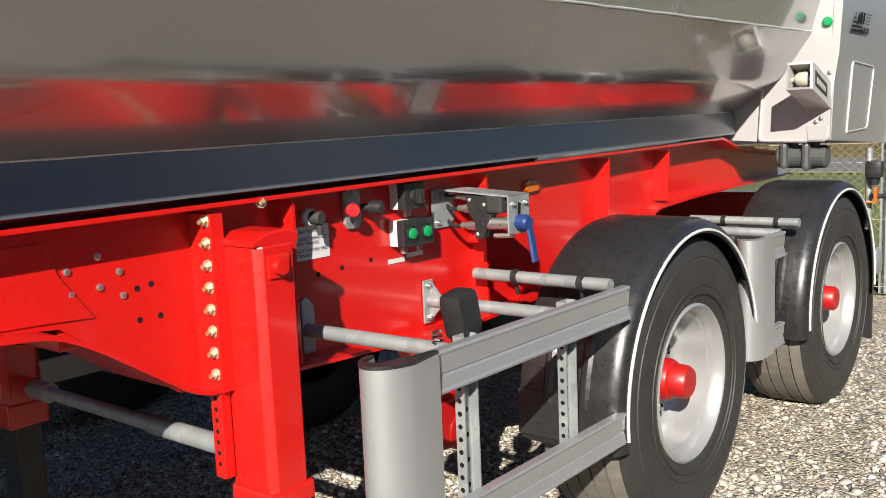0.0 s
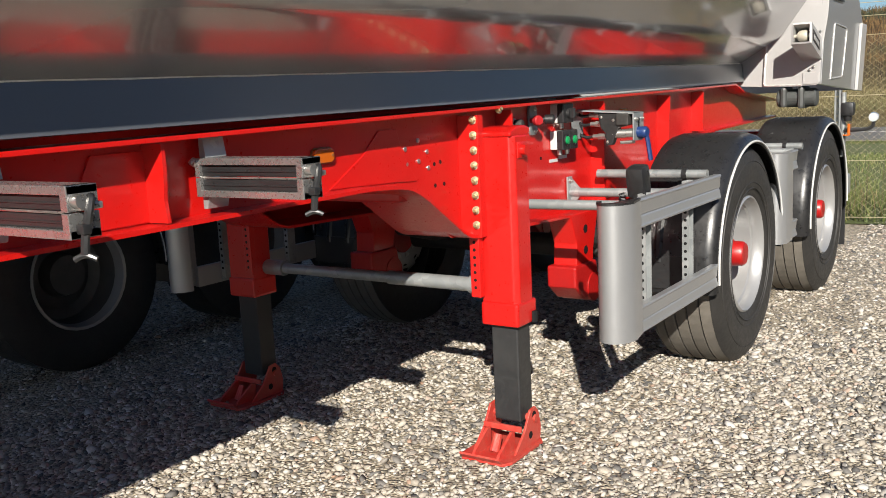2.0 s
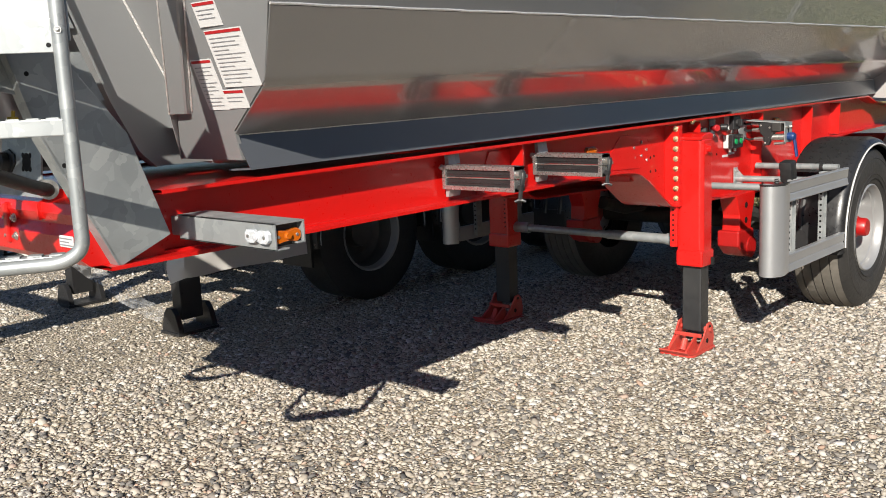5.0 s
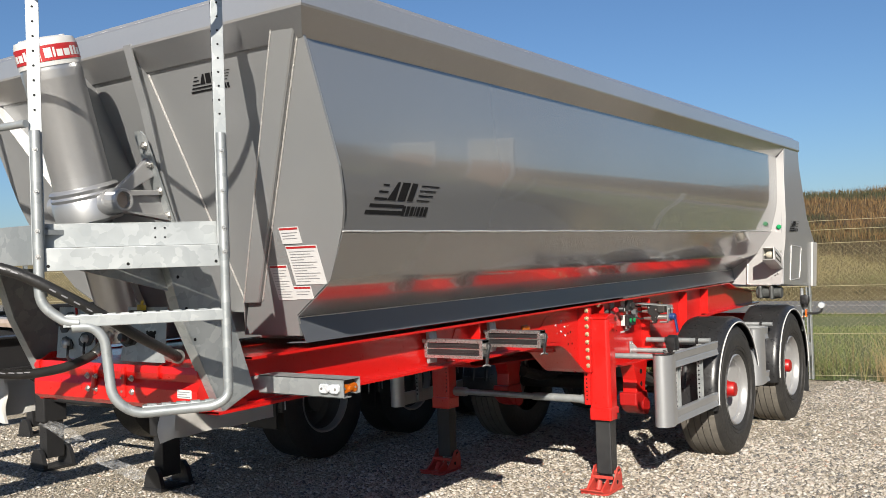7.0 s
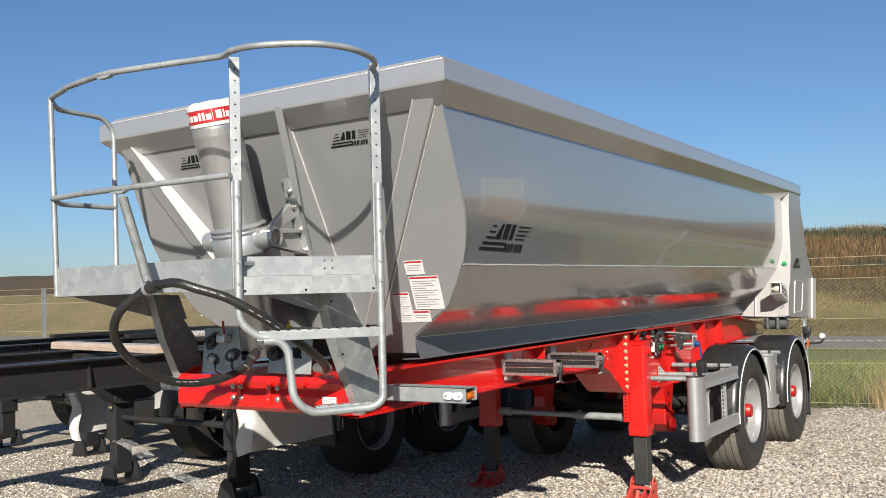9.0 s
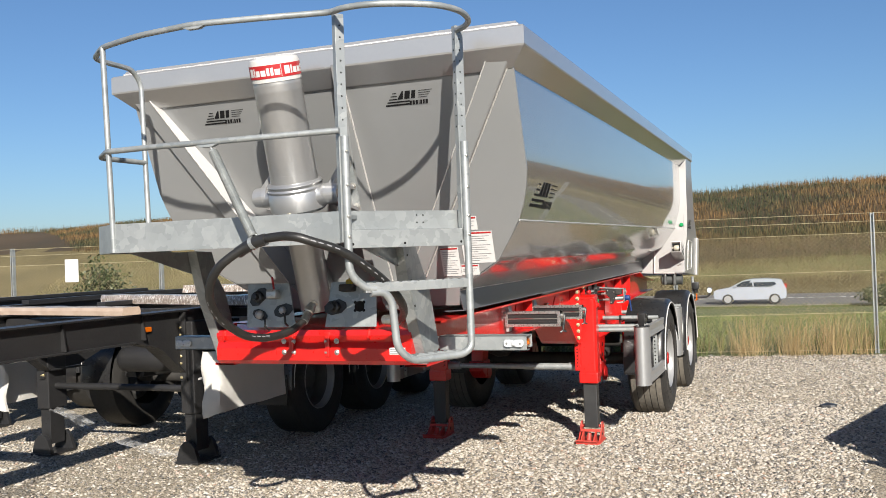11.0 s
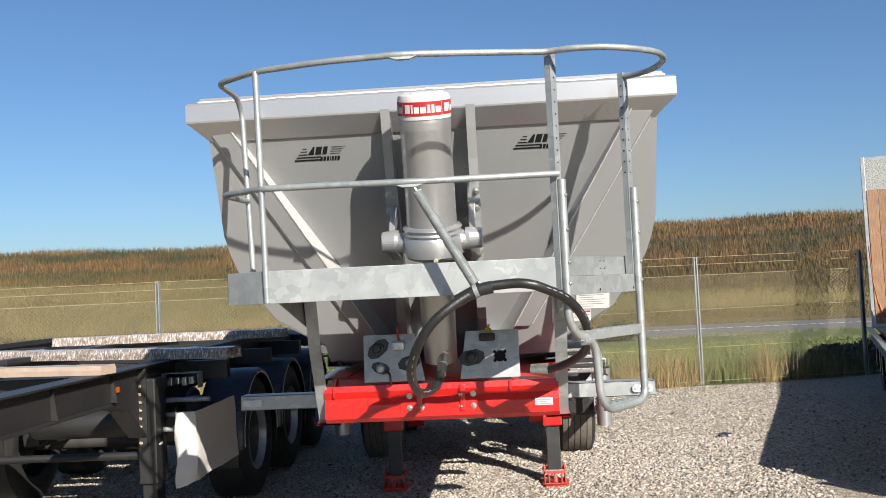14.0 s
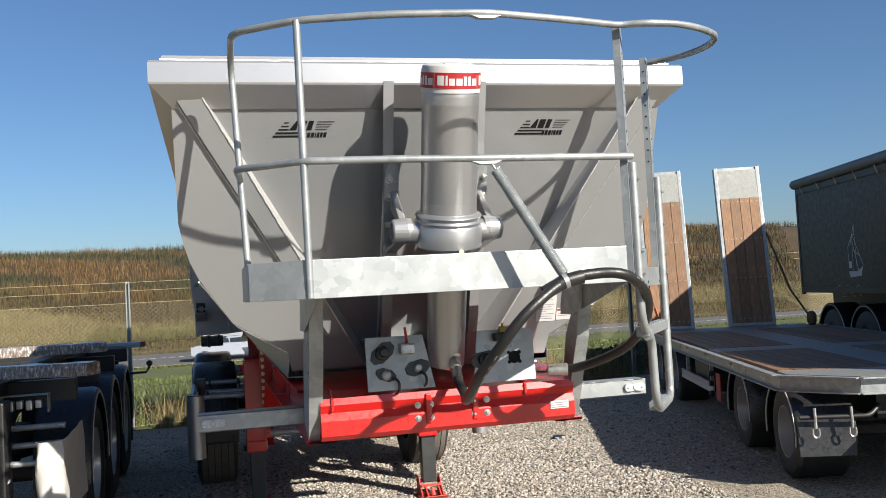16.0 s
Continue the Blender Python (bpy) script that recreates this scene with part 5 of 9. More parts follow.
def side_guard(side):
    n = bmesh.new()
    # rounded nose: an open-backed shell, half round in plan
    plan = []
    for k in range(15):
        a = radians(200 + 150 * k / 14)
        plan.append((1.185 + 0.0 + 0.115 * math.cos(a) * 0.62, 2.445 + 0.115 * math.sin(a)))
    plan += [(1.236, 2.53), (1.224, 2.53), (1.213, 2.47), (1.19, 2.37), (1.15, 2.36), (1.13, 2.42)]
    prism(n, [(side * px, py) for px, py in plan], "z", 0.492, 0.995)
    g = part("side_guard", n, M_ALU, trailer, "aluminium side guard with a rounded nose", True)
    cap = bmesh.new()
    prism(cap, [(side * (px * 0.998), py) for px, py in plan], "z", 0.995, 1.003)
    part("nose_cap", cap, M_BLACK, g)
    for z0, z1, y1, name in ((0.888, 0.998, 3.50, "plank"), (0.485, 0.590, 3.46, "plank")):
        p = bmesh.new()
        prism(p, plank_profile(side, 1.222, z0, z1), "y", 2.515, y1)
        part(name, p, M_ALU, g, "ribbed aluminium guard plank")
    for y in (2.70, 3.19):
        u = bmesh.new()
        x = 1.165
        poly = [(side * x, y - 0.03), (side * (x + 0.03), y - 0.03), (side * (x + 0.03), y - 0.026), (side * (x + 0.004), y - 0.026), (side * (x + 0.004), y + 0.026), (side * (x + 0.03), y + 0.026), (side * (x + 0.03), y + 0.03), (side * x, y + 0.03)]
        prism(u, poly, "z", 0.50, 1.0)
        up = part("upright", u, M_GALV, g, "perforated galvanised upright")
        holes(up, [((side * (x + 0.015), y - 0.0305, 0.56 + 0.034 * k), (0, -1, 0)) for k in range(12)] + [((side * (x + 0.0045), y + 0.01, 0.594 + 0.068 * k), (side, 0, 0)) for k in range(6)], 0.007)
    for y, z, r in ((2.70, 0.945, 0.021), (3.275, 0.93, 0.021)):
        t = bmesh.new()
        tube(t, [(side * 0.575, y, z), (side * 1.17, y, z + 0.005)], r, 14)
        tb = part("carrier_tube", t, M_GALV, g, "galvanised carrier tube of the side guard", True)
        f = bmesh.new()
        if y > 3:
            prism(f, [(y - 0.035, z - 0.075), (y + 0.015, z - 0.075), (y + 0.03, z - 0.02), (y + 0.03, z + 0.02), (y + 0.015, z + 0.075), (y - 0.035, z + 0.075)], "x", side * 0.578, side * 0.586, 0.003)
            prism(f, [(side * 0.585, z - 0.07), (side * 0.65, z), (side * 0.585, z + 0.07)], "y", y - 0.006, y + 0.006)
            nuts(tb, [((side * 0.586, y - 0.012, z + dz), (side, 0, 0)) for dz in (-0.055, 0.055)], 0.009, 0.012, 0.012, name="bolt")
        else:
            prism(f, [(y - 0.02, z - 0.07), (y + 0.03, z - 0.07), (y + 0.03, z + 0.07), (y, z + 0.10), (y - 0.02, z + 0.09)], "x", side * 0.578, side * 0.592, 0.003)
        part("foot_plate", f, M_GALV, tb)
    # rubber-hooded working lamp on a bracket
    b = bmesh.new()
    box(b, (-0.038, -0.042, -0.065), (0.038, 0.042, 0.06), 0.02, Matrix.Translation((side * 1.14, 2.74, 1.045)) @ Matrix.Rotation(radians(12), 4, "X"))
    lathe(b, [(-0.075, 0.0), (-0.075, 0.03), (-0.05, 0.035), (-0.05, 0)], (side * 1.14, 2.74, 1.045), (0, 0, 1), 12)
    lamp = part("working_lamp", b, M_BLACK, g, "black rubber-hooded side lamp", True)
    st = bmesh.new()
    tube(st, [(side * 1.14, 2.74, 0.985), (side * 1.14, 2.74, 0.935)], 0.014, 8)
    box(st, (side * 1.14 - 0.03, 2.70, 0.93), (side * 1.14 + 0.03, 2.78, 0.944), 0.004)
    part("lamp_bracket", st, M_GALV, lamp)
    co = bmesh.new()
    tube(co, [(side * (1.09 + 0.012 * math.cos(k * 1.1)), 2.70 + 0.012 * math.sin(k * 1.1), 1.0 - 0.0022 * k) for k in range(30)], 0.004, 5)
    part("lamp_cable", co, M_BLACK, lamp, "", True)
    # short guard between the wheels
    n2 = bmesh.new()
    plan = []
    for k in range(13):
        a = radians(195 + 150 * k / 12)
        plan.append((1.19 + 0.10 * math.cos(a) * 0.6, 4.66 + 0.10 * math.sin(a)))
    plan += [(1.245, 4.76), (1.23, 4.76), (1.20, 4.62), (1.15, 4.60)]
    prism(n2, [(side * px, py) for px, py in plan], "z", 0.50, 1.005)
    g2 = part("side_guard", n2, M_ALU, trailer, "short aluminium guard between the wheels", True)
    for z0, z1 in ((0.895, 1.005), (0.50, 0.60)):
        p = bmesh.new()
        prism(p, plank_profile(side, 1.225, z0, z1), "y", 4.75, 4.93)
        part("plank", p, M_ALU, g2)
    t = bmesh.new()
    tube(t, [(side * 0.6, 4.95, 0.99), (side * 1.2, 4.95, 0.99)], 0.021, 12)
    part("carrier_tube", t, M_GALV, g2, "", True)


for s in (1, -1):
    side_guard(s)


def profile_clamps(side):
    """Two folded aluminium-framed holders that stand out from the beam."""
    for y in (0.375, 1.02):
        z0, z1 = 1.172, 1.275
        zm = (z0 + z1) / 2
        f = bmesh.new()
        xa, xb = min(side * 0.600, side * 0.985), max(side * 0.600, side * 0.985)
        for za, zb in ((zm + 0.001, z1), (z0, zm - 0.001)):
            outer = za if za < zm - 0.01 else zb
            lo_, hi_ = (outer - 0.018, outer) if outer == z1 else (outer, outer + 0.018)
            box(f, (xa, y - 0.018, lo_), (xb, y + 0.05, hi_), 0.002)
            box(f, (side * 0.974 - 0.011, y - 0.0185, za), (side * 0.974 + 0.011, y + 0.05, zb), 0.002)
            box(f, (side * 0.608 - 0.009, y - 0.0185, za), (side * 0.608 + 0.009, y + 0.05, zb), 0.002)
        ob = part("profile_holder", f, M_HOLDER, trailer, "aluminium-framed holder with black rubber strips", slope=0.0)
        for za, zb in ((z0 + 0.018, zm - 0.003), (zm + 0.003, z1 - 0.018)):
            r = bmesh.new()
            xs, xe = min(side * 0.612, side * 0.963), max(side * 0.612, side * 0.963)
            box(r, (xs, y - 0.008, za), (xe, y + 0.04, zb), 0.004)
            box(r, (xs, y - 0.011, za + 0.012), (xe, y - 0.006, za + 0.016), 0.001)
            part("rubber_strip", r, M_BLACK, ob, "black rubber strip")
        m = bmesh.new()
        tube(m, [(side * 0.612, y - 0.010, zm), (side * 0.963, y - 0.010, zm)], 0.0028, 6)
        part("slide_rod", m, M_STEEL, ob)
        k = bmesh.new()
        cyl(k, (side * 0.986, y + 0.0, z1 - 0.030), (side * 1.006, y + 0.0, z1 - 0.030), 0.014, seg=14)
        box(k, (side * 0.995 - 0.010, y - 0.004, z1 - 0.048), (side * 0.995 + 0.010, y + 0.046, z1 - 0.034), 0.003)
        part("latch_hook", k, M_STEEL, ob, "bright latch hook", True)
        k = bmesh.new()
        tube(k, curve_pts([(side * 0.990, y + 0.03, z1 - 0.028), (side * 1.004, y + 0.02, z1 - 0.026), (side * 1.006, y + 0.012, zm), (side * 1.0, y + 0.004, z0 + 0.01), (side * 0.998, y, z0 - 0.028)], 4), 0.009, 8)
        box(k, (side * 1.0 - 0.012, y - 0.008, z0 + 0.010), (side * 1.0 + 0.012, y + 0.012, z0 + 0.030), 0.004)
        tube(k, curve_pts([(side * 0.980, y - 0.012, z0 - 0.038), (side * 0.990, y - 0.005, z0 - 0.032), (side * 0.998, y, z0 - 0.030), (side * 1.006, y + 0.005, z0 - 0.032), (side * 1.016, y + 0.012, z0 - 0.038)], 3), 0.006, 8)
        part("toggle", k, M_BLACK, ob, "black rubber toggle latch", True)
        t = bmesh.new()
        prism(t, [(side * 0.60, z1 + 0.0), (side * 0.625, z1 + 0.0), (side * 0.615, z1 + 0.055), (side * 0.60, z1 + 0.055)], "y", y + 0.0, y + 0.075, 0.002)
        part("mount_bracket", t, M_GALV, ob, "galvanised mounting bracket")
        nuts(ob, [((side * 0.6, y - 0.019, z1 - 0.01), (0, -1, 0))], 0.010, 0.013, 0.012)
        t = bmesh.new()
        prism(t, [(side * 0.60, z0 - 0.035), (side * 0.615, z0 - 0.035), (side * 0.625, z0), (side * 0.60, z0)], "y", y + 0.0, y + 0.075, 0.002)
        part("mount_bracket", t, M_GALV, ob, "galvanised mounting bracket")


profile_clamps(1)


def marker_lamp(y, z, side):
    b = bmesh.new()
    m = frame_axes((side * 0.5755, y, z), (0, side, 0), (0, 0, 1))
    prism(b, [(-0.046, -0.012), (-0.034, -0.022), (0.034, -0.022), (0.046, -0.012), (0.046, 0.012), (0.034, 0.022), (-0.034, 0.022), (-0.046, 0.012)], "z", 0.0, 0.016, 0.003, m)
    ob = part("side_marker_lamp", b, M_AMBER, trailer, "amber side marker lamp", slope=0)
    f = bmesh.new()
    prism(f, [(-0.051, -0.016), (-0.037, -0.026), (0.037, -0.026), (0.051, -0.016), (0.051, 0.016), (0.037, 0.026), (-0.037, 0.026), (-0.051, 0.016)], "z", -0.001, 0.005, 0.001, m)
    for a in (-0.037, 0.037):
        lathe(f, [(0.012, 0), (0.012, 0.006), (0.018, 0.005), (0.018, 0)], m @ Vector((a, 0, 0)), (side, 0, 0), 8)
    part("lamp_base", f, M_LAMPBASE, ob)


for s in (1, -1):
    marker_lamp(1.535, 1.240, s)
    marker_lamp(3.92, 1.275, s)


def controls():
    """Valves, switches and the sign on the beam behind the landing leg."""
    x = 0.576
    b = bmesh.new()
    lathe(b, [(0, 0), (0, 0.026), (0.016, 0.026), (0.02, 0.022), (0.02, 0)], (x, 2.74, 1.277), (1, -0.1, 0), 20)
    k = part("valve_knob", b, M_WHITE, trailer, "white tipping valve with a dark lever knob", True)
    h = bmesh.new()
    lathe(h, [(0.02, 0), (0.02, 0.020), (0.045, 0.022), (0.055, 0.018), (0.055, 0.0)], (x, 2.74, 1.275), (1, 0.12, 0), 18)
    tube(h, [(x + 0.040, 2.747, 1.265), (x + 0.042, 2.749, 1.225)], 0.009, 8)
    part("lever", h, M_GREASE, k, "", True)
    # sign with its readable words
    s = bmesh.new()
    quad_plate(s, [(0, 0), (0.165, 0), (0.165, 0.10), (0, 0.10)], 0.002, frame_axes((x, 2.655, 1.150), (0, 1, 0), (0, 0, 1)))
    sign = part("sign_plate", s, M_PAPER, trailer, "white instruction sign for tipping")
    marks = bmesh.new()
    for i in range(3):
        box(marks, (x + 0.0025, 2.668, 1.168 + 0.031 * i), (x + 0.0032, 2.674, 1.186 + 0.031 * i))
        lathe(marks, [(0.0025, 0), (0.0025, 0.006), (0.0032, 0.006), (0.0032, 0)], (x, 2.671, 1.168 + 0.031 * i), (1, 0, 0), 10)
    part("arrow_mark", marks, M_INK, sign)
    for text, yy, zz in (("\u00c5BEN MANUELT", 2.69, 1.230), ("LUKKET MANUELT", 2.69, 1.208), ("VED TIPNING", 2.69, 1.194), ("AUTOMATISK VED", 2.69, 1.173), ("TIPNING", 2.69, 1.159)):
        cu = bpy.data.curves.new("lettering", "FONT")
        cu.body = text
        cu.size = 0.0145
        cu.extrude = 0.0003
        ob = new("lettering", cu)
        dg = bpy.context.evaluated_depsgraph_get()
        me = bpy.data.meshes.new_from_object(ob.evaluated_get(dg))
        bpy.data.objects.remove(ob)
        lt = new("lettering", me)
        me.materials.clear()
        me.materials.append(M_INK)
        lt.parent = sign
        lt.matrix_local = frame_axes((x + 0.0026, yy, zz), (0, 1, 0), (0, 0, 1))
    # parking valve: grey plate with a red and a black knob
    p = bmesh.new()
    prism(p, [(2.885, 1.240), (2.898, 1.222), (2.942, 1.222), (2.955, 1.240), (2.955, 1.335), (2.942, 1.353), (2.898, 1.353), (2.885, 1.335)], "x", x, x + 0.012, 0.003)
    pv = part("parking_valve", p, M_GALV, trailer, "grey brake valve plate with red and black push knobs")
    pr = bmesh.new()
    lathe(pr, [(0.02, 0), (0.02, 0.012), (0.05, 0.012), (0.055, 0.022), (0.075, 0.022), (0.080, 0.018), (0.080, 0)], (x, 2.90, 1.285), (1, -0.5, 0), 18)
    part("red_knob", pr, M_RED_INK, pv, "red push knob", True)
    pb = bmesh.new()
    lathe(pb, [(0.02, 0), (0.02, 0.012), (0.045, 0.012), (0.05, 0.022), (0.085, 0.022), (0.090, 0.018), (0.090, 0)], (x, 2.945, 1.285), (1, 0.35, 0), 18)
    part("black_knob", pb, M_BLACK, pv, "black push knob", True)
    sc = bmesh.new()
    for zz in (1.238, 1.332):
        nut(sc, (x + 0.02, 2.92, zz), (1, 0, 0), 0.006, 0.009, 0.008)
    part("screw", sc, M_STEEL, pv)
    # switch boxes
    for y0, z0, green, w in ((3.10, 1.262, False, 0.10), (3.09, 1.142, True, 0.075), (3.165, 1.142, True, 0.075)):
        bb = bmesh.new()
        box(bb, (x, y0, z0), (x + 0.035, y0 + w, z0 + 0.085), 0.005)
        sw = part("switch_box", bb, M_WHITE, trailer, "white and black switch box on the beam")
        ff = bmesh.new()
        box(ff, (x + 0.035, y0 - 0.001, z0 - 0.001), (x + 0.068, y0 + w + 0.001, z0 + 0.086), 0.006)
        part("cover", ff, M_BLACK, sw)
        g = bmesh.new()
        if green:
            lathe(g, [(0, 0), (0, 0.019), (0.008, 0.018), (0.010, 0.014), (0.010, 0)], (x + 0.068, y0 + w / 2, z0 + 0.042), (1, 0, 0), 18)
            part("push_button", g, M_GREEN, sw, "green push button", True)
            r = bmesh.new()
            lathe(r, [(0, 0.020), (0.006, 0.026), (0, 0.027)], (x + 0.067, y0 + w / 2, z0 + 0.042), (1, 0, 0), 18)
            part("button_ring", r, M_BLACK, sw)
        else:
            lathe(g, [(0, 0), (0, 0.024), (0.012, 0.022), (0.012, 0)], (x + 0.068, y0 + w / 2, z0 + 0.042), (1, 0, 0), 18)
            box(g, (x + 0.075, y0 + w / 2 - 0.008, z0 + 0.018), (x + 0.10, y0 + w / 2 + 0.008, z0 + 0.066), 0.003)
            part("rotary_knob", g, M_BLACK, sw)
        gl = bmesh.new()
        cyl(gl, (x + 0.03, y0 + w / 2, z0), (x + 0.03, y0 + w / 2, z0 - 0.025), 0.012, seg=8)
        part("cable_gland", gl, M_STEEL, sw)
    for y0, y1, z0 in ((3.07, 3.16, 1.358), (3.08, 3.16, 1.085), (3.17, 3.255, 1.095)):
        lab = bmesh.new()
        box(lab, (x, y0, z0), (x + 0.002, y1, z0 + 0.015))
        part("label_strip", lab, M_PAPER, trailer, "small white label strip")
    # inverted U-bracket with the hand valve, hoses and blue lever
    xo = 0.875
    br = bmesh.new()
    prism(br, [(3.305, 1.175), (3.40, 1.175), (3.425, 1.20), (3.425, 1.308), (3.305, 1.308)], "x", x + 0.002, x + 0.008, 0.001)
    loft(br, [[(x + 0.002, 3.325, 1.308), (x + 0.002, 3.44, 1.308), (x + 0.002, 3.44, 1.314), (x + 0.002, 3.325, 1.314)], [(xo, 3.345, 1.286), (xo, 3.465, 1.286), (xo, 3.465, 1.292), (xo, 3.345, 1.292)]], closed=True)
    prism(br, [(3.345, 1.165), (3.445, 1.160), (3.465, 1.18), (3.465, 1.290), (3.345, 1.290)], "x", xo - 0.006, xo, 0.001)
    bk = part("valve_bracket", br, M_GALV, trailer, "folded galvanised bracket round a ball valve")
    nuts(bk, [((x + 0.008, 3.33, zz), (1, 0, 0)) for zz in (1.195, 1.285)] + [((xo, yy, zz), (1, 0, 0)) for yy, zz in ((3.44, 1.262), (3.445, 1.20), (3.37, 1.262))], 0.008, 0.011, 0.010, name="bolt")
    slot = bmesh.new()
    prism(slot, [(3.395, 1.225), (3.41, 1.222), (3.415, 1.262), (3.40, 1.268)], "x", xo, xo + 0.0012)
    part("slot", slot, M_INK, bk)
    va = bmesh.new()
    prism(va, [(0.695, 1.295), (0.85, 1.290), (0.85, 1.235), (0.80, 1.225), (0.765, 1.145), (0.735, 1.142), (0.735, 1.20), (0.71, 1.225)], "y", 3.345, 3.385, 0.005)
    part("valve_body", va, M_FRAME, bk, "dark cast valve body")
    ho_ = bmesh.new()
    box(ho_, (0.79, 3.335, 1.235), (0.852, 3.395, 1.29), 0.006)
    part("valve_cap", ho_, M_GREASE, bk)
    nuts(bk, [((xx, 3.345, zz), (0, -1, 0)) for xx, zz in ((0.715, 1.275), (0.775, 1.26), (0.745, 1.16), (0.80, 1.27))], 0.005, 0.007, 0.006, name="screw")
    rows_ = ((0.655, 1.285), (0.66, 1.243), (0.672, 1.185))
    fi = bmesh.new()
    for xx, zz in rows_:
        cyl(fi, (xx + 0.018, 3.37, zz), (xx + 0.055, 3.37, zz), 0.0155, seg=6)
        cyl(fi, (xx - 0.01, 3.37, zz), (xx + 0.018, 3.37, zz), 0.011, seg=12)
    tube(fi, [(0.765, 3.365, 1.195), (0.868, 3.385, 1.20)], 0.021, 14)
    tube(fi, [(0.80, 3.365, 1.155), (0.868, 3.375, 1.158)], 0.008, 8)
    part("fitting", fi, M_STEEL, bk, "", True)
    ho = bmesh.new()
    for xx, zz in rows_:
        tube(ho, curve_pts([(xx, 3.37, zz), (xx - 0.03, 3.372, zz - 0.004), (xx - 0.06, 3.38, zz - 0.002), (x - 0.01, 3.40, zz + 0.014)], 5), 0.0075, 8)
    part("hose", ho, M_BLACK, bk, "thin black air hoses", True)
    le = bmesh.new()
    lathe(le, [(0, 0), (0, 0.026), (0.035, 0.027), (0.045, 0.020), (0.046, 0.0)], (xo + 0.002, 3.40, 1.20), (1, -0.15, 0), 16)
    tube(le, [(xo + 0.035, 3.40, 1.21), (xo + 0.045, 3.405, 1.15), (xo + 0.055, 3.41, 1.07)], 0.016, 8, flat=0.6)
    part("lever", le, M_BLUE, bk, "blue ball valve lever", True)


controls()


# front platform, ladder and light bars -------------------------------------
FRONT_Y = -1.96
A = Vector((0.605, FRONT_Y, 0))
B = Vector((0.985, -1.44, 0))


def platform():
    f = bmesh.new()
    box(f, (-0.70, FRONT_Y - 0.004, 1.742), (0.590, FRONT_Y + 0.004, 1.886), 0.002)
    box(f, (-0.70, FRONT_Y, 1.872), (0.590, FRONT_Y + 0.05, 1.880), 0.002)
    p = part("front_platform", f, M_GALV, trailer, "galvanised front platform with handrails and ladder")
    l = bmesh.new()
    m = frame_axes((-0.700, FRONT_Y, 1.742), (-0.205, 0.14, 0), (0, 0, 1))
    box(l, (0, 0, -0.004), (0.248, 0.144, 0.004), 0.002, m)
    part("end_plate", l, M_GALV, p)
    l = bmesh.new()
    box(l, (-0.909, -1.82, 1.742), (-0.901, -1.24, 1.886), 0.002)
    part("end_plate", l, M_GALV, p)
    r = bmesh.new()
    m = frame_axes((A.x, A.y, 1.718), B - A, (0, 0, 1))
    L = (B - A).length
    box(r, (0.0, 0.0, -0.003), (L, 0.082, 0.003), 0.002, m)
    box(r, (0.0, 0.078, -0.05), (L, 0.082, -0.003), 0.001, m)
    plate = part("step_plate", r, M_GALV, p)
    out_ = Vector((B.y - A.y, A.x - B.x, 0)).normalized()
    holes(plate, [(m @ Vector((k, 0.018, 0.0032)), out_) for k in (0.03, 0.30, L - 0.03)], 0.006)
    r = bmesh.new()
    box(r, (-0.02, 0.084, -0.055), (L, 0.172, -0.049), 0.002, m)
    box(r, (-0.02, 0.168, -0.11), (L, 0.172, -0.049), 0.001, m)
    side_plate = part("side_plate", r, M_GALV, p, "galvanised side plate of the platform")
    holes(side_plate, [(m @ Vector((L * 0.62 + k, 0.115, -0.0488)), out_) for k in (0.0, 0.035)] + [(m @ Vector((L * 0.62 + k, 0.150, -0.0488)), out_) for k in (0.0, 0.035)], 0.004)
    g = bmesh.new()
    # grating deck of bars
    for k in range(11):
        y = -1.94 + 0.065 * k
        box(g, (max(-0.89, -0.70 - 0.205 * (y + 1.95) / 0.14) + 0.012, y, 1.845), (0.535 + 0.035 * k if k < 7 else 0.60, y + 0.004, 1.872))
    for k in range(26):
        x = -0.89 + 0.060 * k
        box(g, (x, max(-1.94, -1.94 - 0.14 * (x + 0.68) / 0.205), 1.85), (x + 0.004, -1.287, 1.868))
    for (xa, ya), (xb, yb) in (((0.540, -1.935), (0.765, -1.526)), ((0.765, -1.526), (0.604, -1.490)), ((0.604, -1.490), (0.604, -1.25))):
        d_ = Vector((xb - xa, yb - ya, 0))
        box(g, (0, 0, -0.002), (d_.length, 0.036, 0.002), 0.0, frame_axes((xa, ya, 1.839), d_, (0, 0, 1)))
    part("grating", g, M_GALV, p, "galvanised walking grating")
    dp = bmesh.new()
    prism(dp, [(-0.70, -1.95), (0.53, -1.95), (0.86, -1.48), (0.62, -1.44), (0.62, -1.24), (-0.89, -1.24), (-0.89, -1.82)], "z", 1.838, 1.843)
    part("deck_plate", dp, M_GALV, p, "galvanised deck plate under the grating")
    d = bmesh.new()
    prism(d, [(-1.90, 1.742), (-1.20, 1.742), (-1.14, 1.60), (-1.30, 1.60), (-1.72, 1.70)], "x", -0.66, -0.654)
    part("deck_bracket", d, M_GALV, p)
    d = bmesh.new()
    prism(d, [(-1.90, 1.742), (-1.20, 1.742), (-1.14, 1.60), (-1.30, 1.60), (-1.72, 1.70)], "x", 0.600, 0.606)
    part("deck_bracket", d, M_GALV, p)
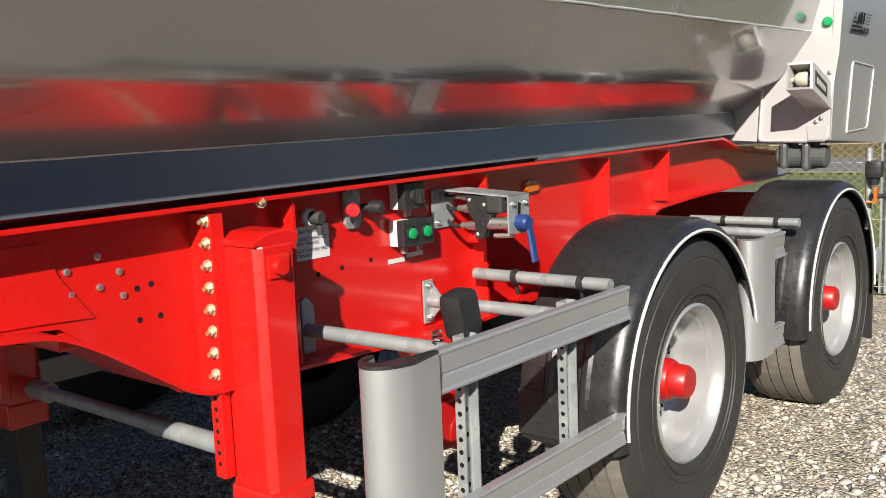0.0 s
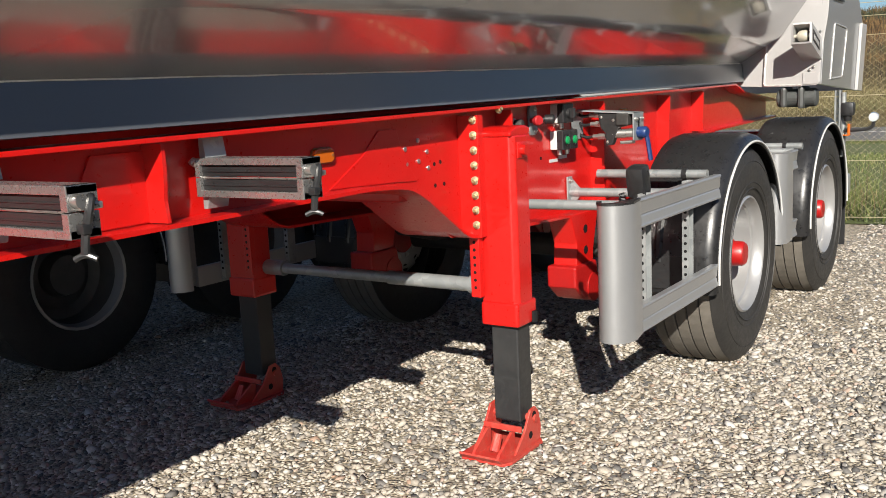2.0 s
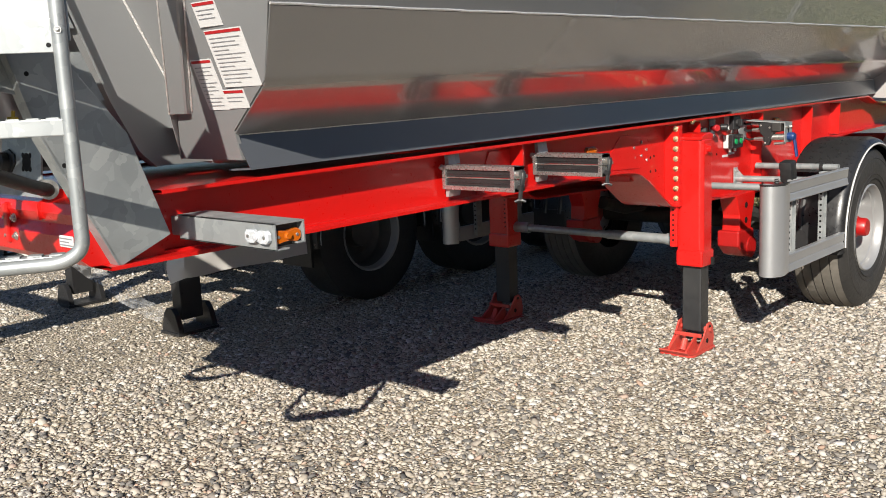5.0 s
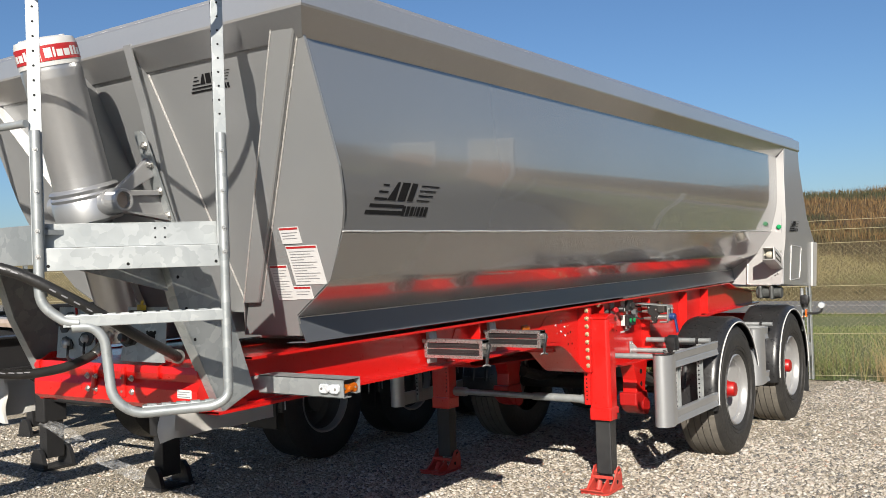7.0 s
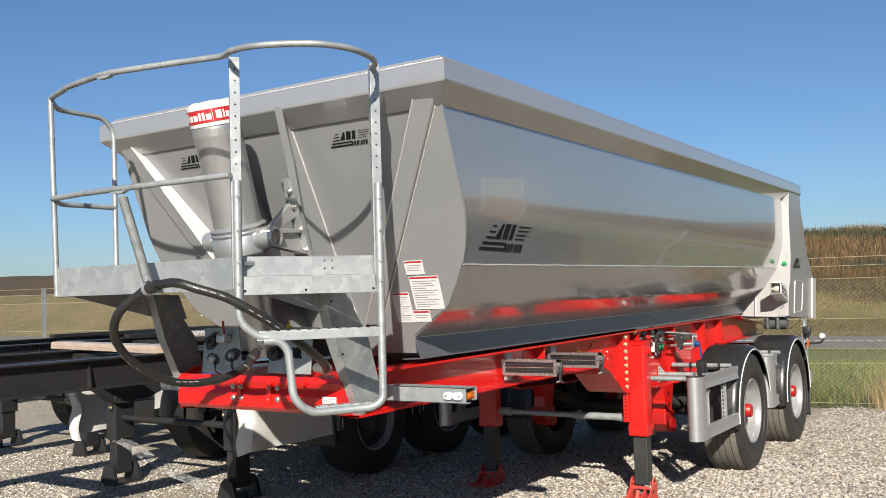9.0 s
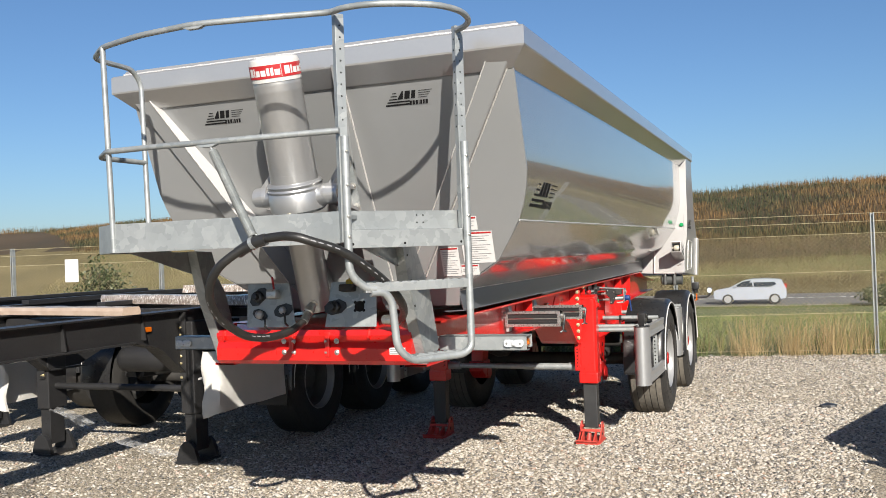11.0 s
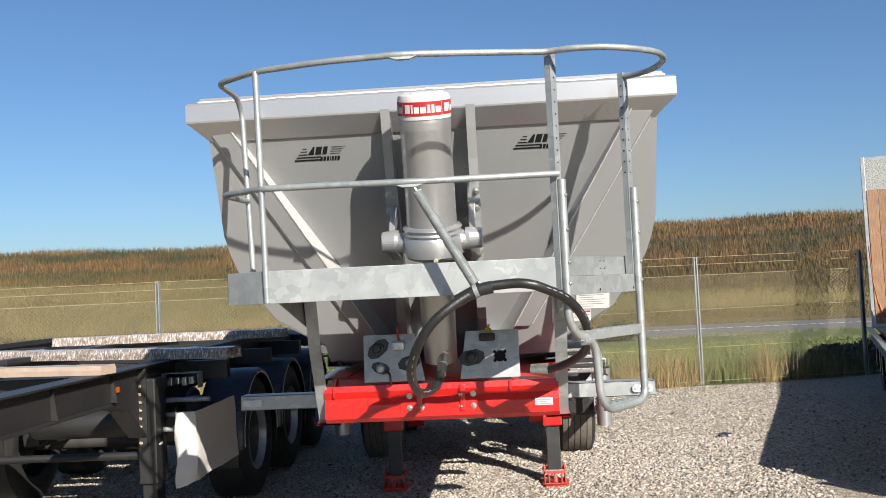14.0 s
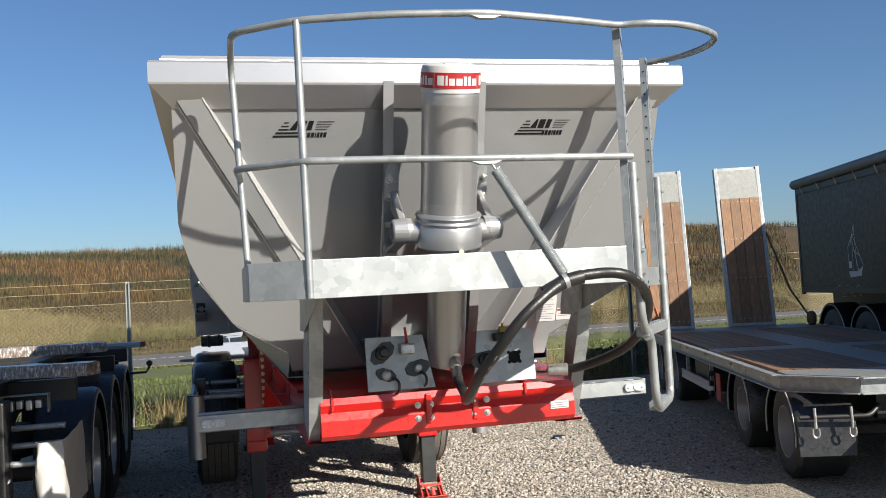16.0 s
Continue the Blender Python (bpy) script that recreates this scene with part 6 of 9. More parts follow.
    for s in (1, -1):
        u = bmesh.new()
        poly = [(-1.435, 1.745), (-1.29, 1.745), (-1.10, 1.50), (-0.985, 1.175), (-1.165, 1.10), (-1.36, 1.50)]
        prism(u, poly, "x", s * 0.638, s * 0.646, 0.002)
        prism(u, [(a - 0.004, b) for a, b in ((-1.435, 1.745), (-1.36, 1.50), (-1.165, 1.10))] + [(a + 0.004, b) for a, b in ((-1.165, 1.10), (-1.36, 1.50), (-1.435, 1.745))], "x", s * 0.586, s * 0.646)
        up = part("support", u, M_GALV, p, "folded galvanised platform support")
        holes(up, [((s * 0.6465, -1.36 + (1.6 - z) * 0.3, z), (s, 0, 0)) for z in (1.68, 1.55, 1.42)], 0.007)
    # handrails
    rail_r = 0.0142
    h = bmesh.new()
    path = [(-0.885, -1.450, 1.75), (-0.922, -1.432, 2.70), (-0.926, -1.50, 2.768), (-0.930, -1.79, 2.772), (-0.70, -1.988, 2.768), (-0.38, -2.10, 2.764), (-0.027, -2.160, 2.760), (0.30, -2.088, 2.764), (0.592, -1.998, 2.772), (0.665, -2.055, 2.766), (0.80, -2.070, 2.763), (0.955, -2.012, 2.760), (1.07, -1.92, 2.760), (1.118, -1.80, 2.760), (1.118, -1.69, 2.760), (1.09, -1.58, 2.760), (1.035, -1.495, 2.762), (0.985, -1.455, 2.762)]
    tube(h, rounded(path, 0.07, 4), rail_r, 12)
    part("top_rail", h, M_GALV, p, "bent galvanised top rail", True)
    w = bmesh.new()
    tube(w, rounded([(-0.904, -1.445, 2.252), (-0.932, -1.765, 2.252), (-0.697, -1.985, 2.247), (-0.35, -2.052, 2.239), (-0.03, -2.084, 2.232), (0.30, -2.045, 2.237), (0.606, -1.996, 2.243)], 0.05, 4), rail_r, 12)
    part("mid_rail", w, M_GALV, p, "galvanised middle rail", True)
    q = bmesh.new()
    tube(q, [(-0.693, FRONT_Y, 1.745), (-0.701, -1.986, 2.768)], 0.0142, 12)
    part("rail_post", q, M_GALV, p, "", True)
    for x, y, z in ((-0.027, -2.156, 2.760), (-0.030, -2.082, 2.232)):
        jt = bmesh.new()
        prism(jt, [(x - 0.06, z - 0.012), (x + 0.06, z - 0.012), (x + 0.03, z - 0.024), (x - 0.03, z - 0.024)], "y", y - 0.014, y + 0.010, 0.002)
        part("joint_plate", jt, M_GALV, p)
    # ladder rails: punched bars above, tubes below
    along = (B - A).normalized()
    across = Vector((along.y, -along.x, 0))
    for end, z1 in ((A, 2.772), (B, 2.785)):
        bar = bmesh.new()
        m = frame_axes((end.x, end.y, 1.745), along, (0, 0, 1))
        box(bar, (-0.022, 0, -0.003), (0.022, z1 - 1.745, 0.003), 0.001, m)
        box(bar, (-0.022, 0, -0.028), (-0.017, z1 - 1.745, 0.0), 0.001, m)
        ob = part("ladder_bar", bar, M_GALV, p, "punched galvanised ladder bar")
        holes(ob, [(m @ Vector((0.0, 0.55 + 0.053 * k, 0.0032)), across) for k in range(9)] + [(m @ Vector((-0.0225, 0.55 + 0.053 * k, -0.012)), -along) for k in range(9) if end is B], 0.0042)
    t = bmesh.new()
    off = across * 0.016
    P = lambda k, z: (A + (B - A) * k + off) + Vector((0, 0, z))
    tube(t, rounded([P(0, 2.22), P(0, 1.60), P(0.13, 1.535), P(0.20, 1.53)], 0.07, 5), 0.0185, 12)
    tube(t, rounded([P(1, 2.22), P(1, 1.225), P(0.92, 1.195), P(0.48, 1.188), P(0.36, 1.25), P(0.33, 1.47), P(0.27, 1.515), P(0.16, 1.515)], 0.06, 5), 0.0185, 12)
    part("ladder_tube", t, M_GALV, p, "bent galvanised ladder tube", True)
    nuts(p, [(P(k, z) + across * 0.017, across) for k in (0, 1) for z in (2.15, 2.0, 1.86, 1.77)], 0.006, 0.009, 0.008, name="bolt")
    st = bmesh.new()
    m = frame_axes((A.x, A.y, 1.515), along, (0, 0, 1))
    box(st, (0.075, 0.0, -0.022), (L, 0.042, 0.028), 0.003, m)
    part("step", st, M_GALV, p, "galvanised ladder step")
    st = bmesh.new()
    ml = frame_axes((A.x, A.y, 1.19), along, (0, 0, 1))
    box(st, (0.52 * L, -0.012, -0.034), (0.93 * L, 0.024, 0.014), 0.003, ml)
    low_step = part("step", st, M_GALV, p, "galvanised ladder step")
    for k in range(5):
        t_ = bmesh.new()
        box(t_, (0.545 * L + 0.052 * k, 0.024, -0.025), (0.545 * L + 0.034 + 0.052 * k, 0.028, 0.005), 0.0, ml)
        part("tread_tooth", t_, M_GALV, low_step)
    st = bmesh.new()
    for k in range(12):
        box(st, (0.085 + 0.046 * k, 0.042, -0.01), (0.115 + 0.046 * k, 0.0455, 0.02), 0.0, m)
    part("step_serration", st, M_GALV, p)
    # coil spring that carries the hose
    sp = bmesh.new()
    top, bot = Vector((-0.012, -2.086, 2.212)), Vector((0.230, -2.135, 1.785))
    n = 84
    d = (bot - top)
    s1 = d.cross(Vector((0, 1, 0))).normalized()
    s2 = d.cross(s1).normalized()
    tube(sp, [top, top + d * 0.08], 0.006, 6)
    tube(sp, [top + d * (0.06 + 0.94 * k / (n * 8)) + 0.0185 * (math.cos(k * 2 * math.pi / 8) * s1 + math.sin(k * 2 * math.pi / 8) * s2) for k in range(n * 8 + 1)], 0.0042, 4)
    part("coil_spring", sp, M_GALV, p, "galvanised coil spring that carries the hose", True)
    # the thick black hose
    ho = bmesh.new()
    pts = [(0.014, -1.318, 1.365), (0.008, -1.37, 1.334), (0.000, -1.47, 1.305), (-0.020, -1.57, 1.292), (-0.045, -1.67, 1.292), (-0.066, -1.80, 1.322), (-0.070, -1.98, 1.417), (-0.022, -2.12, 1.537), (0.07, -2.17, 1.655), (0.232, -2.14, 1.757), (0.36, -2.14, 1.780), (0.45, -2.15, 1.776), (0.52, -2.12, 1.752), (0.605, -2.03, 1.71), (0.67, -1.93, 1.643), (0.712, -1.79, 1.556), (0.712, -1.63, 1.462), (0.65, -1.46, 1.392), (0.56, -1.33, 1.35), (0.49, -1.285, 1.345)]
    tube(ho, curve_pts(pts, 7), 0.0205, 14)
    hose = part("hydraulic_hose", ho, M_HOSE, p, "thick black hydraulic hose looped before the platform", True)
    line_pts = curve_pts(pts, 7)
    for k0_ in (26, 41, 84, 97):
        for k in range(k0_, k0_ + 7, 2):
            a_, b_ = Vector(line_pts[k]), Vector(line_pts[k + 1])
            d_ = (b_ - a_).normalized()
            lift_ = (Vector((0.25, -1, 0.3)) - d_ * d_.dot(Vector((0.25, -1, 0.3)))).normalized()
            mk = bmesh.new()
            box(mk, (-0.012, -0.0025, 0.0202), (0.012, 0.0025, 0.0209), 0.0, Matrix.Translation(a_) @ Matrix((d_, lift_.cross(d_), lift_)).transposed().to_4x4())
            part("print_bar", mk, M_GREY_INK, hose)
    sl = bmesh.new()
    tube(sl, curve_pts([(0.15, -2.133, 1.718), (0.195, -2.137, 1.740), (0.232, -2.14, 1.757), (0.30, -2.142, 1.771)], 4), 0.027, 14)
    part("sleeve", sl, M_BLACK, hose, "", True)
    cl = bmesh.new()
    tube(cl, [(0.224, -2.139, 1.754), (0.241, -2.140, 1.760)], 0.030, 14)
    part("hose_clamp", cl, M_GALV, hose, "", True)
    fe = bmesh.new()
    lathe(fe, [(0, 0), (0, 0.030), (0.022, 0.034), (0.04, 0.034), (0.046, 0.024), (0.07, 0.023), (0.075, 0.028), (0.10, 0.028), (0.105, 0.0235), (0.165, 0.0235), (0.165, 0)], (0.026, -1.225, 1.462), (-0.07, -0.62, -0.62), 16)
    part("ferrule", fe, M_STEEL, hose, "", True)
    fe = bmesh.new()
    lathe(fe, [(0, 0), (0, 0.03), (0.09, 0.026), (0.10, 0)], (0.55, -1.315, 1.348), (-1, 0.3, 0), 16)
    part("ferrule", fe, M_STEEL, hose, "", True)
    # light bars: folded channel, open at the end round the amber lamp
    for s in (1, -1):
        bb = bmesh.new()
        lo, hi = min(s * 0.63, s * 1.126), max(s * 0.63, s * 1.126)
        z0, z1 = 1.152, 1.232
        y0, y1 = -0.944, -0.834
        box(bb, (lo, y0, z0), (hi, y0 + 0.006, z1), 0.001)
        box(bb, (lo, y0, z1 - 0.005), (hi, y1, z1), 0.001)
        box(bb, (lo, y0, z0), (hi, y0 + 0.05, z0 + 0.005), 0.001)
        box(bb, (lo, y1 - 0.006, z0 + 0.012), (hi, y1, z1 - 0.002), 0.001)
        box(bb, (lo, y1 - 0.03, z0 + 0.012), (hi, y1 - 0.004, z0 + 0.017), 0.001)
        bar = part("light_bar", bb, M_GALV, trailer, "galvanised bar that carries the front position lamps")
        wl_ = bmesh.new()
        m = frame_axes((s * 1.058, y0 - 0.001, 1.192), (1, 0, 0), (0, 0, 1))
        prism(wl_, [(-0.055, -0.010), (-0.045, -0.020), (-0.016, -0.020), (0.0, -0.014), (0.016, -0.020), (0.045, -0.020), (0.055, -0.010), (0.055, 0.010), (0.045, 0.020), (0.016, 0.020), (0.0, 0.014), (-0.016, 0.020), (-0.045, 0.020), (-0.055, 0.010)], "z", 0.0, 0.016, 0.004, m)
        pl_ = part("position_lamp", wl_, M_CLEAR, bar, "clear front position lamp with two screws")
        for dx in (-0.038, 0.038):
            le_ = bmesh.new()
            lathe(le_, [(0, 0), (0, 0.006), (0.004, 0.005), (0.005, 0.0)], m @ Vector((dx, 0, 0.015)), (0, -1, 0), 10)
            part("screw", le_, M_STEEL, pl_, "", True)
        le_ = bmesh.new()
        lathe(le_, [(0, 0), (0, 0.013), (0.007, 0.011), (0.010, 0.0)], m @ Vector((0, 0, 0.014)), (0, -1, 0), 14)
        part("lens", le_, M_LENSES, pl_, "clear round lens", True)
        pk = bmesh.new()
        box(pk, (s * 1.098 - 0.002, y0 + 0.008, z0 + 0.008), (s * 1.098 + 0.002, y1 - 0.008, z1 - 0.008), 0.001)
        part("end_plate", pk, M_GREASE, bar, "dark plate behind the amber lamp")
        am = bmesh.new()
        m = frame_axes((s * 1.101, (y0 + y1) / 2 - 0.004, 1.190), (0, s, 0), (0, 0, 1))
        pill = [(0.0, 0.015)] + [(0.033 + 0.017 * math.sin(k * math.pi / 8), 0.020 * math.cos(k * math.pi / 8)) for k in range(9)] + [(0.0, -0.015)] + [(-0.033 - 0.017 * math.sin(k * math.pi / 8), -0.020 * math.cos(k * math.pi / 8)) for k in range(9)]
        prism(am, pill[::-1], "z", 0.0, 0.018, 0.005, m)
        cyl(am, m @ Vector((0, 0, 0.012)), m @ Vector((0, 0, 0.026)), 0.013, 0.009, seg=14)
        lamp = part("amber_lamp", am, M_AMBER, bar, "amber end lamp with two screws")
        for dx in (-0.034, 0.034):
            sc_ = bmesh.new()
            lathe(sc_, [(0, 0), (0, 0.0055), (0.004, 0.0045), (0.005, 0.0)], m @ Vector((dx, 0, 0.0165)), (s, 0, 0), 10)
            part("screw", sc_, M_STEEL, lamp, "", True)
        tu = bmesh.new()
        box(tu, (s * 0.60 - 0.03, y0 + 0.008, 1.16), (s * 0.60 + 0.03, y1 - 0.008, 1.222), 0.004)
        part("bar_bracket", tu, M_GALV, bar)


platform()


def coupling_panel():
    """Two galvanised plates with the brake and light couplings."""
    for x0, x1, side in ((-0.385, -0.075, -1), (0.105, 0.408, 1)):
        b = bmesh.new()
        m = frame_axes((x0, -1.272, 1.312), (1, 0, 0), (0, 0.10, 1))
        w = x1 - x0
        prism(b, [(0, 0), (w, 0), (w - 0.045 if side < 0 else w, 0.238), (0.0 if side < 0 else 0.035, 0.238)], "z", -0.003, 0.003, 0.001, m)
        box(b, (0.0 if side < 0 else 0.035, 0.234, -0.06), (w - 0.045 if side < 0 else w, 0.240, 0.003), 0.001, m)
        ob = part("coupling_plate", b, M_GALV, trailer, "galvanised plate with brake and light couplings")
        ax = (0, -1, 0.1)

        def turned(name, a, c, profile, material, label="", seg=20):
            t = bmesh.new()
            lathe(t, profile, m @ Vector((a, c, 0)), ax, seg)
            return part(name, t, material, ob, label, True)

        def flange(a, c, r, turn):
            t = bmesh.new()
            q = m @ Matrix.Translation((a, c, 0.003)) @ Matrix.Rotation(radians(turn), 4, "Z")
            prism(t, [(-1.55 * r, -0.35 * r), (-0.75 * r, -0.9 * r), (0.75 * r, -0.9 * r), (1.55 * r, -0.35 * r), (1.55 * r, 0.35 * r), (0.75 * r, 0.9 * r), (-0.75 * r, 0.9 * r), (-1.55 * r, 0.35 * r)], "z", 0.0, 0.006, 0.002, q)
            return part("socket_flange", t, M_BLACK, ob, "black socket flange")
        plug = lambda r: [(0.009, 0), (0.009, r), (0.03, r * 0.92), (0.034, r * 0.6), (0.058, r * 0.5), (0.060, 0)]
        cap = lambda r: [(0.009, 0), (0.009, r), (0.022, r * 0.92), (0.030, r * 0.6), (0.032, 0)]
        sv = bmesh.new()
        if side < 0:
            flange(0.075, 0.168, 0.040, 40)
            turned("socket", 0.075, 0.168, plug(0.033), M_BLACK, "black hinged socket cap")
            turned("round_cover", 0.085, 0.070, cap(0.025), M_ALU, "pale round coupling cap")
            flange(0.085, 0.070, 0.030, -20)
            flange(0.232, 0.092, 0.037, 15)
            turned("round_cover", 0.232, 0.092, cap(0.021), M_ALU, "pale round coupling cap")
            t = bmesh.new()
            tube(t, [m @ Vector((0.188, 0.19, 0.03)), m @ Vector((0.178, 0.275, 0.04))], 0.006, 8)
            part("red_tap", t, M_RED_INK, ob, "red coupling tap")
            box(sv, (0.15, 0.155, 0.003), (0.215, 0.205, 0.06), 0.012, m)
            part("coupling_head", sv, M_STEEL, ob, "steel coupling head")
            for a, c in ((0.115, 0.055), (0.240, 0.075)):
                ca = bmesh.new()
                tube(ca, curve_pts([m @ Vector((a, c, 0.02)), m @ Vector((a + 0.02, c - 0.02, 0.035)), m @ Vector((a + 0.022, c - 0.055, 0.03)), m @ Vector((a + 0.018, c - 0.075, -0.03))], 5), 0.006, 7)
                part("cable", ca, M_BLACK, ob, "", True)
        else:
            flange(0.062, 0.105, 0.042, 10)
            turned("socket", 0.062, 0.105, plug(0.034), M_BLACK, "black hinged socket cap")
            turned("empty_cutout", 0.205, 0.108, [(0.0032, 0), (0.0032, 0.029), (0.0042, 0.029), (0.0042, 0)], M_INK, "dark empty cutout")
            pieces("slot", M_INK, [(m @ Vector((0.205 + 0.036 * math.cos(radians(45 + 90 * k)), 0.108 + 0.030 * math.sin(radians(45 + 90 * k)), 0.0032)), ax) for k in range(4)], ob, lambda bm: lathe(bm, [(0, 0), (0, 0.009), (0.001, 0.009), (0.001, 0)], (0, 0, 0), (0, 0, 1), 8), "cutout_slot")
            box(sv, (0.105, 0.185, 0.0), (0.185, 0.225, 0.06), 0.012, m)
            part("coupling_head", sv, M_GREASE, ob, "dark coupling head")
            ye = bmesh.new()
            box(ye, (0.135, 0.215, 0.005), (0.168, 0.25, 0.035), 0.008, m)
            tube(ye, [m @ Vector((0.150, 0.24, 0.02)), m @ Vector((0.156, 0.268, 0.02))], 0.006, 8)
            part("yellow_tap", ye, M_YELLOW, ob, "yellow coupling tap")


coupling_panel()


def chassis_pipes():
    """Stand-pipe, rear lamp and marker arms at the tail."""
    t = bmesh.new()
    tube(t, [(1.205, 6.34, 0.85), (1.205, 6.34, 1.30)], 0.018, 10)
    ob = part("rear_lamp_post", t, M_GALV, trailer, "galvanised post of the rear side lamp", True)
    b = bmesh.new()
    box(b, (1.195, 6.27, 1.135), (1.285, 6.35, 1.232), 0.022)
    lathe(b, [(-0.085, 0.0), (-0.085, 0.025), (-0.05, 0.03), (-0.04, 0.0)], (1.24, 6.31, 1.184), (0, 0, 1), 12)
    part("hooded_lamp", b, M_BLACK, ob, "black rubber-hooded lamp", True)
    a = bmesh.new()
    tube(a, rounded([(1.22, 6.31, 1.035), (1.36, 6.30, 1.04), (1.405, 6.30, 1.06), (1.41, 6.30, 1.10)], 0.02), 0.013, 8)
    arm = part("outline_lamp_arm", a, M_BLACK, ob, "black rubber outline lamp arm", True)
    c = bmesh.new()
    lathe(c, [(-0.03, 0), (-0.03, 0.03), (0.0, 0.036), (0.03, 0.03), (0.03, 0)], (1.41, 6.30, 1.125), (0, 1, 0), 12)
    part("clear_lens", c, M_CLEAR, arm, "", True)
    am = bmesh.new()
    box(am, (1.245, 6.27, 1.0), (1.262, 6.33, 1.085), 0.005)
    box(am, (1.21, 6.27, 1.0), (1.25, 6.33, 1.01), 0.002)
    part("amber_lamp", am, M_AMBER, ob)
    bu = bmesh.new()
    box(bu, (-1.2, 6.55, 0.55), (1.2, 6.70, 0.70), 0.02)
    part("rear_bumper", bu, M_GALV, trailer, "galvanised rear underrun bumper")
    rf = bmesh.new()
    box(rf, (-0.6, 6.5, 0.70), (0.6, 6.6, 1.03), 0.01)
    part("rear_cross_beam", rf, M_RED, trailer)


chassis_pipes()


# ---- the ground, the fence, the road and the hill ----
def fence_y(x):
    return 9.25 + 0.18 * x


def ground_z(x, y):
    """Flat yard; past the fence the meadow falls to the road, then a slope climbs to a crest about 95 m off."""
    d = y - fence_y(x) - 1.0
    z = 0.0
    if d > 0:
        z -= 1.55 * min(1.0, d / 34.0)
    if y > 58:
        t = min(1.0, (y - 58) / 37.0)
        s = t * (1.35 - 0.35 * t * t)
        z += 9.0 * s + (0.22 * math.sin(x * 0.07) + 0.14 * math.sin(x * 0.23 + 1)) * t
    return z


def straw_rise(x):
    """How much farther up the slope the straw-coloured band reaches, towards the west."""
    return 11.0 * min(1.0, max(0.0, (-8.0 - x) / 22.0)) + 0.8 * math.sin(x * 0.21)


def land():
    ys = [-700, -200, -60, -20] + [-12 + 2 * k for k in range(11)] + [11 + 1.5 * k for k in range(26)] + [51 + 2 * k for k in range(23)] + [100, 130, 250, 700, 1500]
    xs = [-1200, -500, -250] + [-160 + 5 * k for k in range(58)] + [180, 300, 500, 1200]
    bm = bmesh.new()
    grid = [[bm.verts.new((x, y, ground_z(x, y))) for x in xs] for y in ys]
    for a, b in zip(grid, grid[1:]):
        for i in range(len(xs) - 1):
            bm.faces.new((a[i], a[i + 1], b[i + 1], b[i]))
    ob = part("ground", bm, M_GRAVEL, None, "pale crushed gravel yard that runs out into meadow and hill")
    tagged(ob, "", "ground", "", "structure")
    me = ob.data
    for mat in (M_MEADOW, M_STRAW, M_HILL):
        me.materials.append(mat)
    me.shade_smooth()
    for p in me.polygons:
        c = p.center
        if c.y > 64.5 + straw_rise(c.x):
            p.material_index = 3
        elif c.y > 56:
            p.material_index = 2
        elif c.y - fence_y(c.x) > 2.5:
            p.material_index = 1
    # the meadow's edge follows the fence: a sheet a little above the gravel
    m = bmesh.new()
    rows = []
    for x in [-140 + 1.0 * k for k in range(260)]:
        e = fence_y(x) - 0.12 + 0.12 * math.sin(x * 1.9) + 0.08 * math.sin(x * 4.7)
        rows.append([(x, e, 0.001), (x, e + 0.5, 0.02)] + [(x, fence_y(x) + d, ground_z(x, fence_y(x) + d) + 0.03) for d in (1.2, 3, 6, 10, 15)])
    loft(m, rows)
    tagged(part("meadow", m, M_MEADOW, None, "rough green meadow between the fence and the road", True), "", "meadow", "", "structure")
    r = bmesh.new()
    loft(r, [[(x, 44.9, -1.50), (x, 57.0, -1.48)] for x in range(-240, 241, 8)])
    road = tagged(part("road", r, M_ASPHALT, None, "grey asphalt country road"), "", "road", "", "structure")
    kerb = bmesh.new()
    loft(kerb, [[(x, 44.35, -1.462), (x, 44.95 + 0.08 * math.sin(x * 0.9), -1.458)] for x in range(-240, 241, 2)])
    part("shoulder", kerb, M_GRAVEL, road, "pale gravel shoulder")
    li = bmesh.new()
    box(li, (0, 52.1, -1.482), (0.36, 52.36, -1.476))
    line = part("lane_line", li, M_STRIPE, road, "broken white line")
    line.location.x = -62
    for k in range(1, 186):
        ob = new("lane_line", line.data)
        ob.parent = road
        ob.location = (-62 + 0.56 * k, 0, 0)


land()


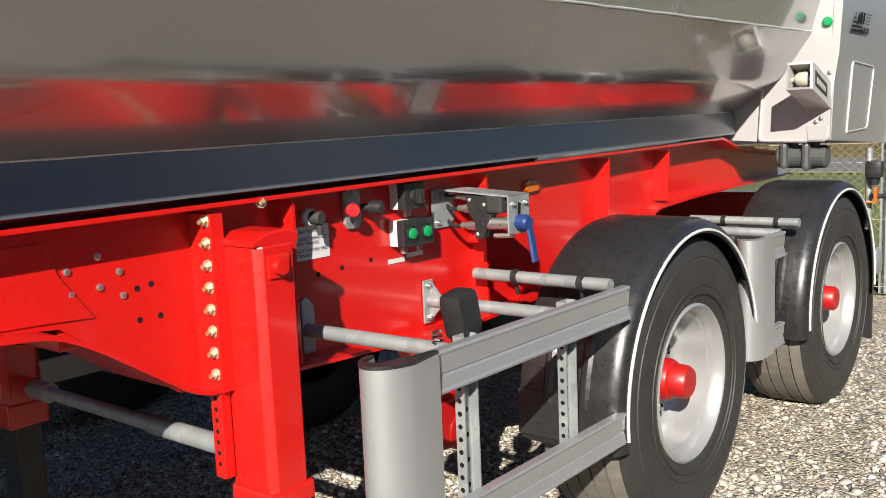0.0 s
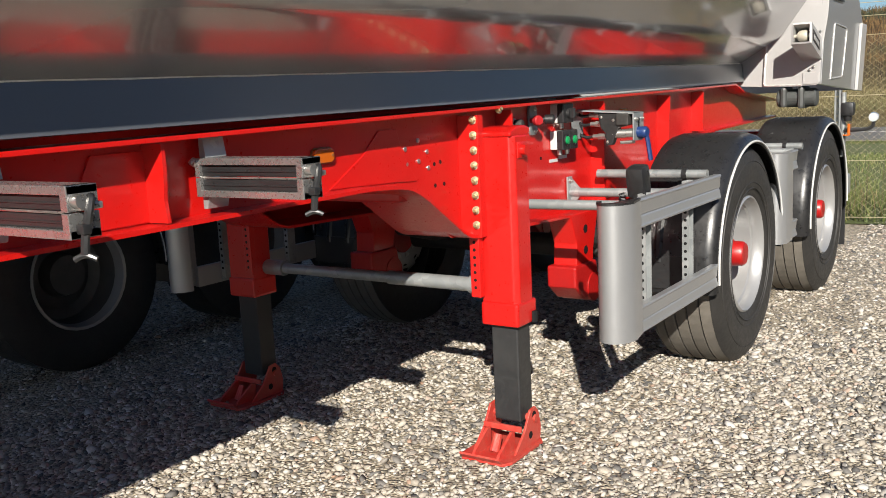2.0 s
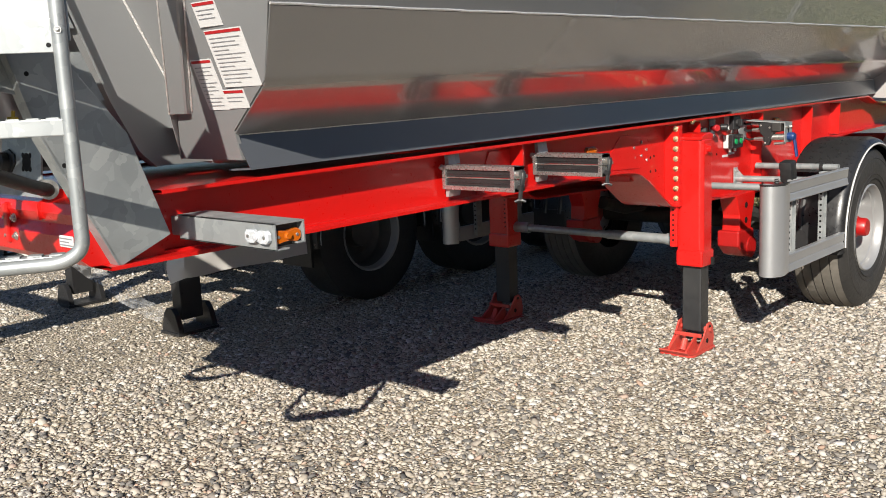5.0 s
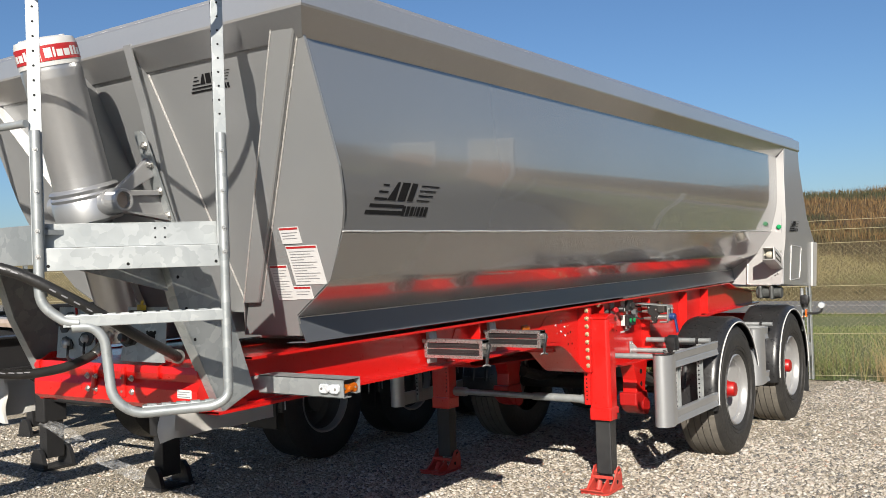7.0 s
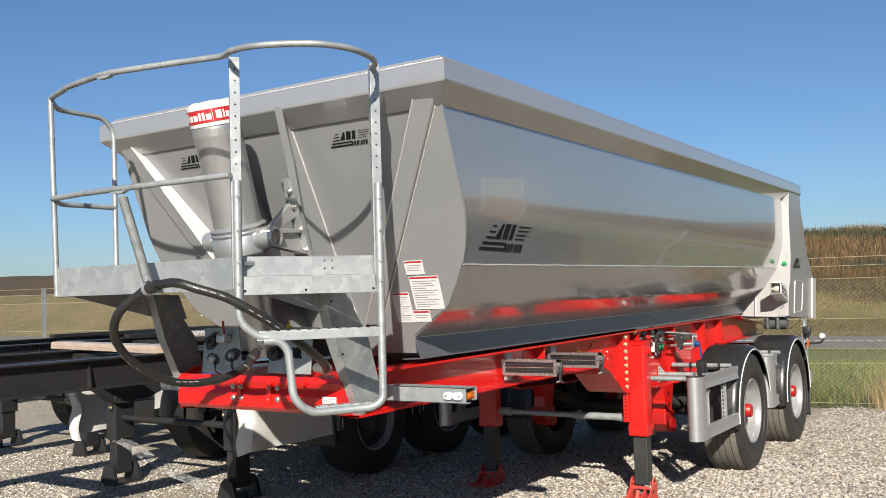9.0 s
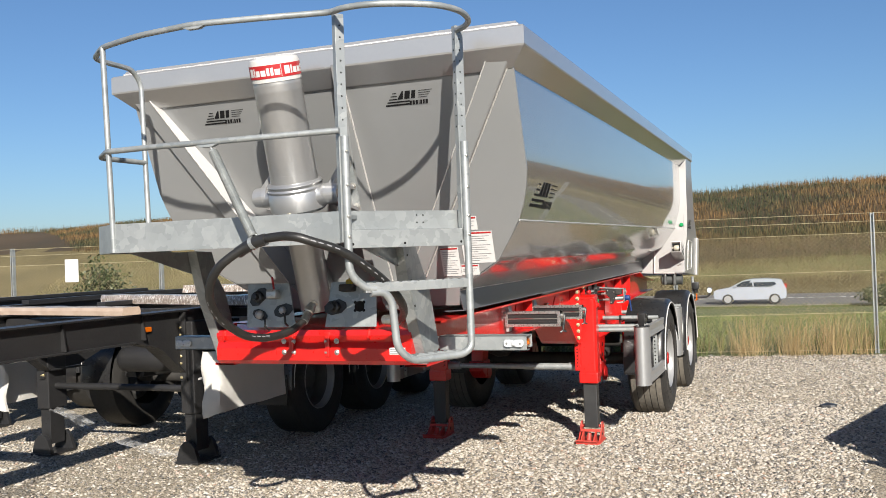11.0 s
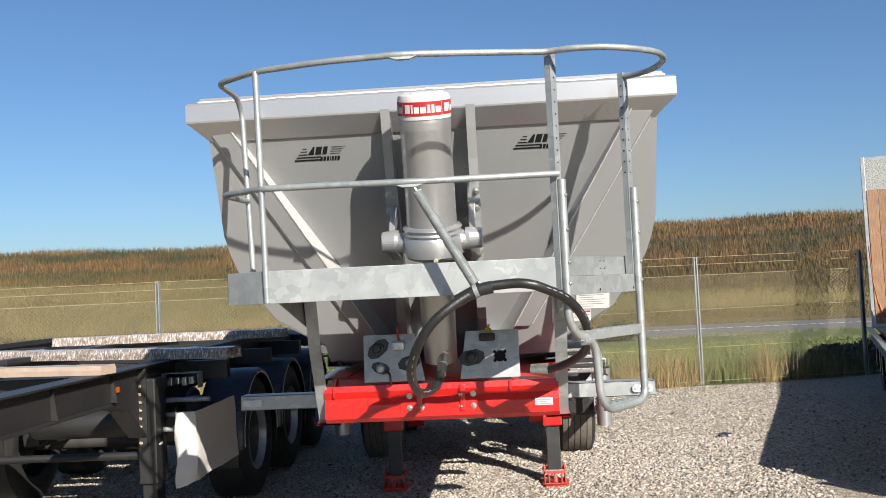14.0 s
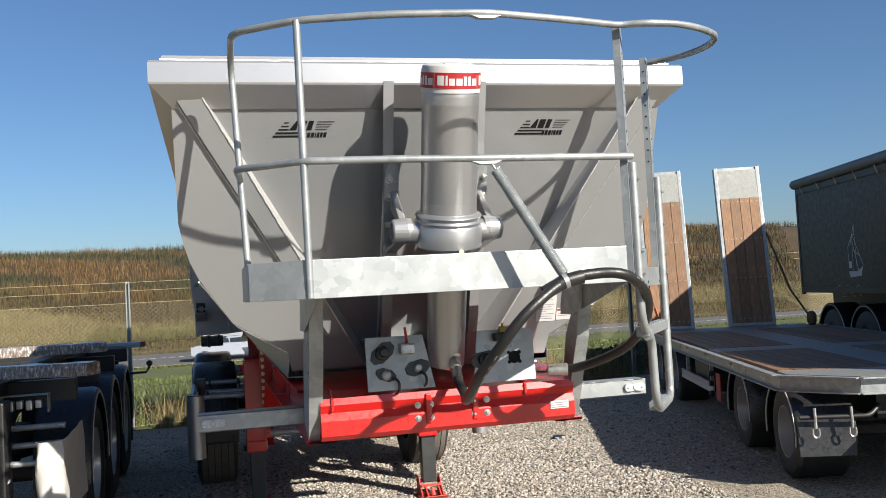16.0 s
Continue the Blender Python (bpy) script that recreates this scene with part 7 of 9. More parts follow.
def blades(name, n, place, h0, h1, w, material, label, category, seed, lean=0.35, kind="stuff"):
    """Many thin bent blades as one mesh."""
    rng = np.random.default_rng(seed)
    pos = place(rng, n)
    n = len(pos)
    ang = rng.uniform(0, 2 * np.pi, n)
    h = rng.uniform(h0, h1, n)
    ww = w * rng.uniform(0.6, 1.4, n)
    dx, dy = np.cos(ang), np.sin(ang)
    la = rng.uniform(0, lean, n) * h
    lb = rng.uniform(0, 2 * np.pi, n)
    mid = pos + np.stack([np.cos(lb) * la * 0.35, np.sin(lb) * la * 0.35, h * 0.55], 1)
    tip = pos + np.stack([np.cos(lb) * la, np.sin(lb) * la, h], 1)
    off = np.stack([dx * ww, dy * ww, np.zeros(n)], 1)
    v = np.stack([pos - off, pos + off, mid - off * 0.7, mid + off * 0.7, tip], 1).reshape(-1, 3)
    base = (np.arange(n) * 5)[:, None]
    tri = np.concatenate([base + np.array([[0, 1, 3]]), base + np.array([[0, 3, 2]]), base + np.array([[2, 3, 4]])], 1).reshape(-1, 3)
    me = bpy.data.meshes.new(name)
    me.vertices.add(len(v))
    me.vertices.foreach_set("co", v.astype(np.float32).ravel())
    me.loops.add(len(tri) * 3)
    me.loops.foreach_set("vertex_index", tri.astype(np.int32).ravel())
    me.polygons.add(len(tri))
    me.polygons.foreach_set("loop_start", np.arange(0, len(tri) * 3, 3, dtype=np.int32))
    me.update(calc_edges=True)
    me.materials.append(material)
    return tagged(new(name, me), label, category, "", kind)


def near_fence(dy0, dy1, x0=-22, x1=14, clump=0.0):
    def f(rng, n):
        x = rng.uniform(x0, x1, n)
        if clump:
            c = rng.uniform(x0, x1, int((x1 - x0) * 1.6))
            x = c[rng.integers(0, len(c), n)] + rng.normal(0, clump, n)
        y = 9.25 + 0.18 * x + rng.uniform(dy0, dy1, n)
        return np.stack([x, y, np.array([ground_z(a, b) for a, b in zip(x, y)])], 1)
    return f


blades("dry_grass", 9500, near_fence(-0.30, 0.35, clump=0.13), 0.10, 0.85, 0.0022, M_BLADE_DRY, "tall dry straw-coloured grass along the fence", "grass", 3, 0.9)
blades("green_weeds", 30000, near_fence(0.0, 1.6, clump=0.45), 0.06, 0.42, 0.009, M_BLADE_GREEN, "green weeds growing through the fence", "weeds", 4, 0.7)
blades("brown_weeds", 2600, near_fence(0.1, 0.9, clump=0.5), 0.2, 0.75, 0.004, M_BLADE_LOW, "brown seeding weeds behind the fence", "weeds", 13, 0.5)
blades("meadow_grass", 64000, near_fence(1.0, 20.0, -40, 26), 0.05, 0.17, 0.011, M_BLADE_GREEN, "short meadow grass", "grass", 5, 0.8)


def slope_place(y0, y1, rise0=0.0, rise1=0.0):
    def f(rng, n):
        k = rng.uniform(0, 1, n)
        x = rng.uniform(-0.95, 0.62, n) * (y0 + (y1 - y0) * k + 10)
        rise = np.array([straw_rise(a) for a in x])
        low, high = y0 + rise0 * rise, y1 + rise1 * rise
        y = low + (high - low) * k + rng.normal(0, 0.35, n)
        return np.stack([x, y, np.array([ground_z(a, b) for a, b in zip(x, y)])], 1)
    return f


def crest_place(rng, n):
    c = rng.uniform(-110, 75, 260)
    x = c[rng.integers(0, 260, n)] + rng.normal(0, 0.7, n)
    y = rng.uniform(90, 96, n)
    return np.stack([x, y, np.array([ground_z(a, b) for a, b in zip(x, y)])], 1)


blades("bank_weeds", 46000, slope_place(63.8, 72, 1.0, 0.6), 0.15, 0.6, 0.02, M_BLADE_LOW, "dark green and brown weeds low on the embankment", "weeds", 6, 0.5)
blades("hill_weeds", 100000, slope_place(69, 94.5, 0.5, 0.0), 0.2, 0.7, 0.02, M_BLADE_HILL, "tall brown weeds on the embankment", "weeds", 9, 0.4)
blades("crest_weeds", 9000, crest_place, 0.25, 0.95, 0.018, M_BLADE_HILL, "weeds along the hill's crest", "weeds", 7, 0.3)
def roadside(rng, n):
    x = rng.uniform(-60, 42, n)
    y = rng.uniform(57.1, 61.0, n)
    return np.stack([x, y, np.array([ground_z(a, b) for a, b in zip(x, y)])], 1)


def near_verge(rng, n):
    x = rng.uniform(-55, 40, n)
    y = rng.normal(44.0, 0.25, n)
    return np.stack([x, y, np.array([ground_z(a, b) for a, b in zip(x, y)])], 1)


blades("verge_weeds", 9000, near_verge, 0.06, 0.26, 0.012, M_BLADE_GREEN, "green weeds along the near edge of the road", "weeds", 22, 0.6)
blades("roadside_grass", 42000, roadside, 0.08, 0.34, 0.016, M_BLADE_LOW, "brown and green grass along the far side of the road", "grass", 21, 0.6)
blades("verge_grass", 60000, slope_place(60.4, 64.6, 0.0, 1.0), 0.1, 0.42, 0.011, M_BLADE_VERGE, "pale dry grass and green patches beyond the road", "grass", 8, 1.0)


def shrub(x, y, r, h, seed, label):
    """A low bush of many small leaves round a few stems."""
    rng = np.random.default_rng(seed)
    z0 = ground_z(x, y)
    ob = thing("bush", (x, y, z0), label, "bush", "bushes in the meadow")
    st = bmesh.new()
    for k in range(7):
        a = rng.uniform(0, 6.28)
        tube(st, curve_pts([(0, 0, 0), (0.3 * r * math.cos(a), 0.3 * r * math.sin(a), 0.4 * h), (0.6 * r * math.cos(a + 0.3), 0.6 * r * math.sin(a + 0.3), 0.8 * h)], 3), 0.015, 5)
    part("stem", st, M_BARK, ob)
    bm = bmesh.new()
    for k in range(2600):
        d = rng.normal(0, 1, 3)
        d /= np.linalg.norm(d)
        q = rng.uniform(0.5, 1.0) * (1 + 0.25 * math.sin(5 * d[0] + seed) * math.cos(4 * d[1]))
        c = Vector((d[0] * r * q, d[1] * r * q, h * 0.5 + d[2] * h * 0.5 * q))
        if c.z < 0.02:
            continue
        u = Vector(rng.normal(0, 1, 3)).normalized()
        w = u.cross(Vector(rng.normal(0, 1, 3))).normalized()
        s = rng.uniform(0.03, 0.07) * (0.6 + 0.5 * r)
        bm.faces.new([bm.verts.new(c + u * s), bm.verts.new(c + w * s * 0.6), bm.verts.new(c - u * s), bm.verts.new(c - w * s * 0.6)])
    part("crown", bm, M_LEAF, ob)


shrub(3.75, 43.9, 1.3, 1.12, 1, "low green bush beside the road")
shrub(-17.6, 14.0, 0.75, 2.35, 2, "dark green bush behind the fence")
shrub(5.4, 12.4, 1.0, 0.5, 3, "low weedy bush in the meadow")
shrub(3.9, 11.3, 0.8, 0.42, 4, "low weedy bush in the meadow")


M_WIRE = paint("weathered_wire", (0.30, 0.265, 0.17), (0.40, 0.35, 0.23), rough=0.6, metal=0.2)


def chain_fence():
    f = thing("chain_link_fence", (0, 9.25, 0), "galvanised chain-link fence with steel posts and line wires", "fence")
    k0 = 0.9
    post_mesh = None
    for i in range(-9, 6):
        x = k0 + 2.82 * i
        if post_mesh is None:
            b = bmesh.new()
            prism(b, [(-0.028, -0.032), (-0.013, -0.032), (-0.013, -0.027), (-0.023, -0.027), (-0.022, 0.030), (0.022, 0.030), (0.023, -0.027), (0.013, -0.027), (0.013, -0.032), (0.028, -0.032), (0.028, 0.036), (-0.028, 0.036)], "z", 0.0, 2.09)
            ob = part("post", b, M_GALV, f, "grey steel fence post")
            post_mesh = ob.data
        else:
            ob = new("post", post_mesh)
            ob.parent = f
        ob.location = (x, 0.18 * x, 0.0)
    for z in (2.085, 1.965, 1.79, 1.23, 0.61, 0.06):
        w = bmesh.new()
        tube(w, [(-26, -26 * 0.18 - 0.03, z), (-10, -1.8 - 0.03, z - 0.015), (0, -0.03, z), (16, 16 * 0.18 - 0.03, z)], 0.003, 4)
        part("line_wire", w, M_WIRE, f, "galvanised line wire")
    # diamond mesh: zigzag wires
    s = 0.036
    cols, rows = int(40 / s), 58
    verts, faces = [], []
    hw = 0.0013
    for c in range(cols):
        x0 = -25 + c * s
        n0 = len(verts)
        for r in range(rows + 1):
            x = x0 + (s if (r + c) % 2 else 0.0)
            y, z = 0.18 * x - 0.026, 0.05 + r * (1.74 / rows)
            verts.append((x - hw, y, z))
            verts.append((x + hw, y, z))
        faces += [(n0 + 2 * r, n0 + 2 * r + 1, n0 + 2 * r + 3, n0 + 2 * r + 2) for r in range(rows)]
    me = bpy.data.meshes.new("wire_mesh")
    me.from_pydata(verts, [], faces)
    me.materials.append(M_WIRE)
    ob = new("wire_mesh", me)
    ob.parent = f
    tagged(ob, "diamond wire mesh", "", "", "stuff")


chain_fence()


# ---- the black container trailer beside it ----
def neighbour():
    NX = -5.745
    n = thing("container_trailer", (NX, 0, 0), "black three-axle container chassis trailer with film-wrapped parts on it", "trailer")
    for s in (1, -1):
        b = bmesh.new()
        web = [(-4.6, 1.24), (-4.0, 1.08), (0.2, 1.08), (0.45, 1.02), (0.78, 0.78), (1.2, 0.78), (1.9, 1.02), (5.9, 1.02), (5.9, 1.29), (-4.6, 1.29)]
        prism(b, web, "x", s * 0.735, s * 0.745)
        beam = part("main_beam", b, M_FRAME, n, "black chassis beam")
        for z0, z1, y0, y1 in ((1.288, 1.302, -4.6, 5.9), (1.072, 1.086, -4.0, 0.2)):
            f = bmesh.new()
            box(f, (s * 0.70 - 0.07, y0, z0), (s * 0.74 + 0.06, y1, z1), 0.003)
            part("flange", f, M_FRAME, beam)
        f = bmesh.new()
        loft(f, [[(s * 0.66, y, z), (s * 0.80, y, z)] for y, z in ((0.2, 1.08), (0.45, 1.02), (0.78, 0.78), (1.2, 0.775))])
        thicken(f, 0.01)
        part("flange", f, M_FRAME, beam)
        for y in (-3.2, -1.6, -0.55, 0.30):
            r = bmesh.new()
            prism(r, [(s * 0.745, 1.09), (s * 0.79, 1.09), (s * 0.76, 1.29), (s * 0.745, 1.29)], "y", y - 0.005, y + 0.005)
            part("stiffener", r, M_FRAME, beam)
        lm = bmesh.new()
        box(lm, (s * 0.745, 0.31, 1.15), (s * 0.765, 0.40, 1.19), 0.005)
        part("marker_lamp", lm, M_AMBER, beam, "amber side marker lamp")
        # landing leg
        lo, hi = min(s * 0.72, s * 0.86), max(s * 0.72, s * 0.86)
        lb = bmesh.new()
        box(lb, (lo, 0.80, 0.42), (hi, 1.02, 1.20), 0.01)
        leg = part("landing_leg", lb, M_FRAME, n, "black landing leg standing on the gravel")
        it = bmesh.new()
        box(it, (lo + 0.015, 0.825, 0.10), (hi - 0.015, 0.995, 0.45), 0.006)
        part("inner_tube", it, M_BLACK, leg)
        ft = bmesh.new()
        prism(ft, [(lo - 0.035, 0.004), (hi + 0.035, 0.004), (hi + 0.035, 0.05), (hi + 0.0, 0.15), (hi - 0.04, 0.19), (lo + 0.04, 0.19), (lo + 0.0, 0.15), (lo - 0.035, 0.05)], "y", 0.76, 0.80, 0.004)
        prism(ft, [(lo - 0.035, 0.004), (hi + 0.035, 0.004), (hi + 0.035, 0.05), (hi + 0.0, 0.15), (hi - 0.04, 0.19), (lo + 0.04, 0.19), (lo + 0.0, 0.15), (lo - 0.035, 0.05)], "y", 1.03, 1.07, 0.004)
        box(ft, (lo - 0.045, 0.75, 0.004), (hi + 0.045, 1.08, 0.025), 0.004)
        part("foot", ft, M_BLACK, leg)
        nuts(leg, [((s * 0.755, 0.78, 1.15 - 0.06 * k), (0.3 * s, -1, 0)) for k in range(8)], material=M_BRASS)
        fl = bmesh.new()
        box(fl, (s * 0.745 - 0.005, 0.775, 0.70), (s * 0.80, 0.80, 1.28), 0.002)
        part("bolt_flange", fl, M_FRAME, leg)
        pt = bmesh.new()
        quad_plate(pt, [(0, 0), (0.07, 0), (0.075, 0.02), (0, 0.015)], 0.002, frame_axes((s * 0.862, 0.85, 0.70), (0, 1, 0), (0, 0, 1)))
        part("print_bar", pt, M_PAPER, leg)
    c = bmesh.new()
    tube(c, [(-0.72, 0.9, 0.62), (0.72, 0.9, 0.62)], 0.03, 10)
    part("cross_shaft", c, M_FRAME, n, "", True)
    for y in (-4.5, -2.8, -1.2, 0.4, 1.6, 3.0, 4.3, 5.8):
        x = bmesh.new()
        box(x, (-1.18 if y > 1 else -0.73, y - 0.05, 1.12), (1.18 if y > 1 else 0.73, y + 0.05, 1.27), 0.005)
        part("cross_member", x, M_FRAME, n)
    # wheels with mudguards
    for y in (2.33, 3.64, 4.95):
        for s in (1, -1):
            t = bmesh.new()
            lathe(t, [(-0.16, 0.30), (-0.18, 0.36), (-0.185, 0.44), (-0.15, 0.525), (0.15, 0.525), (0.185, 0.44), (0.18, 0.36), (0.165, 0.30)], (s * 1.04, y, 0.525), (s, 0, 0), 40)
            tyre = part("tyre", t, M_TYRE, n, "black trailer tyre", True)
            r = bmesh.new()
            lathe(r, [(0.15, 0.30), (0.168, 0.298), (0.165, 0.282), (0.10, 0.27)], (s * 1.04, y, 0.525), (s, 0, 0), 32)
            part("wheel_rim", r, M_WHEEL, tyre, "silver edge of the wheel", True)
            r = bmesh.new()
            lathe(r, [(0.10, 0.27), (-0.02, 0.255), (-0.05, 0.20), (-0.03, 0.13), (0.05, 0.11), (0.06, 0.0)], (s * 1.04, y, 0.525), (s, 0, 0), 32)
            part("wheel_disc", r, M_DISC, tyre, "steel wheel disc with its shade painted in as dark grey", True)
            g = bmesh.new()
            rows = []
            for k in range(21):
                a = radians(185 - 190 * k / 20)
                rows.append([(s * xx, y + math.cos(a) * (0.60 + dr), 0.54 + math.sin(a) * (0.60 + dr)) for xx, dr in ((0.85, 0.0), (1.20, 0.0), (1.235, -0.015), (1.24, -0.05))])
            loft(g, rows)
            thicken(g, 0.006)
            gd = part("mudguard", g, M_GUARD, n, "black plastic mudguard", True)
            e = bmesh.new()
            tube(e, [(s * 1.246, y + math.cos(radians(183 - 186 * k / 30)) * 0.556, 0.54 + math.sin(radians(183 - 186 * k / 30)) * 0.556) for k in range(31)], 0.004, 5)
            part("edge_line", e, M_STRIPE, gd, "", True)
        a = bmesh.new()
        tube(a, [(-0.95, y, 0.525), (0.95, y, 0.525)], 0.065, 10)
        part("axle", a, M_GREASE, n, "", True)
        spots = [(0.86, 1.20, y - 0.62, y - 0.60, 0.35, 0.60)]
        if y > 4:
            spots += [(0.86, 1.23, y + 0.60, y + 0.612, 0.25, 0.62), (-1.23, -0.86, y + 0.60, y + 0.612, 0.25, 0.62)]
        for xa, xb, ya, yb, za, zb in spots:
            fl = bmesh.new()
            box(fl, (xa, ya, za), (xb, yb, zb), 0.003)
            part("flap", fl, M_BLACK, n, "black rubber mud flap")
    # side guard carriers and the white sheet that covers the guard
    for z in (1.00, 0.90, 0.80):
        t = bmesh.new()
        tube(t, [(0.74, 0.95 + (z - 0.8), z), (1.16, 0.95 + (z - 0.8), z)], 0.02, 10)
        part("carrier_tube", t, M_GALV, n, "", True)
    rng = np.random.default_rng(5)
    for s in (1, -1):
        sh = bmesh.new()
        rows = []
        for q in range(7):
            a = radians(90 * (1 - q / 6))
            rows.append([(s * (1.21 - 0.15 * math.sin(a) + 0.010 * math.sin(j * 0.9 + q)), 0.66 - 0.05 * math.sin(2 * a) - 0.012 * math.sin(j * 0.8), 0.965 - (0.5 + 0.05 * math.sin(a)) * j / 12) for j in range(13)])
        for k in range(1, 25):
            y = 0.66 + 1.0 * k / 24
            rows.append([(s * (1.21 + 0.008 * math.sin(5 * k / 24 + j * 0.25) + 0.004 * math.sin(j * 0.7 + k * 0.5)), y, 0.965 - (0.50 + 0.004 * math.sin(k * 0.5)) * j / 12) for j in range(13)])
        loft(sh, rows)
        thicken(sh, 0.004)
        part("cover_sheet", sh, M_CLOTH, n, "white fabric sheet wrapped round the side guard", True)
    # valve bracket
    v = bmesh.new()
    box(v, (0.75, 1.22, 1.196), (1.05, 1.33, 1.202), 0.002)
    box(v, (1.044, 1.22, 1.08), (1.05, 1.33, 1.196), 0.002)
    box(v, (0.75, 1.22, 1.08), (0.756, 1.33, 1.196), 0.002)
    part("valve_bracket", v, M_GALV, n)
    vb = bmesh.new()
    for k in range(4):
        box(vb, (0.79 + 0.058 * k, 1.24, 1.10 + 0.012 * (k % 2)), (0.83 + 0.058 * k, 1.31, 1.165), 0.006)
    part("valve_body", vb, M_STEEL, n)
    # air tanks and the dark gear below the frame
    for y, z, r in ((1.45, 0.80, 0.12), (2.95, 0.82, 0.12)):
        at = bmesh.new()
        lathe(at, [(-0.45, 0.0), (-0.45, r * 0.6), (-0.41, r * 0.92), (-0.36, r), (0.36, r), (0.41, r * 0.92), (0.45, r * 0.6), (0.45, 0.0)], (0.0, y, z), (1, 0, 0), 20)
        part("air_tank", at, M_FRAME, n, "black air tank below the frame", True)
    for s in (1, -1):
        for y in (2.33, 3.64, 4.95):
            ar = bmesh.new()
            prism(ar, [(y - 0.62, 0.98), (y - 0.38, 0.98), (y - 0.42, 0.62), (y - 0.56, 0.58)], "x", s * 0.62 - 0.07, s * 0.62 + 0.07, 0.01)
            part("spring_hanger", ar, M_FRAME, n)
            ar = bmesh.new()
            lathe(ar, [(0, 0), (0, 0.13), (0.04, 0.15), (0.22, 0.15), (0.26, 0.12), (0.26, 0)], (s * 0.55, y + 0.36, 0.60), (0, 0, 1), 18)
            tube(ar, [(s * 0.55, y - 0.5, 0.62), (s * 0.55, y, 0.60), (s * 0.55, y + 0.36, 0.58)], 0.05, 8)
            part("air_spring", ar, M_GREASE, n, "", True)
    # rear lamp arms
    la = bmesh.new()
    tube(la, [(1.10, 5.75, 0.98), (1.38, 5.79, 0.98), (1.42, 5.79, 1.05)], 0.014, 8)
    part("outline_lamp_arm", la, M_BLACK, n, "", True)
    lh = bmesh.new()
    lathe(lh, [(-0.04, 0), (-0.04, 0.04), (0.04, 0.05), (0.05, 0)], (1.05, 5.67, 1.10), (0, 0, 1), 12)
    part("hooded_lamp", lh, M_BLACK, n, "", True)
    lh = bmesh.new()
    lathe(lh, [(-0.03, 0), (-0.03, 0.035), (0.03, 0.035), (0.03, 0)], (1.42, 5.79, 1.08), (0, 1, 0), 12)
    part("outline_lamp", lh, M_BLACK, n, "", True)
    for x in (-0.72, 0.72):
        wx = bmesh.new()
        box(wx, (x - 0.05, 1.5, 1.302), (x + 0.05, 5.5, 1.345), 0.004)
        part("deck_profile", wx, M_FRAME, n, "long black deck profile")
    # front bar with light, low at the nose
    lb = bmesh.new()
    box(lb, (0.74, -2.55, 1.02), (1.2, -2.45, 1.10), 0.003)
    lbo = part("light_bar", lb, M_GALV, n, "galvanised light bar")
    am = bmesh.new()
    box(am, (1.16, -2.57, 1.03), (1.215, -2.50, 1.09), 0.006)
    part("amber_lamp", am, M_AMBER, lbo)


    return n


black_trailer = neighbour()
# a second one of the same kind farther off in the row
second = copy_thing(black_trailer, pose(-9.05, 0.9, 0, 0, 0, 1.5))
tagged(second, "black three-axle container chassis trailer parked farther along the row", "trailer")


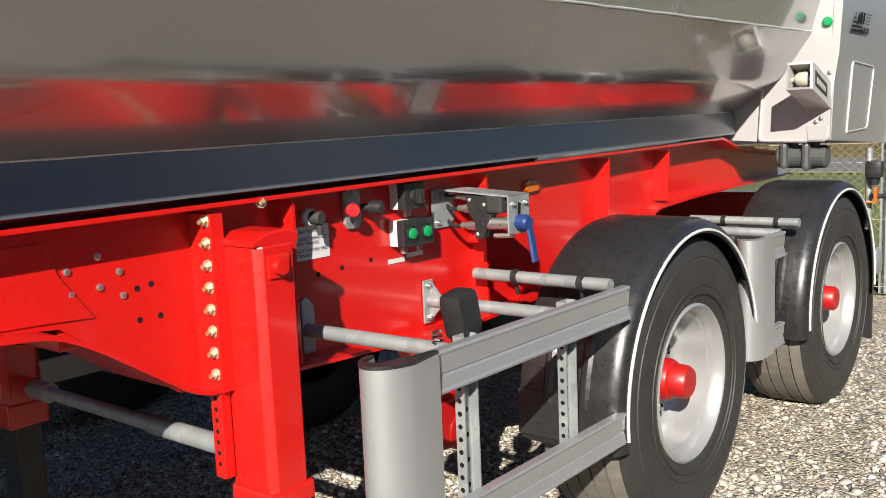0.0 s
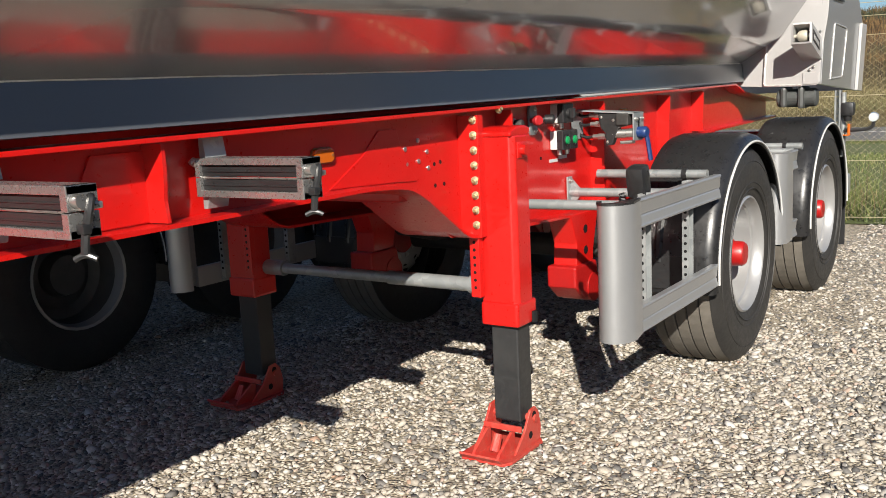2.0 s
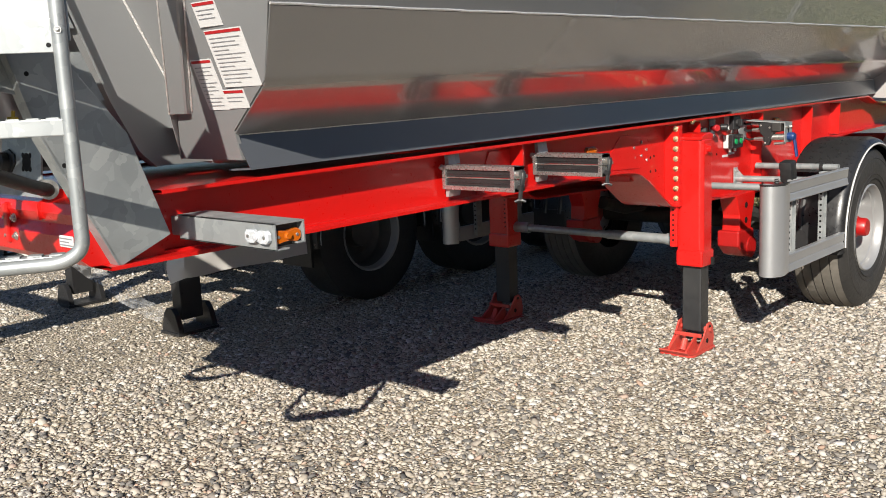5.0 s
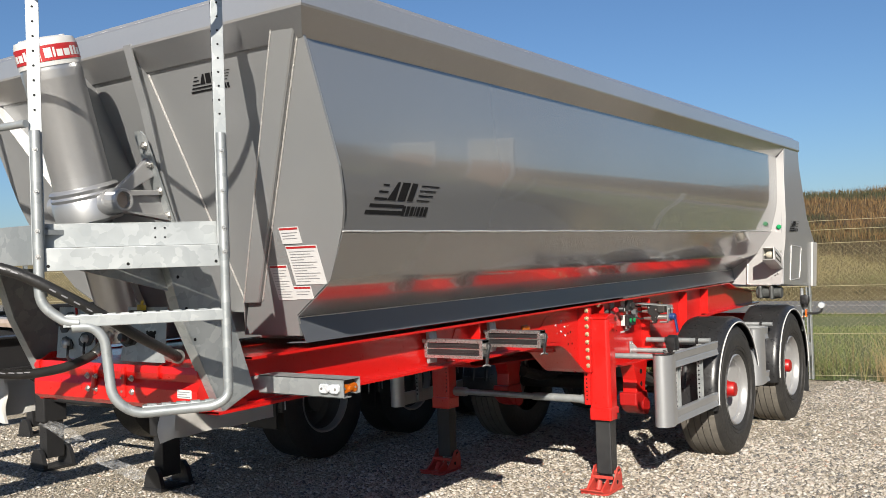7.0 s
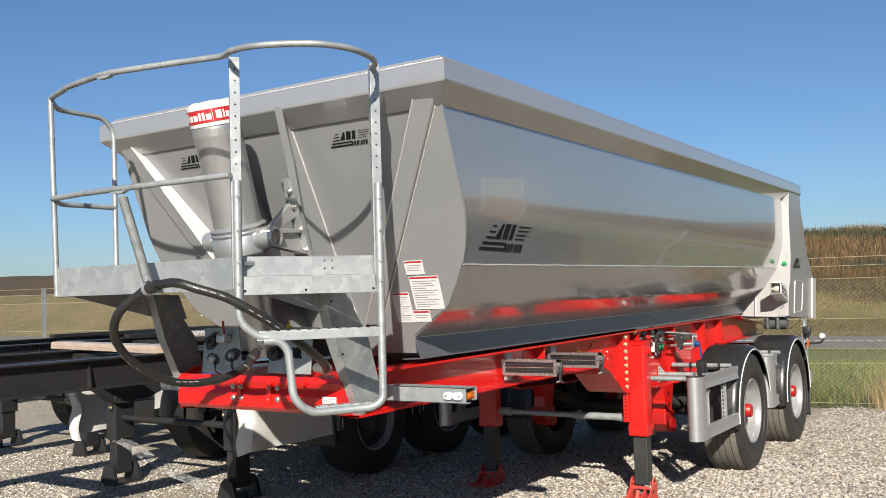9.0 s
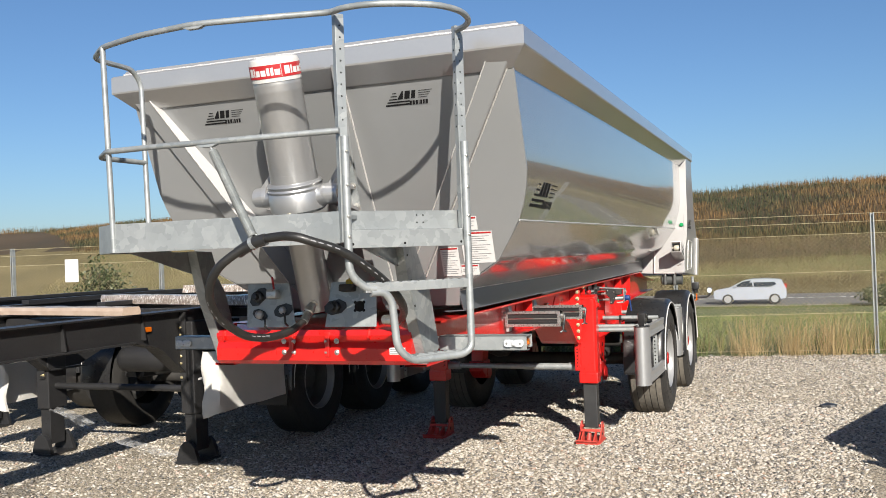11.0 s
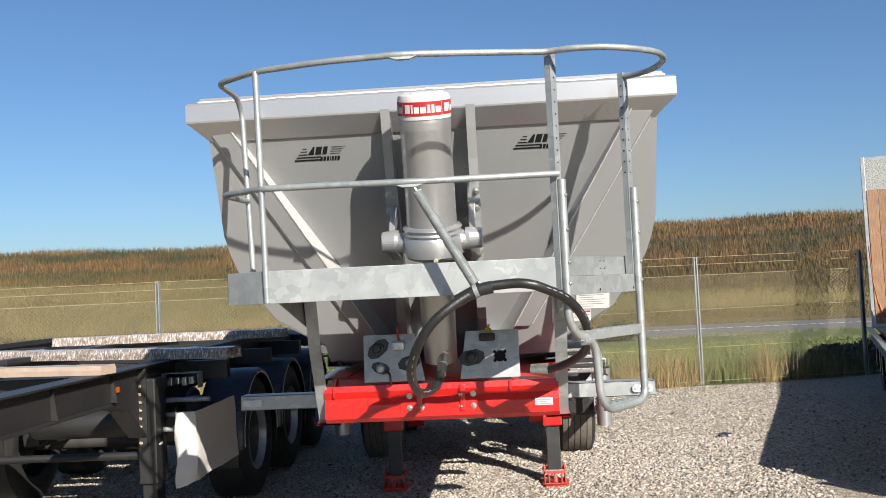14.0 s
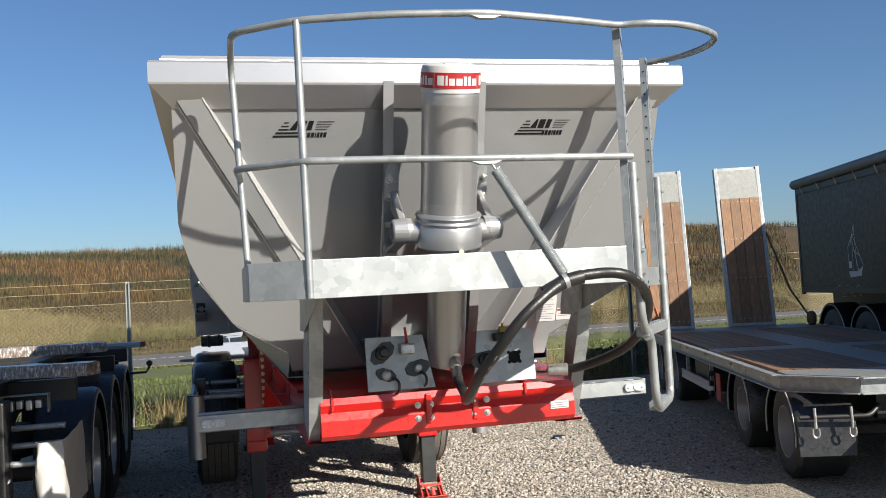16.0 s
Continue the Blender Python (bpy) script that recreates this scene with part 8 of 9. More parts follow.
def wrapped_goods():
    """Film-wrapped parts and cartons that lie on the black trailer."""
    for x, y, z, sx, sy, sz, mat, name, label, turn in (
            (-5.93, 0.32, 1.304, 0.17, 2.05, 0.062, M_CARTON, "flat_carton", "flat brown carton wrapped in clear film", 77.9),
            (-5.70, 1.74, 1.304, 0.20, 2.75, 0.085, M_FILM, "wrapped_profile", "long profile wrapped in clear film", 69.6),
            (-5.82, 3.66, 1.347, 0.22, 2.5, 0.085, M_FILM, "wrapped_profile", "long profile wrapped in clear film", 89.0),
            (-5.70, 4.62, 1.347, 0.30, 2.5, 0.03, M_CARTON, "flat_carton", "thin brown carton sheet", 80),
            (-5.25, 4.28, 1.347, 0.18, 2.0, 0.05, M_ALU, "deck_board", "pale aluminium board lying across the black trailer", 77)):
        rng = np.random.default_rng(int(abs(x * 100 + y * 10)))
        bm = bmesh.new()
        nx, ny = 6, 24
        rows = []
        for j in range(ny + 1):
            v = -sy / 2 + sy * j / ny
            ring = []
            for (u, w) in [(-0.5, 0.0), (-0.5, 0.55), (-0.44, 1.0), (-0.15, 1.0), (0.15, 1.0), (0.44, 1.0), (0.5, 0.55), (0.5, 0.0)]:
                amp = 0.006 if mat is M_FILM else 0.002
                ring.append((u * sx + rng.normal(0, amp * 0.5), v, max(0.0, w * sz + rng.normal(0, amp * 0.5) * (w > 0))))
            rows.append(ring)
        g = loft(bm, rows, closed=True)
        bm.faces.new(g[0])
        bm.faces.new(g[-1][::-1])
        ob = part(name, bm, mat, None, label)
        ob.matrix_world = pose(x, y, z, 0, 0, turn)
        tagged(ob, "", {"wrapped_profile": "package", "flat_carton": "carton", "deck_board": "board"}[name], "goods on the black trailer")
    # loose plastic sheet hanging off the nose
    bm = bmesh.new()
    rows = []
    for k in range(13):
        t = k / 12
        rows.append([(0.05 * math.sin(6 * t + j) + 0.06 * j - 0.2, 0.05 * math.cos(5 * t + j * 1.3), -0.5 * t + 0.03 * math.sin(j * 2.0 + k)) for j in range(9)])
    loft(bm, rows)
    ob = part("plastic_sheet", bm, M_SHEET, None, "crumpled clear plastic sheet hanging from the black trailer", True)
    ob.matrix_world = pose(-4.88, -1.95, 1.32, 0, 0, 60)
    tagged(ob, "", "plastic sheet")
    bm = bmesh.new()
    rows = []
    for k in range(19):
        t = k / 18
        rows.append([(1.5 * t, 0.10 * (j - 3) / 3 + 0.05 * math.sin(7 * t), 0.42 * (1 - t) ** 2 + 0.02 + 0.012 * math.sin(j * 2 + k * 1.4)) for j in range(7)])
    loft(bm, rows)
    ob = part("plastic_strip", bm, M_SHEET, None, "torn clear plastic strip trailing on the gravel", True)
    ob.matrix_world = pose(-6.35, 0.75, 0, 0, 0, 12)
    tagged(ob, "", "plastic sheet")


wrapped_goods()


# ---- the machine trailer with its raised ramps, and the tarpaulin trailer ----
def ramp_trailer():
    T = thing("machine_trailer", (0.90, 1.37, 0), "galvanised low machine trailer with plank deck and raised ramps", "trailer", turn=-18.5)
    W, L, H = 2.5, 7.235, 0.895
    CX, CY = 0.48, -0.43
    rails = (((0.0, 0.0), (0.0, L)), ((W, L), (W, 0.0)), ((W, 0.0), (W - CX, CY)), ((W - CX, CY), (CX, CY)), ((CX, CY), (0.0, 0.0)))
    for (xa, ya), (xb, yb) in rails:
        q = bmesh.new()
        d = Vector((xb - xa, yb - ya, 0))
        m = frame_axes((xa, ya, 0), d, (0, 0, 1))
        n = d.length
        box(q, (0, H - 0.135, -0.008), (n, H, 0.0), 0.002, m)
        box(q, (0, H - 0.012, -0.07), (n, H, 0.0), 0.002, m)
        box(q, (0, H - 0.135, -0.05), (n, H - 0.125, 0.0), 0.002, m)
        part("deck_rail", q, M_GALV, T, "folded galvanised edge rail of the deck")
    lm = bmesh.new()
    m = frame_axes((CX * 0.62, CY * 0.62, H - 0.07), (-CX, -CY, 0), (0, 0, 1))
    box(lm, (-0.06, -0.024, 0.0), (0.06, 0.024, 0.016), 0.006, m)
    lamp = part("marker_lamp", lm, M_BLACK, T, "dark front position lamp")
    lz = bmesh.new()
    box(lz, (-0.045, -0.012, 0.016), (0.045, 0.012, 0.020), 0.004, m)
    part("lens", lz, M_CLEAR, lamp)
    c = bmesh.new()
    prism(c, [(0.06, 0.02), (CX + 0.03, CY + 0.06), (W - CX - 0.03, CY + 0.06), (W - 0.06, 0.02), (W - 0.06, 0.30), (0.06, 0.30)], "z", H - 0.03, H - 0.004)
    part("deck_plate", c, M_CHECK, T, "chequered steel deck plate")
    for lo, hi in (((1.03, 0.30, H - 0.03), (1.47, L - 0.9, H - 0.005)), ((0.06, L - 0.9, H - 0.03), (W - 0.06, L, H - 0.006)), ((0.06, 2.55, H - 0.03), (1.03, 3.05, H - 0.004)), ((1.47, 2.55, H - 0.03), (W - 0.06, 3.05, H - 0.004))):
        c = bmesh.new()
        box(c, lo, hi, 0.003)
        part("deck_plate", c, M_CHECK, T, "chequered steel deck plate")
    for x in (0.75, 1.60):
        sub = bmesh.new()
        box(sub, (x, 0.0, 0.50), (x + 0.15, L, H - 0.04), 0.01)
        part("subframe", sub, M_FRAME, T, "dark subframe beam")
    for y0, y1 in ((0.31, 2.54), (3.06, L - 0.91)):
        pl = None
        for x0 in (0.075, 1.485):
            for k in range(7):
                if pl is None:
                    b = bmesh.new()
                    box(b, (0, y0, H - 0.045), (0.128, y1, H - 0.001), 0.004)
                    ob = pl = part("plank", b, M_WOOD, T, "reddish hardwood deck plank")
                else:
                    ob = new("plank", pl.data)
                    ob.parent = T
                ob.location = (x0 + 0.136 * k, 0, 0)
    for k in range(6):
        e = bmesh.new()
        y = 0.45 + 1.15 * k
        box(e, (-0.010, y, H - 0.10), (0.002, y + 0.09, H - 0.02), 0.004)
        tube(e, [(-0.012, y + 0.02, H - 0.035), (-0.03, y + 0.02, H - 0.07), (-0.03, y + 0.07, H - 0.07), (-0.012, y + 0.07, H - 0.035)], 0.006, 6)
        part("lashing_eye", e, M_STEEL, T, "steel lashing eye")
    for y in (1.1, 2.9, 4.4):
        am = bmesh.new()
        box(am, (-0.014, y, H - 0.09), (0.0, y + 0.05, H - 0.035), 0.004)
        part("marker_lamp", am, M_AMBER, T, "amber side marker lamp")
    R = 0.385
    for y in (0.25, 1.70, 5.42, 6.72):
        for x in (0.21, W - 0.21):
            s = -1 if x < 1 else 1
            t = bmesh.new()
            lathe(t, [(-0.30, 0.215), (-0.32, 0.27), (-0.30, 0.355), (-0.27, R), (0.10, R), (0.13, 0.36), (0.145, 0.29), (0.13, 0.22)], (x, y, R), (s, 0, 0), 40)
            ty = part("tyre", t, M_TYRE, T, "black twin tyre", True)
            r = bmesh.new()
            lathe(r, [(0.115, 0.226), (0.13, 0.224), (0.128, 0.212), (0.09, 0.205), (0.03, 0.195), (-0.04, 0.175), (-0.05, 0.11), (-0.02, 0.09), (0.02, 0.085), (0.03, 0.06), (0.03, 0.0)], (x, y, R), (s, 0, 0), 32)
            rim_ob = part("wheel_rim", r, M_WHEEL, ty, "grey steel wheel", True)
            nuts(rim_ob, [((x - s * 0.03, y + 0.135 * math.cos(a), R + 0.135 * math.sin(a)), (s, 0, 0)) for a in (2 * math.pi * k / 8 for k in range(8))], 0.012, 0.016, 0.022, name="wheel_nut")
            holes(rim_ob, [((x - s * 0.040, y + 0.165 * math.cos(a), R + 0.165 * math.sin(a)), (s, 0, 0)) for a in (2 * math.pi * (k + 0.5) / 8 for k in range(8))], 0.018, "hand_hole")
            g = bmesh.new()
            rows = []
            for k in range(21):
                a = radians(192 - 204 * k / 20)
                rows.append([(x + s * xx, y + math.cos(a) * (0.455 + dr), R + 0.01 + math.sin(a) * (0.43 + dr)) for xx, dr in ((-0.3, 0.0), (0.14, 0.0), (0.165, -0.012), (0.168, -0.04))])
            loft(g, rows)
            thicken(g, 0.005)
            gd = part("mudguard", g, M_GUARD, T, "black plastic mudguard", True)
            e = bmesh.new()
            tube(e, [(x + s * 0.173, y + math.cos(radians(190 - 200 * k / 24)) * 0.430, R + 0.01 + math.sin(radians(190 - 200 * k / 24)) * 0.405) for k in range(25)], 0.006, 5)
            part("edge_line", e, M_STRIPE, gd, "thin white edge line")
        a = bmesh.new()
        tube(a, [(0.25, y, R), (W - 0.25, y, R)], 0.06, 10)
        part("axle", a, M_GREASE, T)
    # gear between the axle pairs: side guard, hose loops, red reflector, tool box
    sg = bmesh.new()
    prism(sg, plank_profile(-1, -0.02, 0.42, 0.53), "y", 2.75, 4.6)
    part("side_guard", sg, M_ALU, T, "aluminium side guard plank")
    for y in (2.95, 4.35):
        u = bmesh.new()
        box(u, (0.045, y, 0.40), (0.085, y + 0.05, H - 0.13), 0.003)
        part("guard_upright", u, M_GALV, T)
    bx = bmesh.new()
    box(bx, (0.10, 3.30, 0.36), (0.55, 4.1, 0.76), 0.015)
    part("tool_box", bx, M_FRAME, T, "black tool box under the deck")
    rf = bmesh.new()
    prism(rf, [(2.42, 0.36), (2.62, 0.36), (2.62, 0.66), (2.42, 0.66)], "x", 0.03, 0.042, 0.003)
    part("warning_plate", rf, M_RED_INK, T, "red and white warning plate")
    for k in range(3):
        hl = bmesh.new()
        lathe(hl, [(0, 0), (0, 0.03), (0.02, 0.034), (0.05, 0.03), (0.05, 0)], (0.03, 2.74, 0.42 + 0.11 * k), (-1, 0, 0), 14)
        part("hose_coupling", hl, M_BLACK, T, "black hose coupling", True)
    # front mudflaps with their shackles
    for x in (0.03, W - 0.47):
        fl = bmesh.new()
        prism(fl, [(-0.25, 0.58), (-0.27, 0.45), (-0.30, 0.27), (-0.285, 0.27), (-0.255, 0.45), (-0.235, 0.58)], "x", x, x + 0.44)
        part("mudflap", fl, M_GUARD, T, "black front mudflap")
    tb = bmesh.new()
    tube(tb, rounded([(0.03, -0.33, 0.585), (0.56, -0.36, 0.585), (0.66, -0.30, 0.66)], 0.05), 0.019, 10)
    part("step_tube", tb, M_FRAME, T, "bent dark tube before the mudflap", True)
    for x in (0.14, 0.42):
        sh = bmesh.new()
        tube(sh, [(x, -0.36, 0.66), (x, -0.37, 0.585), (x, -0.372, 0.50)], 0.012, 8)
        tube(sh, curve_pts([(x - 0.022, -0.372, 0.50), (x - 0.024, -0.374, 0.45), (x, -0.375, 0.43), (x + 0.024, -0.374, 0.45), (x + 0.022, -0.372, 0.50)], 4), 0.008, 8)
        part("shackle", sh, M_STEEL, T, "bright steel shackle", True)
    # ramps, leaning back
    for x0 in (0.01, 1.285):
        wd = 0.73
        m = Matrix.Translation((x0, L - 0.01, H)) @ Matrix.Rotation(radians(-9.3), 4, "X")
        fr = bmesh.new()
        for a, b in (((0, 0, 0), (0.055, 0.11, 2.63)), ((wd - 0.055, 0, 0), (wd, 0.11, 2.63)), ((0.055, 0.0, 0.0), (wd - 0.055, 0.05, 0.05)), ((0.055, 0.02, 2.58), (wd - 0.055, 0.07, 2.63))):
            box(fr, a, b, 0.004, m)
        rp = part("ramp", fr, M_GALV, T, "raised galvanised ramp with hardwood planks")
        tp = bmesh.new()
        box(tp, (0.055, 0.004, 2.10), (wd - 0.055, 0.016, 2.58), 0.002, m)
        part("tread_plate", tp, M_CHECK, rp, "chequered plate at the ramp's tip")
        pw = (wd - 0.11) / 4
        ms = None
        for k in range(4):
            if ms is None:
                b = bmesh.new()
                box(b, (0.003, -0.012, 0.05), (pw - 0.003, 0.03, 2.095), 0.003)
                ob = ms = part("ramp_plank", b, M_WOOD, rp, "hardwood ramp plank")
            else:
                ob = new("ramp_plank", ms.data)
                ob.parent = rp
            ob.matrix_local = m @ Matrix.Translation((0.055 + pw * k, 0, 0))
        pieces("screw", M_STEEL, [(m @ Vector((0.055 + pw * k + q, -0.012, zz)), m.to_3x3() @ Vector((0, -1, 0))) for k in range(4) for zz in (0.12, 0.78, 1.42, 2.04) for q in (0.035, pw - 0.035)], rp, lambda bm: lathe(bm, [(0, 0), (0, 0.008), (0.003, 0.008), (0.003, 0)], (0, 0, 0), (0, 0, 1), 8), "screw")
    ch = bmesh.new()
    tube(ch, [(W - 0.06, L - 0.50, 0.93), (2.22, L - 0.15, 1.45), (2.03, L + 0.28, 2.38)], 0.022, 10, flat=0.5)
    lathe(ch, [(-0.10, 0), (-0.10, 0.05), (-0.04, 0.075), (0.05, 0.07), (0.10, 0.04), (0.10, 0)], (W - 0.08, L - 0.48, 0.995), (0.1, 0.3, 1), 12)
    part("ramp_strap", ch, M_STRAP, T, "brown webbing strap that holds the ramp")
    orb = bmesh.new()
    tube(orb, [(0.03, L - 0.03, 2.10), (0.06, L - 0.06, 1.55), (0.115, L - 0.10, 1.20)], 0.018, 8, flat=0.5)
    tube(orb, [(0.115, L - 0.10, 1.25), (0.17, L - 0.12, 1.02)], 0.038, 8, flat=0.6)
    part("strap", orb, M_ORANGE, T, "orange lashing strap")
    hb = bmesh.new()
    prism(hb, [(0.80, CY), (1.70, CY), (1.42, -2.2), (1.08, -2.2)], "z", 0.50, 0.64, 0.01)
    part("drawbar", hb, M_FRAME, T, "dark drawbar")


ramp_trailer()


def tarp_trailer():
    T = thing("tarpaulin_trailer", (6.78, 9.2, 0), "dark green walking-floor trailer with a white boat drawn on its side", "trailer", turn=-15.9)
    W, L = 2.5, 11.7
    b = bmesh.new()
    box(b, (0, -L, 1.36), (W, 0, 3.22), 0.03)
    body = part("body", b, M_TARP, T, "glossy dark green trailer wall")
    r = bmesh.new()
    tube(r, [(-0.02, -L, 3.28), (-0.02, -L / 2, 3.30), (-0.02, 0.0, 3.28)], 0.085, 14)
    part("tarp_roll", r, M_TARPTOP, T, "rolled grey cover along the top edge", True)
    for x in (0.02, W - 0.02):
        p = bmesh.new()
        box(p, (x - 0.03, -0.06, 1.30), (x + 0.03, 0.02, 3.24), 0.01)
        part("corner_post", p, M_FRAME, T)
    ra = bmesh.new()
    box(ra, (-0.015, -L, 3.09), (0.0, 0, 3.20), 0.004)
    box(ra, (-0.015, -L, 1.33), (0.0, 0, 1.42), 0.004)
    part("edge_rail", ra, M_FRAME, T)
    for k in range(14):
        c = bmesh.new()
        y = -0.4 - 0.75 * k
        tube(c, [(-0.07, y, 3.21), (-0.02, y, 3.08)], 0.008, 6)
        part("cover_hook", c, M_STEEL, T)
    # boat drawing: hull, cabin, rigging, water dashes
    m = frame_axes((-0.004, -2.10, 1.56), (0, -1, 0), (0, 0, 1)) @ Matrix.Scale(0.82, 4)
    drawing = thing("boat_drawing", (0, 0, 0), "white line drawing of a fishing boat", "")
    drawing.parent = T

    def flat(name, pts):
        t = bmesh.new()
        t.faces.new([t.verts.new(m @ Vector((a, b_, 0.0))) for a, b_ in pts])
        part(name, t, M_STRIPE, drawing)
    flat("hull", [(0.0, 0.14), (0.06, 0.02), (0.55, 0.05), (0.66, 0.24), (0.62, 0.22), (0.40, 0.14)])
    flat("cabin", [(0.03, 0.20), (0.16, 0.20), (0.16, 0.33), (0.03, 0.33)])
    for a, b_ in (((0.20, 0.14), (0.24, 0.85)), ((0.24, 0.85), (0.66, 0.24)), ((0.24, 0.85), (0.02, 0.60)), ((0.02, 0.60), (0.03, 0.2)), ((0.38, 0.15), (0.34, 1.02)), ((0.34, 1.02), (0.12, 0.62)), ((0.25, 0.55), (0.55, 0.42)), ((0.24, 0.84), (0.34, 0.84)), ((0.45, 0.15), (0.24, 0.7))):
        u = Vector((b_[0] - a[0], b_[1] - a[1])).normalized()
        w = Vector((-u.y, u.x)) * 0.007
        flat("rigging_line", [(a[0] - w.x, a[1] - w.y), (b_[0] - w.x, b_[1] - w.y), (b_[0] + w.x, b_[1] + w.y), (a[0] + w.x, a[1] + w.y)])
    rng = random.Random(4)
    for k in range(30):
        a, z = rng.uniform(-0.75, 0.5), -rng.uniform(0.12, 0.36)
        w = rng.uniform(0.03, 0.10)
        flat("water_dash", [(a, z), (a + w, z), (a + w, z + 0.008), (a, z + 0.008)])
    for k in range(3):
        y = -1.2 - 1.31 * k
        for x in (0.2, W - 0.2):
            t = bmesh.new()
            s = -1 if x < 1 else 1
            lathe(t, [(-0.17, 0.30), (-0.185, 0.44), (-0.15, 0.525), (0.15, 0.525), (0.185, 0.44), (0.165, 0.30)], (x, y, 0.525), (s, 0, 0), 32)
            ty = part("tyre", t, M_TYRE, T, "", True)
            r = bmesh.new()
            lathe(r, [(0.15, 0.30), (0.165, 0.29), (0.10, 0.27), (-0.05, 0.20), (0.05, 0.11), (0.06, 0.0)], (x, y, 0.525), (s, 0, 0), 28)
            part("wheel_rim", r, M_WHEEL, ty, "", True)
            e = bmesh.new()
            tube(e, [(x + s * 0.19, y + math.cos(radians(180 - 180 * q / 20)) * 0.57, 0.56 + math.sin(radians(180 - 180 * q / 20)) * 0.57) for q in range(21)], 0.006, 5)
            part("edge_line", e, M_STRIPE, ty)
            g = bmesh.new()
            rows = []
            for q in range(17):
                a = radians(182 - 184 * q / 16)
                rows.append([(x + s * xx, y + math.cos(a) * 0.60, 0.56 + math.sin(a) * 0.60) for xx in (-0.2, 0.188)])
            loft(g, rows)
            thicken(g, 0.006)
            part("mudguard", g, M_GUARD, T, "", True)
    u = bmesh.new()
    box(u, (0.5, -L, 1.0), (2.0, -0.1, 1.34), 0.01)
    part("underframe", u, M_FRAME, T, "dark underframe")


tarp_trailer()


def car(x, y, turn, material, label):
    """A small family car on the road."""
    c = thing("car", (x, y, -1.49), label, "car", turn=turn)
    side = [(-1.86, 0.36), (-1.90, 0.52), (-1.86, 0.70), (-1.72, 0.80), (-1.05, 0.92), (-0.78, 1.06), (-0.30, 1.29), (0.10, 1.36), (0.75, 1.37), (1.35, 1.33), (1.62, 1.28), (1.72, 1.05), (1.84, 0.84), (1.86, 0.50), (1.80, 0.30), (1.55, 0.28), (1.50, 0.44), (1.38, 0.54), (1.12, 0.54), (1.00, 0.44), (0.95, 0.26), (-0.85, 0.26), (-0.90, 0.44), (-1.02, 0.54), (-1.28, 0.54), (-1.40, 0.44), (-1.45, 0.28), (-1.80, 0.30)]
    rows = []
    for k, yy in enumerate((-0.86, -0.82, 0.82, 0.86)):
        rows.append([(px * (0.99 if k in (0, 3) else 1), yy * (0.78 if pz > 1.1 else 0.93 if pz > 1.0 else 1.0), pz if pz < 1.3 else pz - 0.02 * (k in (0, 3))) for px, pz in side])
    b = bmesh.new()
    g = loft(b, rows, closed=True)
    b.faces.new(g[0])
    b.faces.new(g[-1][::-1])
    part("body", b, material, c, "painted car body", True)
    for side_ in (-1, 1):
        for poly in ([(-0.86, 0.95), (-0.34, 1.22), (0.10, 1.29), (0.16, 0.95)], [(0.22, 0.95), (0.18, 1.29), (0.70, 1.30), (1.18, 1.24), (1.36, 1.06), (1.05, 0.95)]):
            w = bmesh.new()
            w.faces.new([w.verts.new((px, side_ * (0.872 - 0.20 * max(0.0, (pz - 0.95) / 0.36)), pz)) for px, pz in poly])
            part("side_window", w, M_GLASS, c, "dark side window")
        mi = bmesh.new()
        box(mi, (-0.80, side_ * 0.93 - 0.06, 0.94), (-0.66, side_ * 0.93 + 0.06, 1.03), 0.02)
        part("door_mirror", mi, material, c)
    ws = bmesh.new()
    ws.faces.new([ws.verts.new(p) for p in ((-1.00, -0.70, 0.955), (-1.00, 0.70, 0.955), (-0.34, 0.60, 1.285), (-0.34, -0.60, 1.285))])
    part("windscreen", ws, M_GLASS, c)
    for px in (-1.15, 1.25):
        for yy in (-0.78, 0.78):
            t = bmesh.new()
            lathe(t, [(-0.09, 0.18), (-0.09, 0.26), (-0.07, 0.285), (0.07, 0.285), (0.09, 0.26), (0.09, 0.18)], (px, yy, 0.285), (0, 1, 0), 24)
            ty = part("tyre", t, M_TYRE, c, "", True)
            r = bmesh.new()
            lathe(r, [(0, 0), (0, 0.19), (0.02, 0.18), (0.02, 0)], (px, yy + (0.075 if yy > 0 else -0.095), 0.285), (0, 1, 0), 16)
            part("wheel_rim", r, M_WHEEL, ty)
    for yy in (-0.62, 0.62):
        h = bmesh.new()
        box(h, (-1.885, yy - 0.16, 0.60), (-1.70, yy + 0.16, 0.74), 0.02)
        part("headlight", h, M_CLEAR, c)
        h = bmesh.new()
        box(h, (1.72, yy - 0.14, 0.82), (1.85, yy + 0.14, 1.02), 0.02)
        part("tail_light", h, M_REDLENS, c)


car(-2.75, 47.2, 0, M_CARW, "pale silver hatchback on the road")


def fence_board():
    b = thing("notice_board", (-12.0, 7.02, 1.46), "blank white board hung on the chain-link fence", "board", turn=10.2)
    m = bmesh.new()
    box(m, (-0.13, -0.012, 0.0), (0.13, 0.0, 0.40), 0.004)
    part("panel", m, M_WHITE, b)
    t = bmesh.new()
    for z in (0.05, 0.35):
        tube(t, [(-0.10, 0.0, z), (0.10, 0.012, z)], 0.004, 6)
    part("wire_tie", t, M_GALV, b)


fence_board()


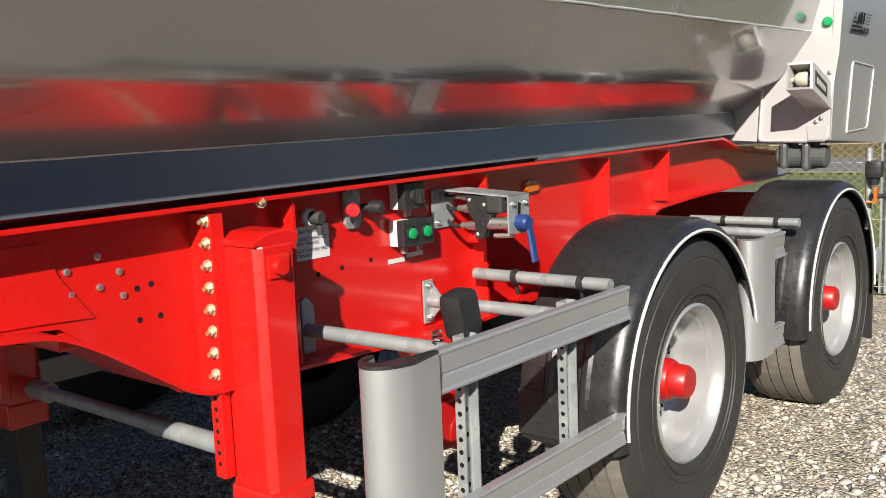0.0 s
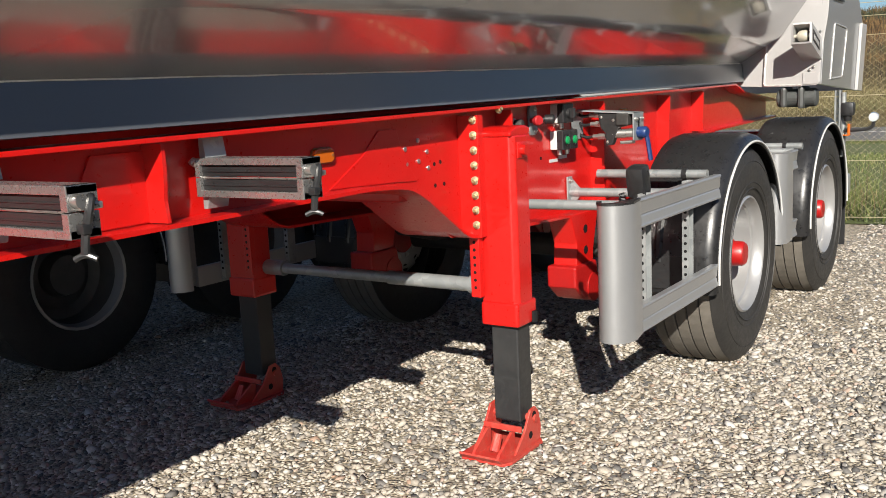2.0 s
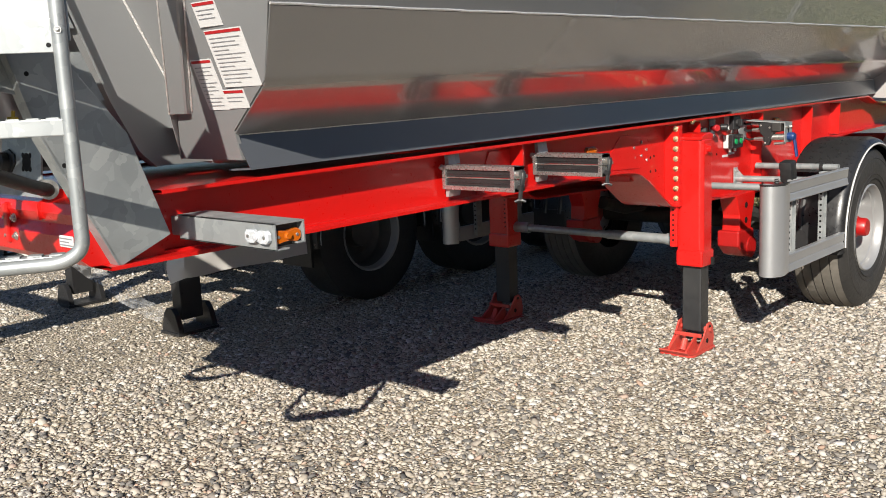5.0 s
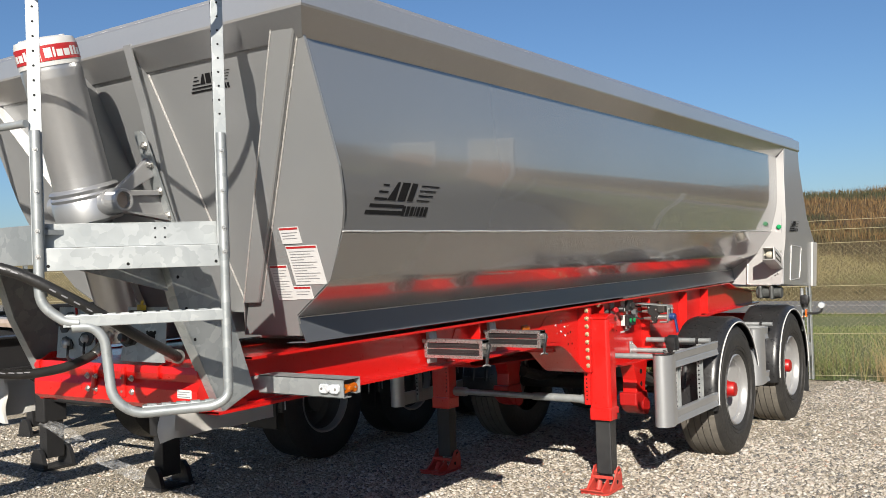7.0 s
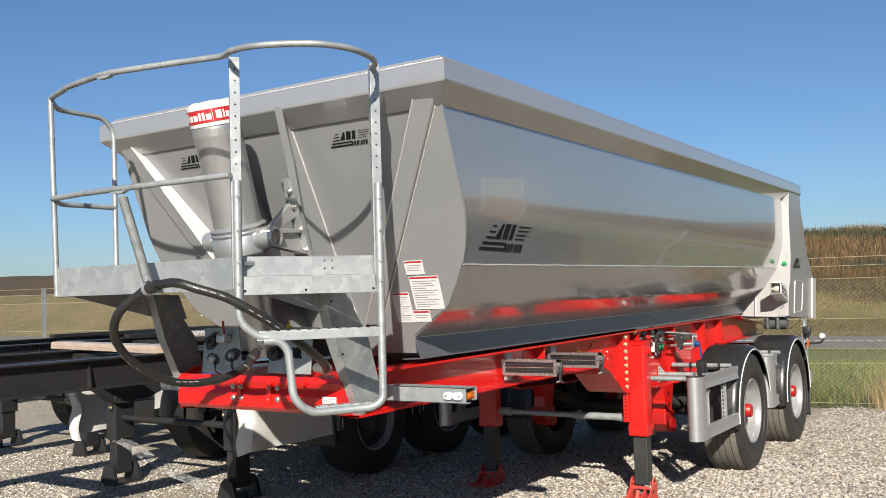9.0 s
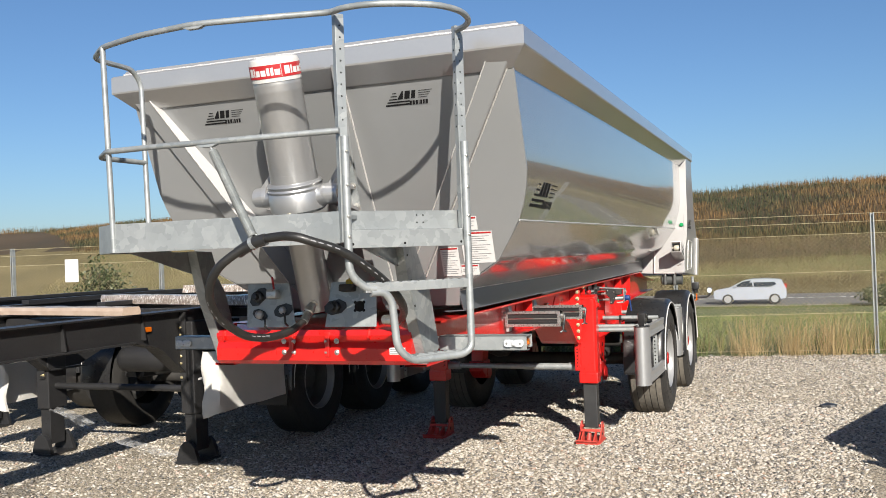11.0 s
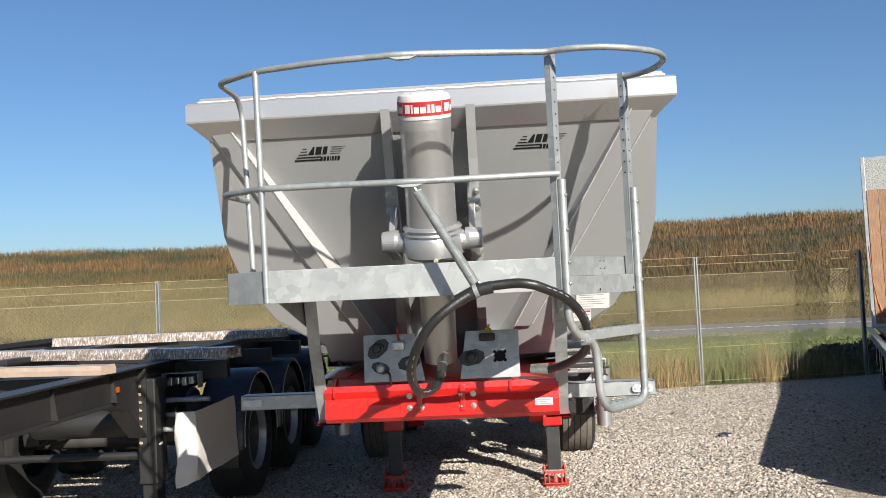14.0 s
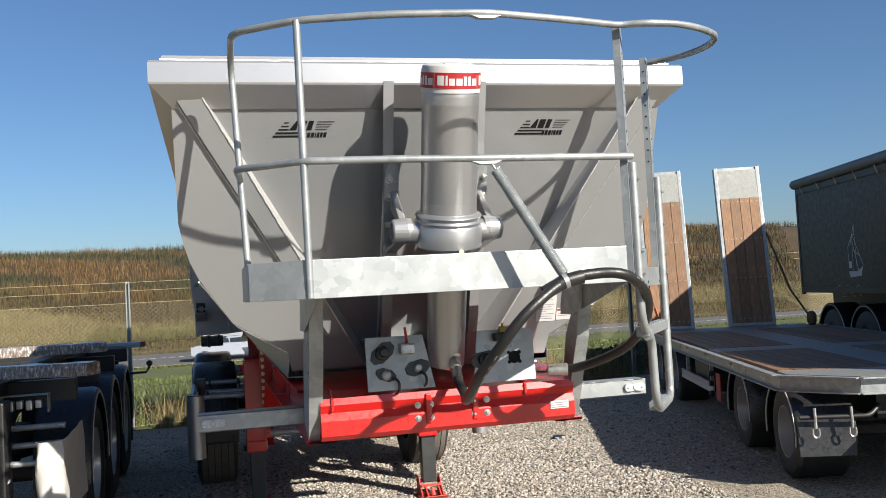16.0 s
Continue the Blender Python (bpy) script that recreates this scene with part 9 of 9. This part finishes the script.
def small_things():
    b = bmesh.new()
    lathe(b, [(0, 0), (0.0, 0.07), (0.03, 0.06), (0.045, 0.0)], (0, 0, 0), (0, 0, 1), 12)
    for v in b.verts:
        v.co.x *= 1.4
        v.co += 0.012 * Vector((math.sin(v.co.y * 60), math.cos(v.co.x * 50), 0))
    ob = part("black_lump", b, M_BLACK, None, "small dark lump lying on the gravel")
    ob.matrix_world = pose(0.10, 4.45, 0.0, 0, 0, 20)
    tagged(ob, "", "debris")
    m = bmesh.new()
    prism(m, [(-0.05, -0.03), (0.05, -0.03), (0.05, 0.03), (-0.05, 0.03)], "z", 0, 1.0, 0.005)
    p = part("verge_marker", m, M_STRIPE, None, "white marker post by the road")
    p.matrix_world = pose(-2.4, 58.6, -1.52)
    tagged(p, "", "marker post")


small_things()


# ---- loose stones on the yard ----
def stones():
    rng = np.random.default_rng(11)
    t = (1 + 5 ** 0.5) / 2
    ico = np.array([(-1, t, 0), (1, t, 0), (-1, -t, 0), (1, -t, 0), (0, -1, t), (0, 1, t), (0, -1, -t), (0, 1, -t), (t, 0, -1), (t, 0, 1), (-t, 0, -1), (-t, 0, 1)]) / (1 + t * t) ** 0.5
    faces = np.array([(0, 11, 5), (0, 5, 1), (0, 1, 7), (0, 7, 10), (0, 10, 11), (1, 5, 9), (5, 11, 4), (11, 10, 2), (10, 7, 6), (7, 1, 8), (3, 9, 4), (3, 4, 2), (3, 2, 6), (3, 6, 8), (3, 8, 9), (4, 9, 5), (2, 4, 11), (6, 2, 10), (8, 6, 7), (9, 8, 1)])
    zones = ((-3.9, 0.3, 0.4, 4.6, 37000), (-4.4, 0.9, -1.2, 0.4, 17000), (-1.6, 2.2, 2.0, 9.2, 20000), (-7.5, -3.9, -0.5, 4.0, 9000), (-5.5, 1.0, 4.6, 8.0, 5000), (-7.5, 2.0, -2.8, -0.8, 14000), (-9.5, -6.5, -1.5, 2.0, 7000))
    allp = []
    for x0, x1, y0, y1, n in zones:
        x = rng.uniform(x0, x1, n)
        y = rng.uniform(y0, y1, n)
        allp.append(np.stack([x, y], 1))
    xy = np.concatenate(allp)
    n = len(xy)
    size = np.clip(rng.lognormal(math.log(0.0092), 0.36, n), 0.004, 0.022)
    sc = size[:, None] * np.stack([rng.uniform(0.8, 1.5, n), rng.uniform(0.7, 1.2, n), rng.uniform(0.4, 0.75, n)], 1)
    ang = rng.uniform(0, 2 * np.pi, n)
    v = ico[None, :, :] * (1 + np.clip(rng.normal(0, 0.25, (n, 12, 1)), -0.45, 0.5)) * sc[:, None, :]
    c, s = np.cos(ang)[:, None], np.sin(ang)[:, None]
    tilt = rng.normal(0, 0.35, n)[:, None]
    x = v[:, :, 0] * c - v[:, :, 1] * s
    y = v[:, :, 0] * s + v[:, :, 1] * c
    z = v[:, :, 2] + x * np.sin(tilt)
    z = z + (sc[:, 2] * 0.30)[:, None]
    P = np.stack([x + xy[:, :1], y + xy[:, 1:], z], 2).reshape(-1, 3)
    tri = (faces[None] + (np.arange(n) * 12)[:, None, None]).reshape(-1, 3)
    me = bpy.data.meshes.new("loose_stones")
    me.vertices.add(len(P))
    me.vertices.foreach_set("co", P.astype(np.float32).ravel())
    me.loops.add(len(tri) * 3)
    me.loops.foreach_set("vertex_index", tri.astype(np.int32).ravel())
    me.polygons.add(len(tri))
    me.polygons.foreach_set("loop_start", np.arange(0, len(tri) * 3, 3, dtype=np.int32))
    me.update(calc_edges=True)
    me.materials.append(M_STONE)
    tagged(new("loose_stones", me), "loose crushed stones in cream, brown and grey", "gravel", "", "stuff")


stones()
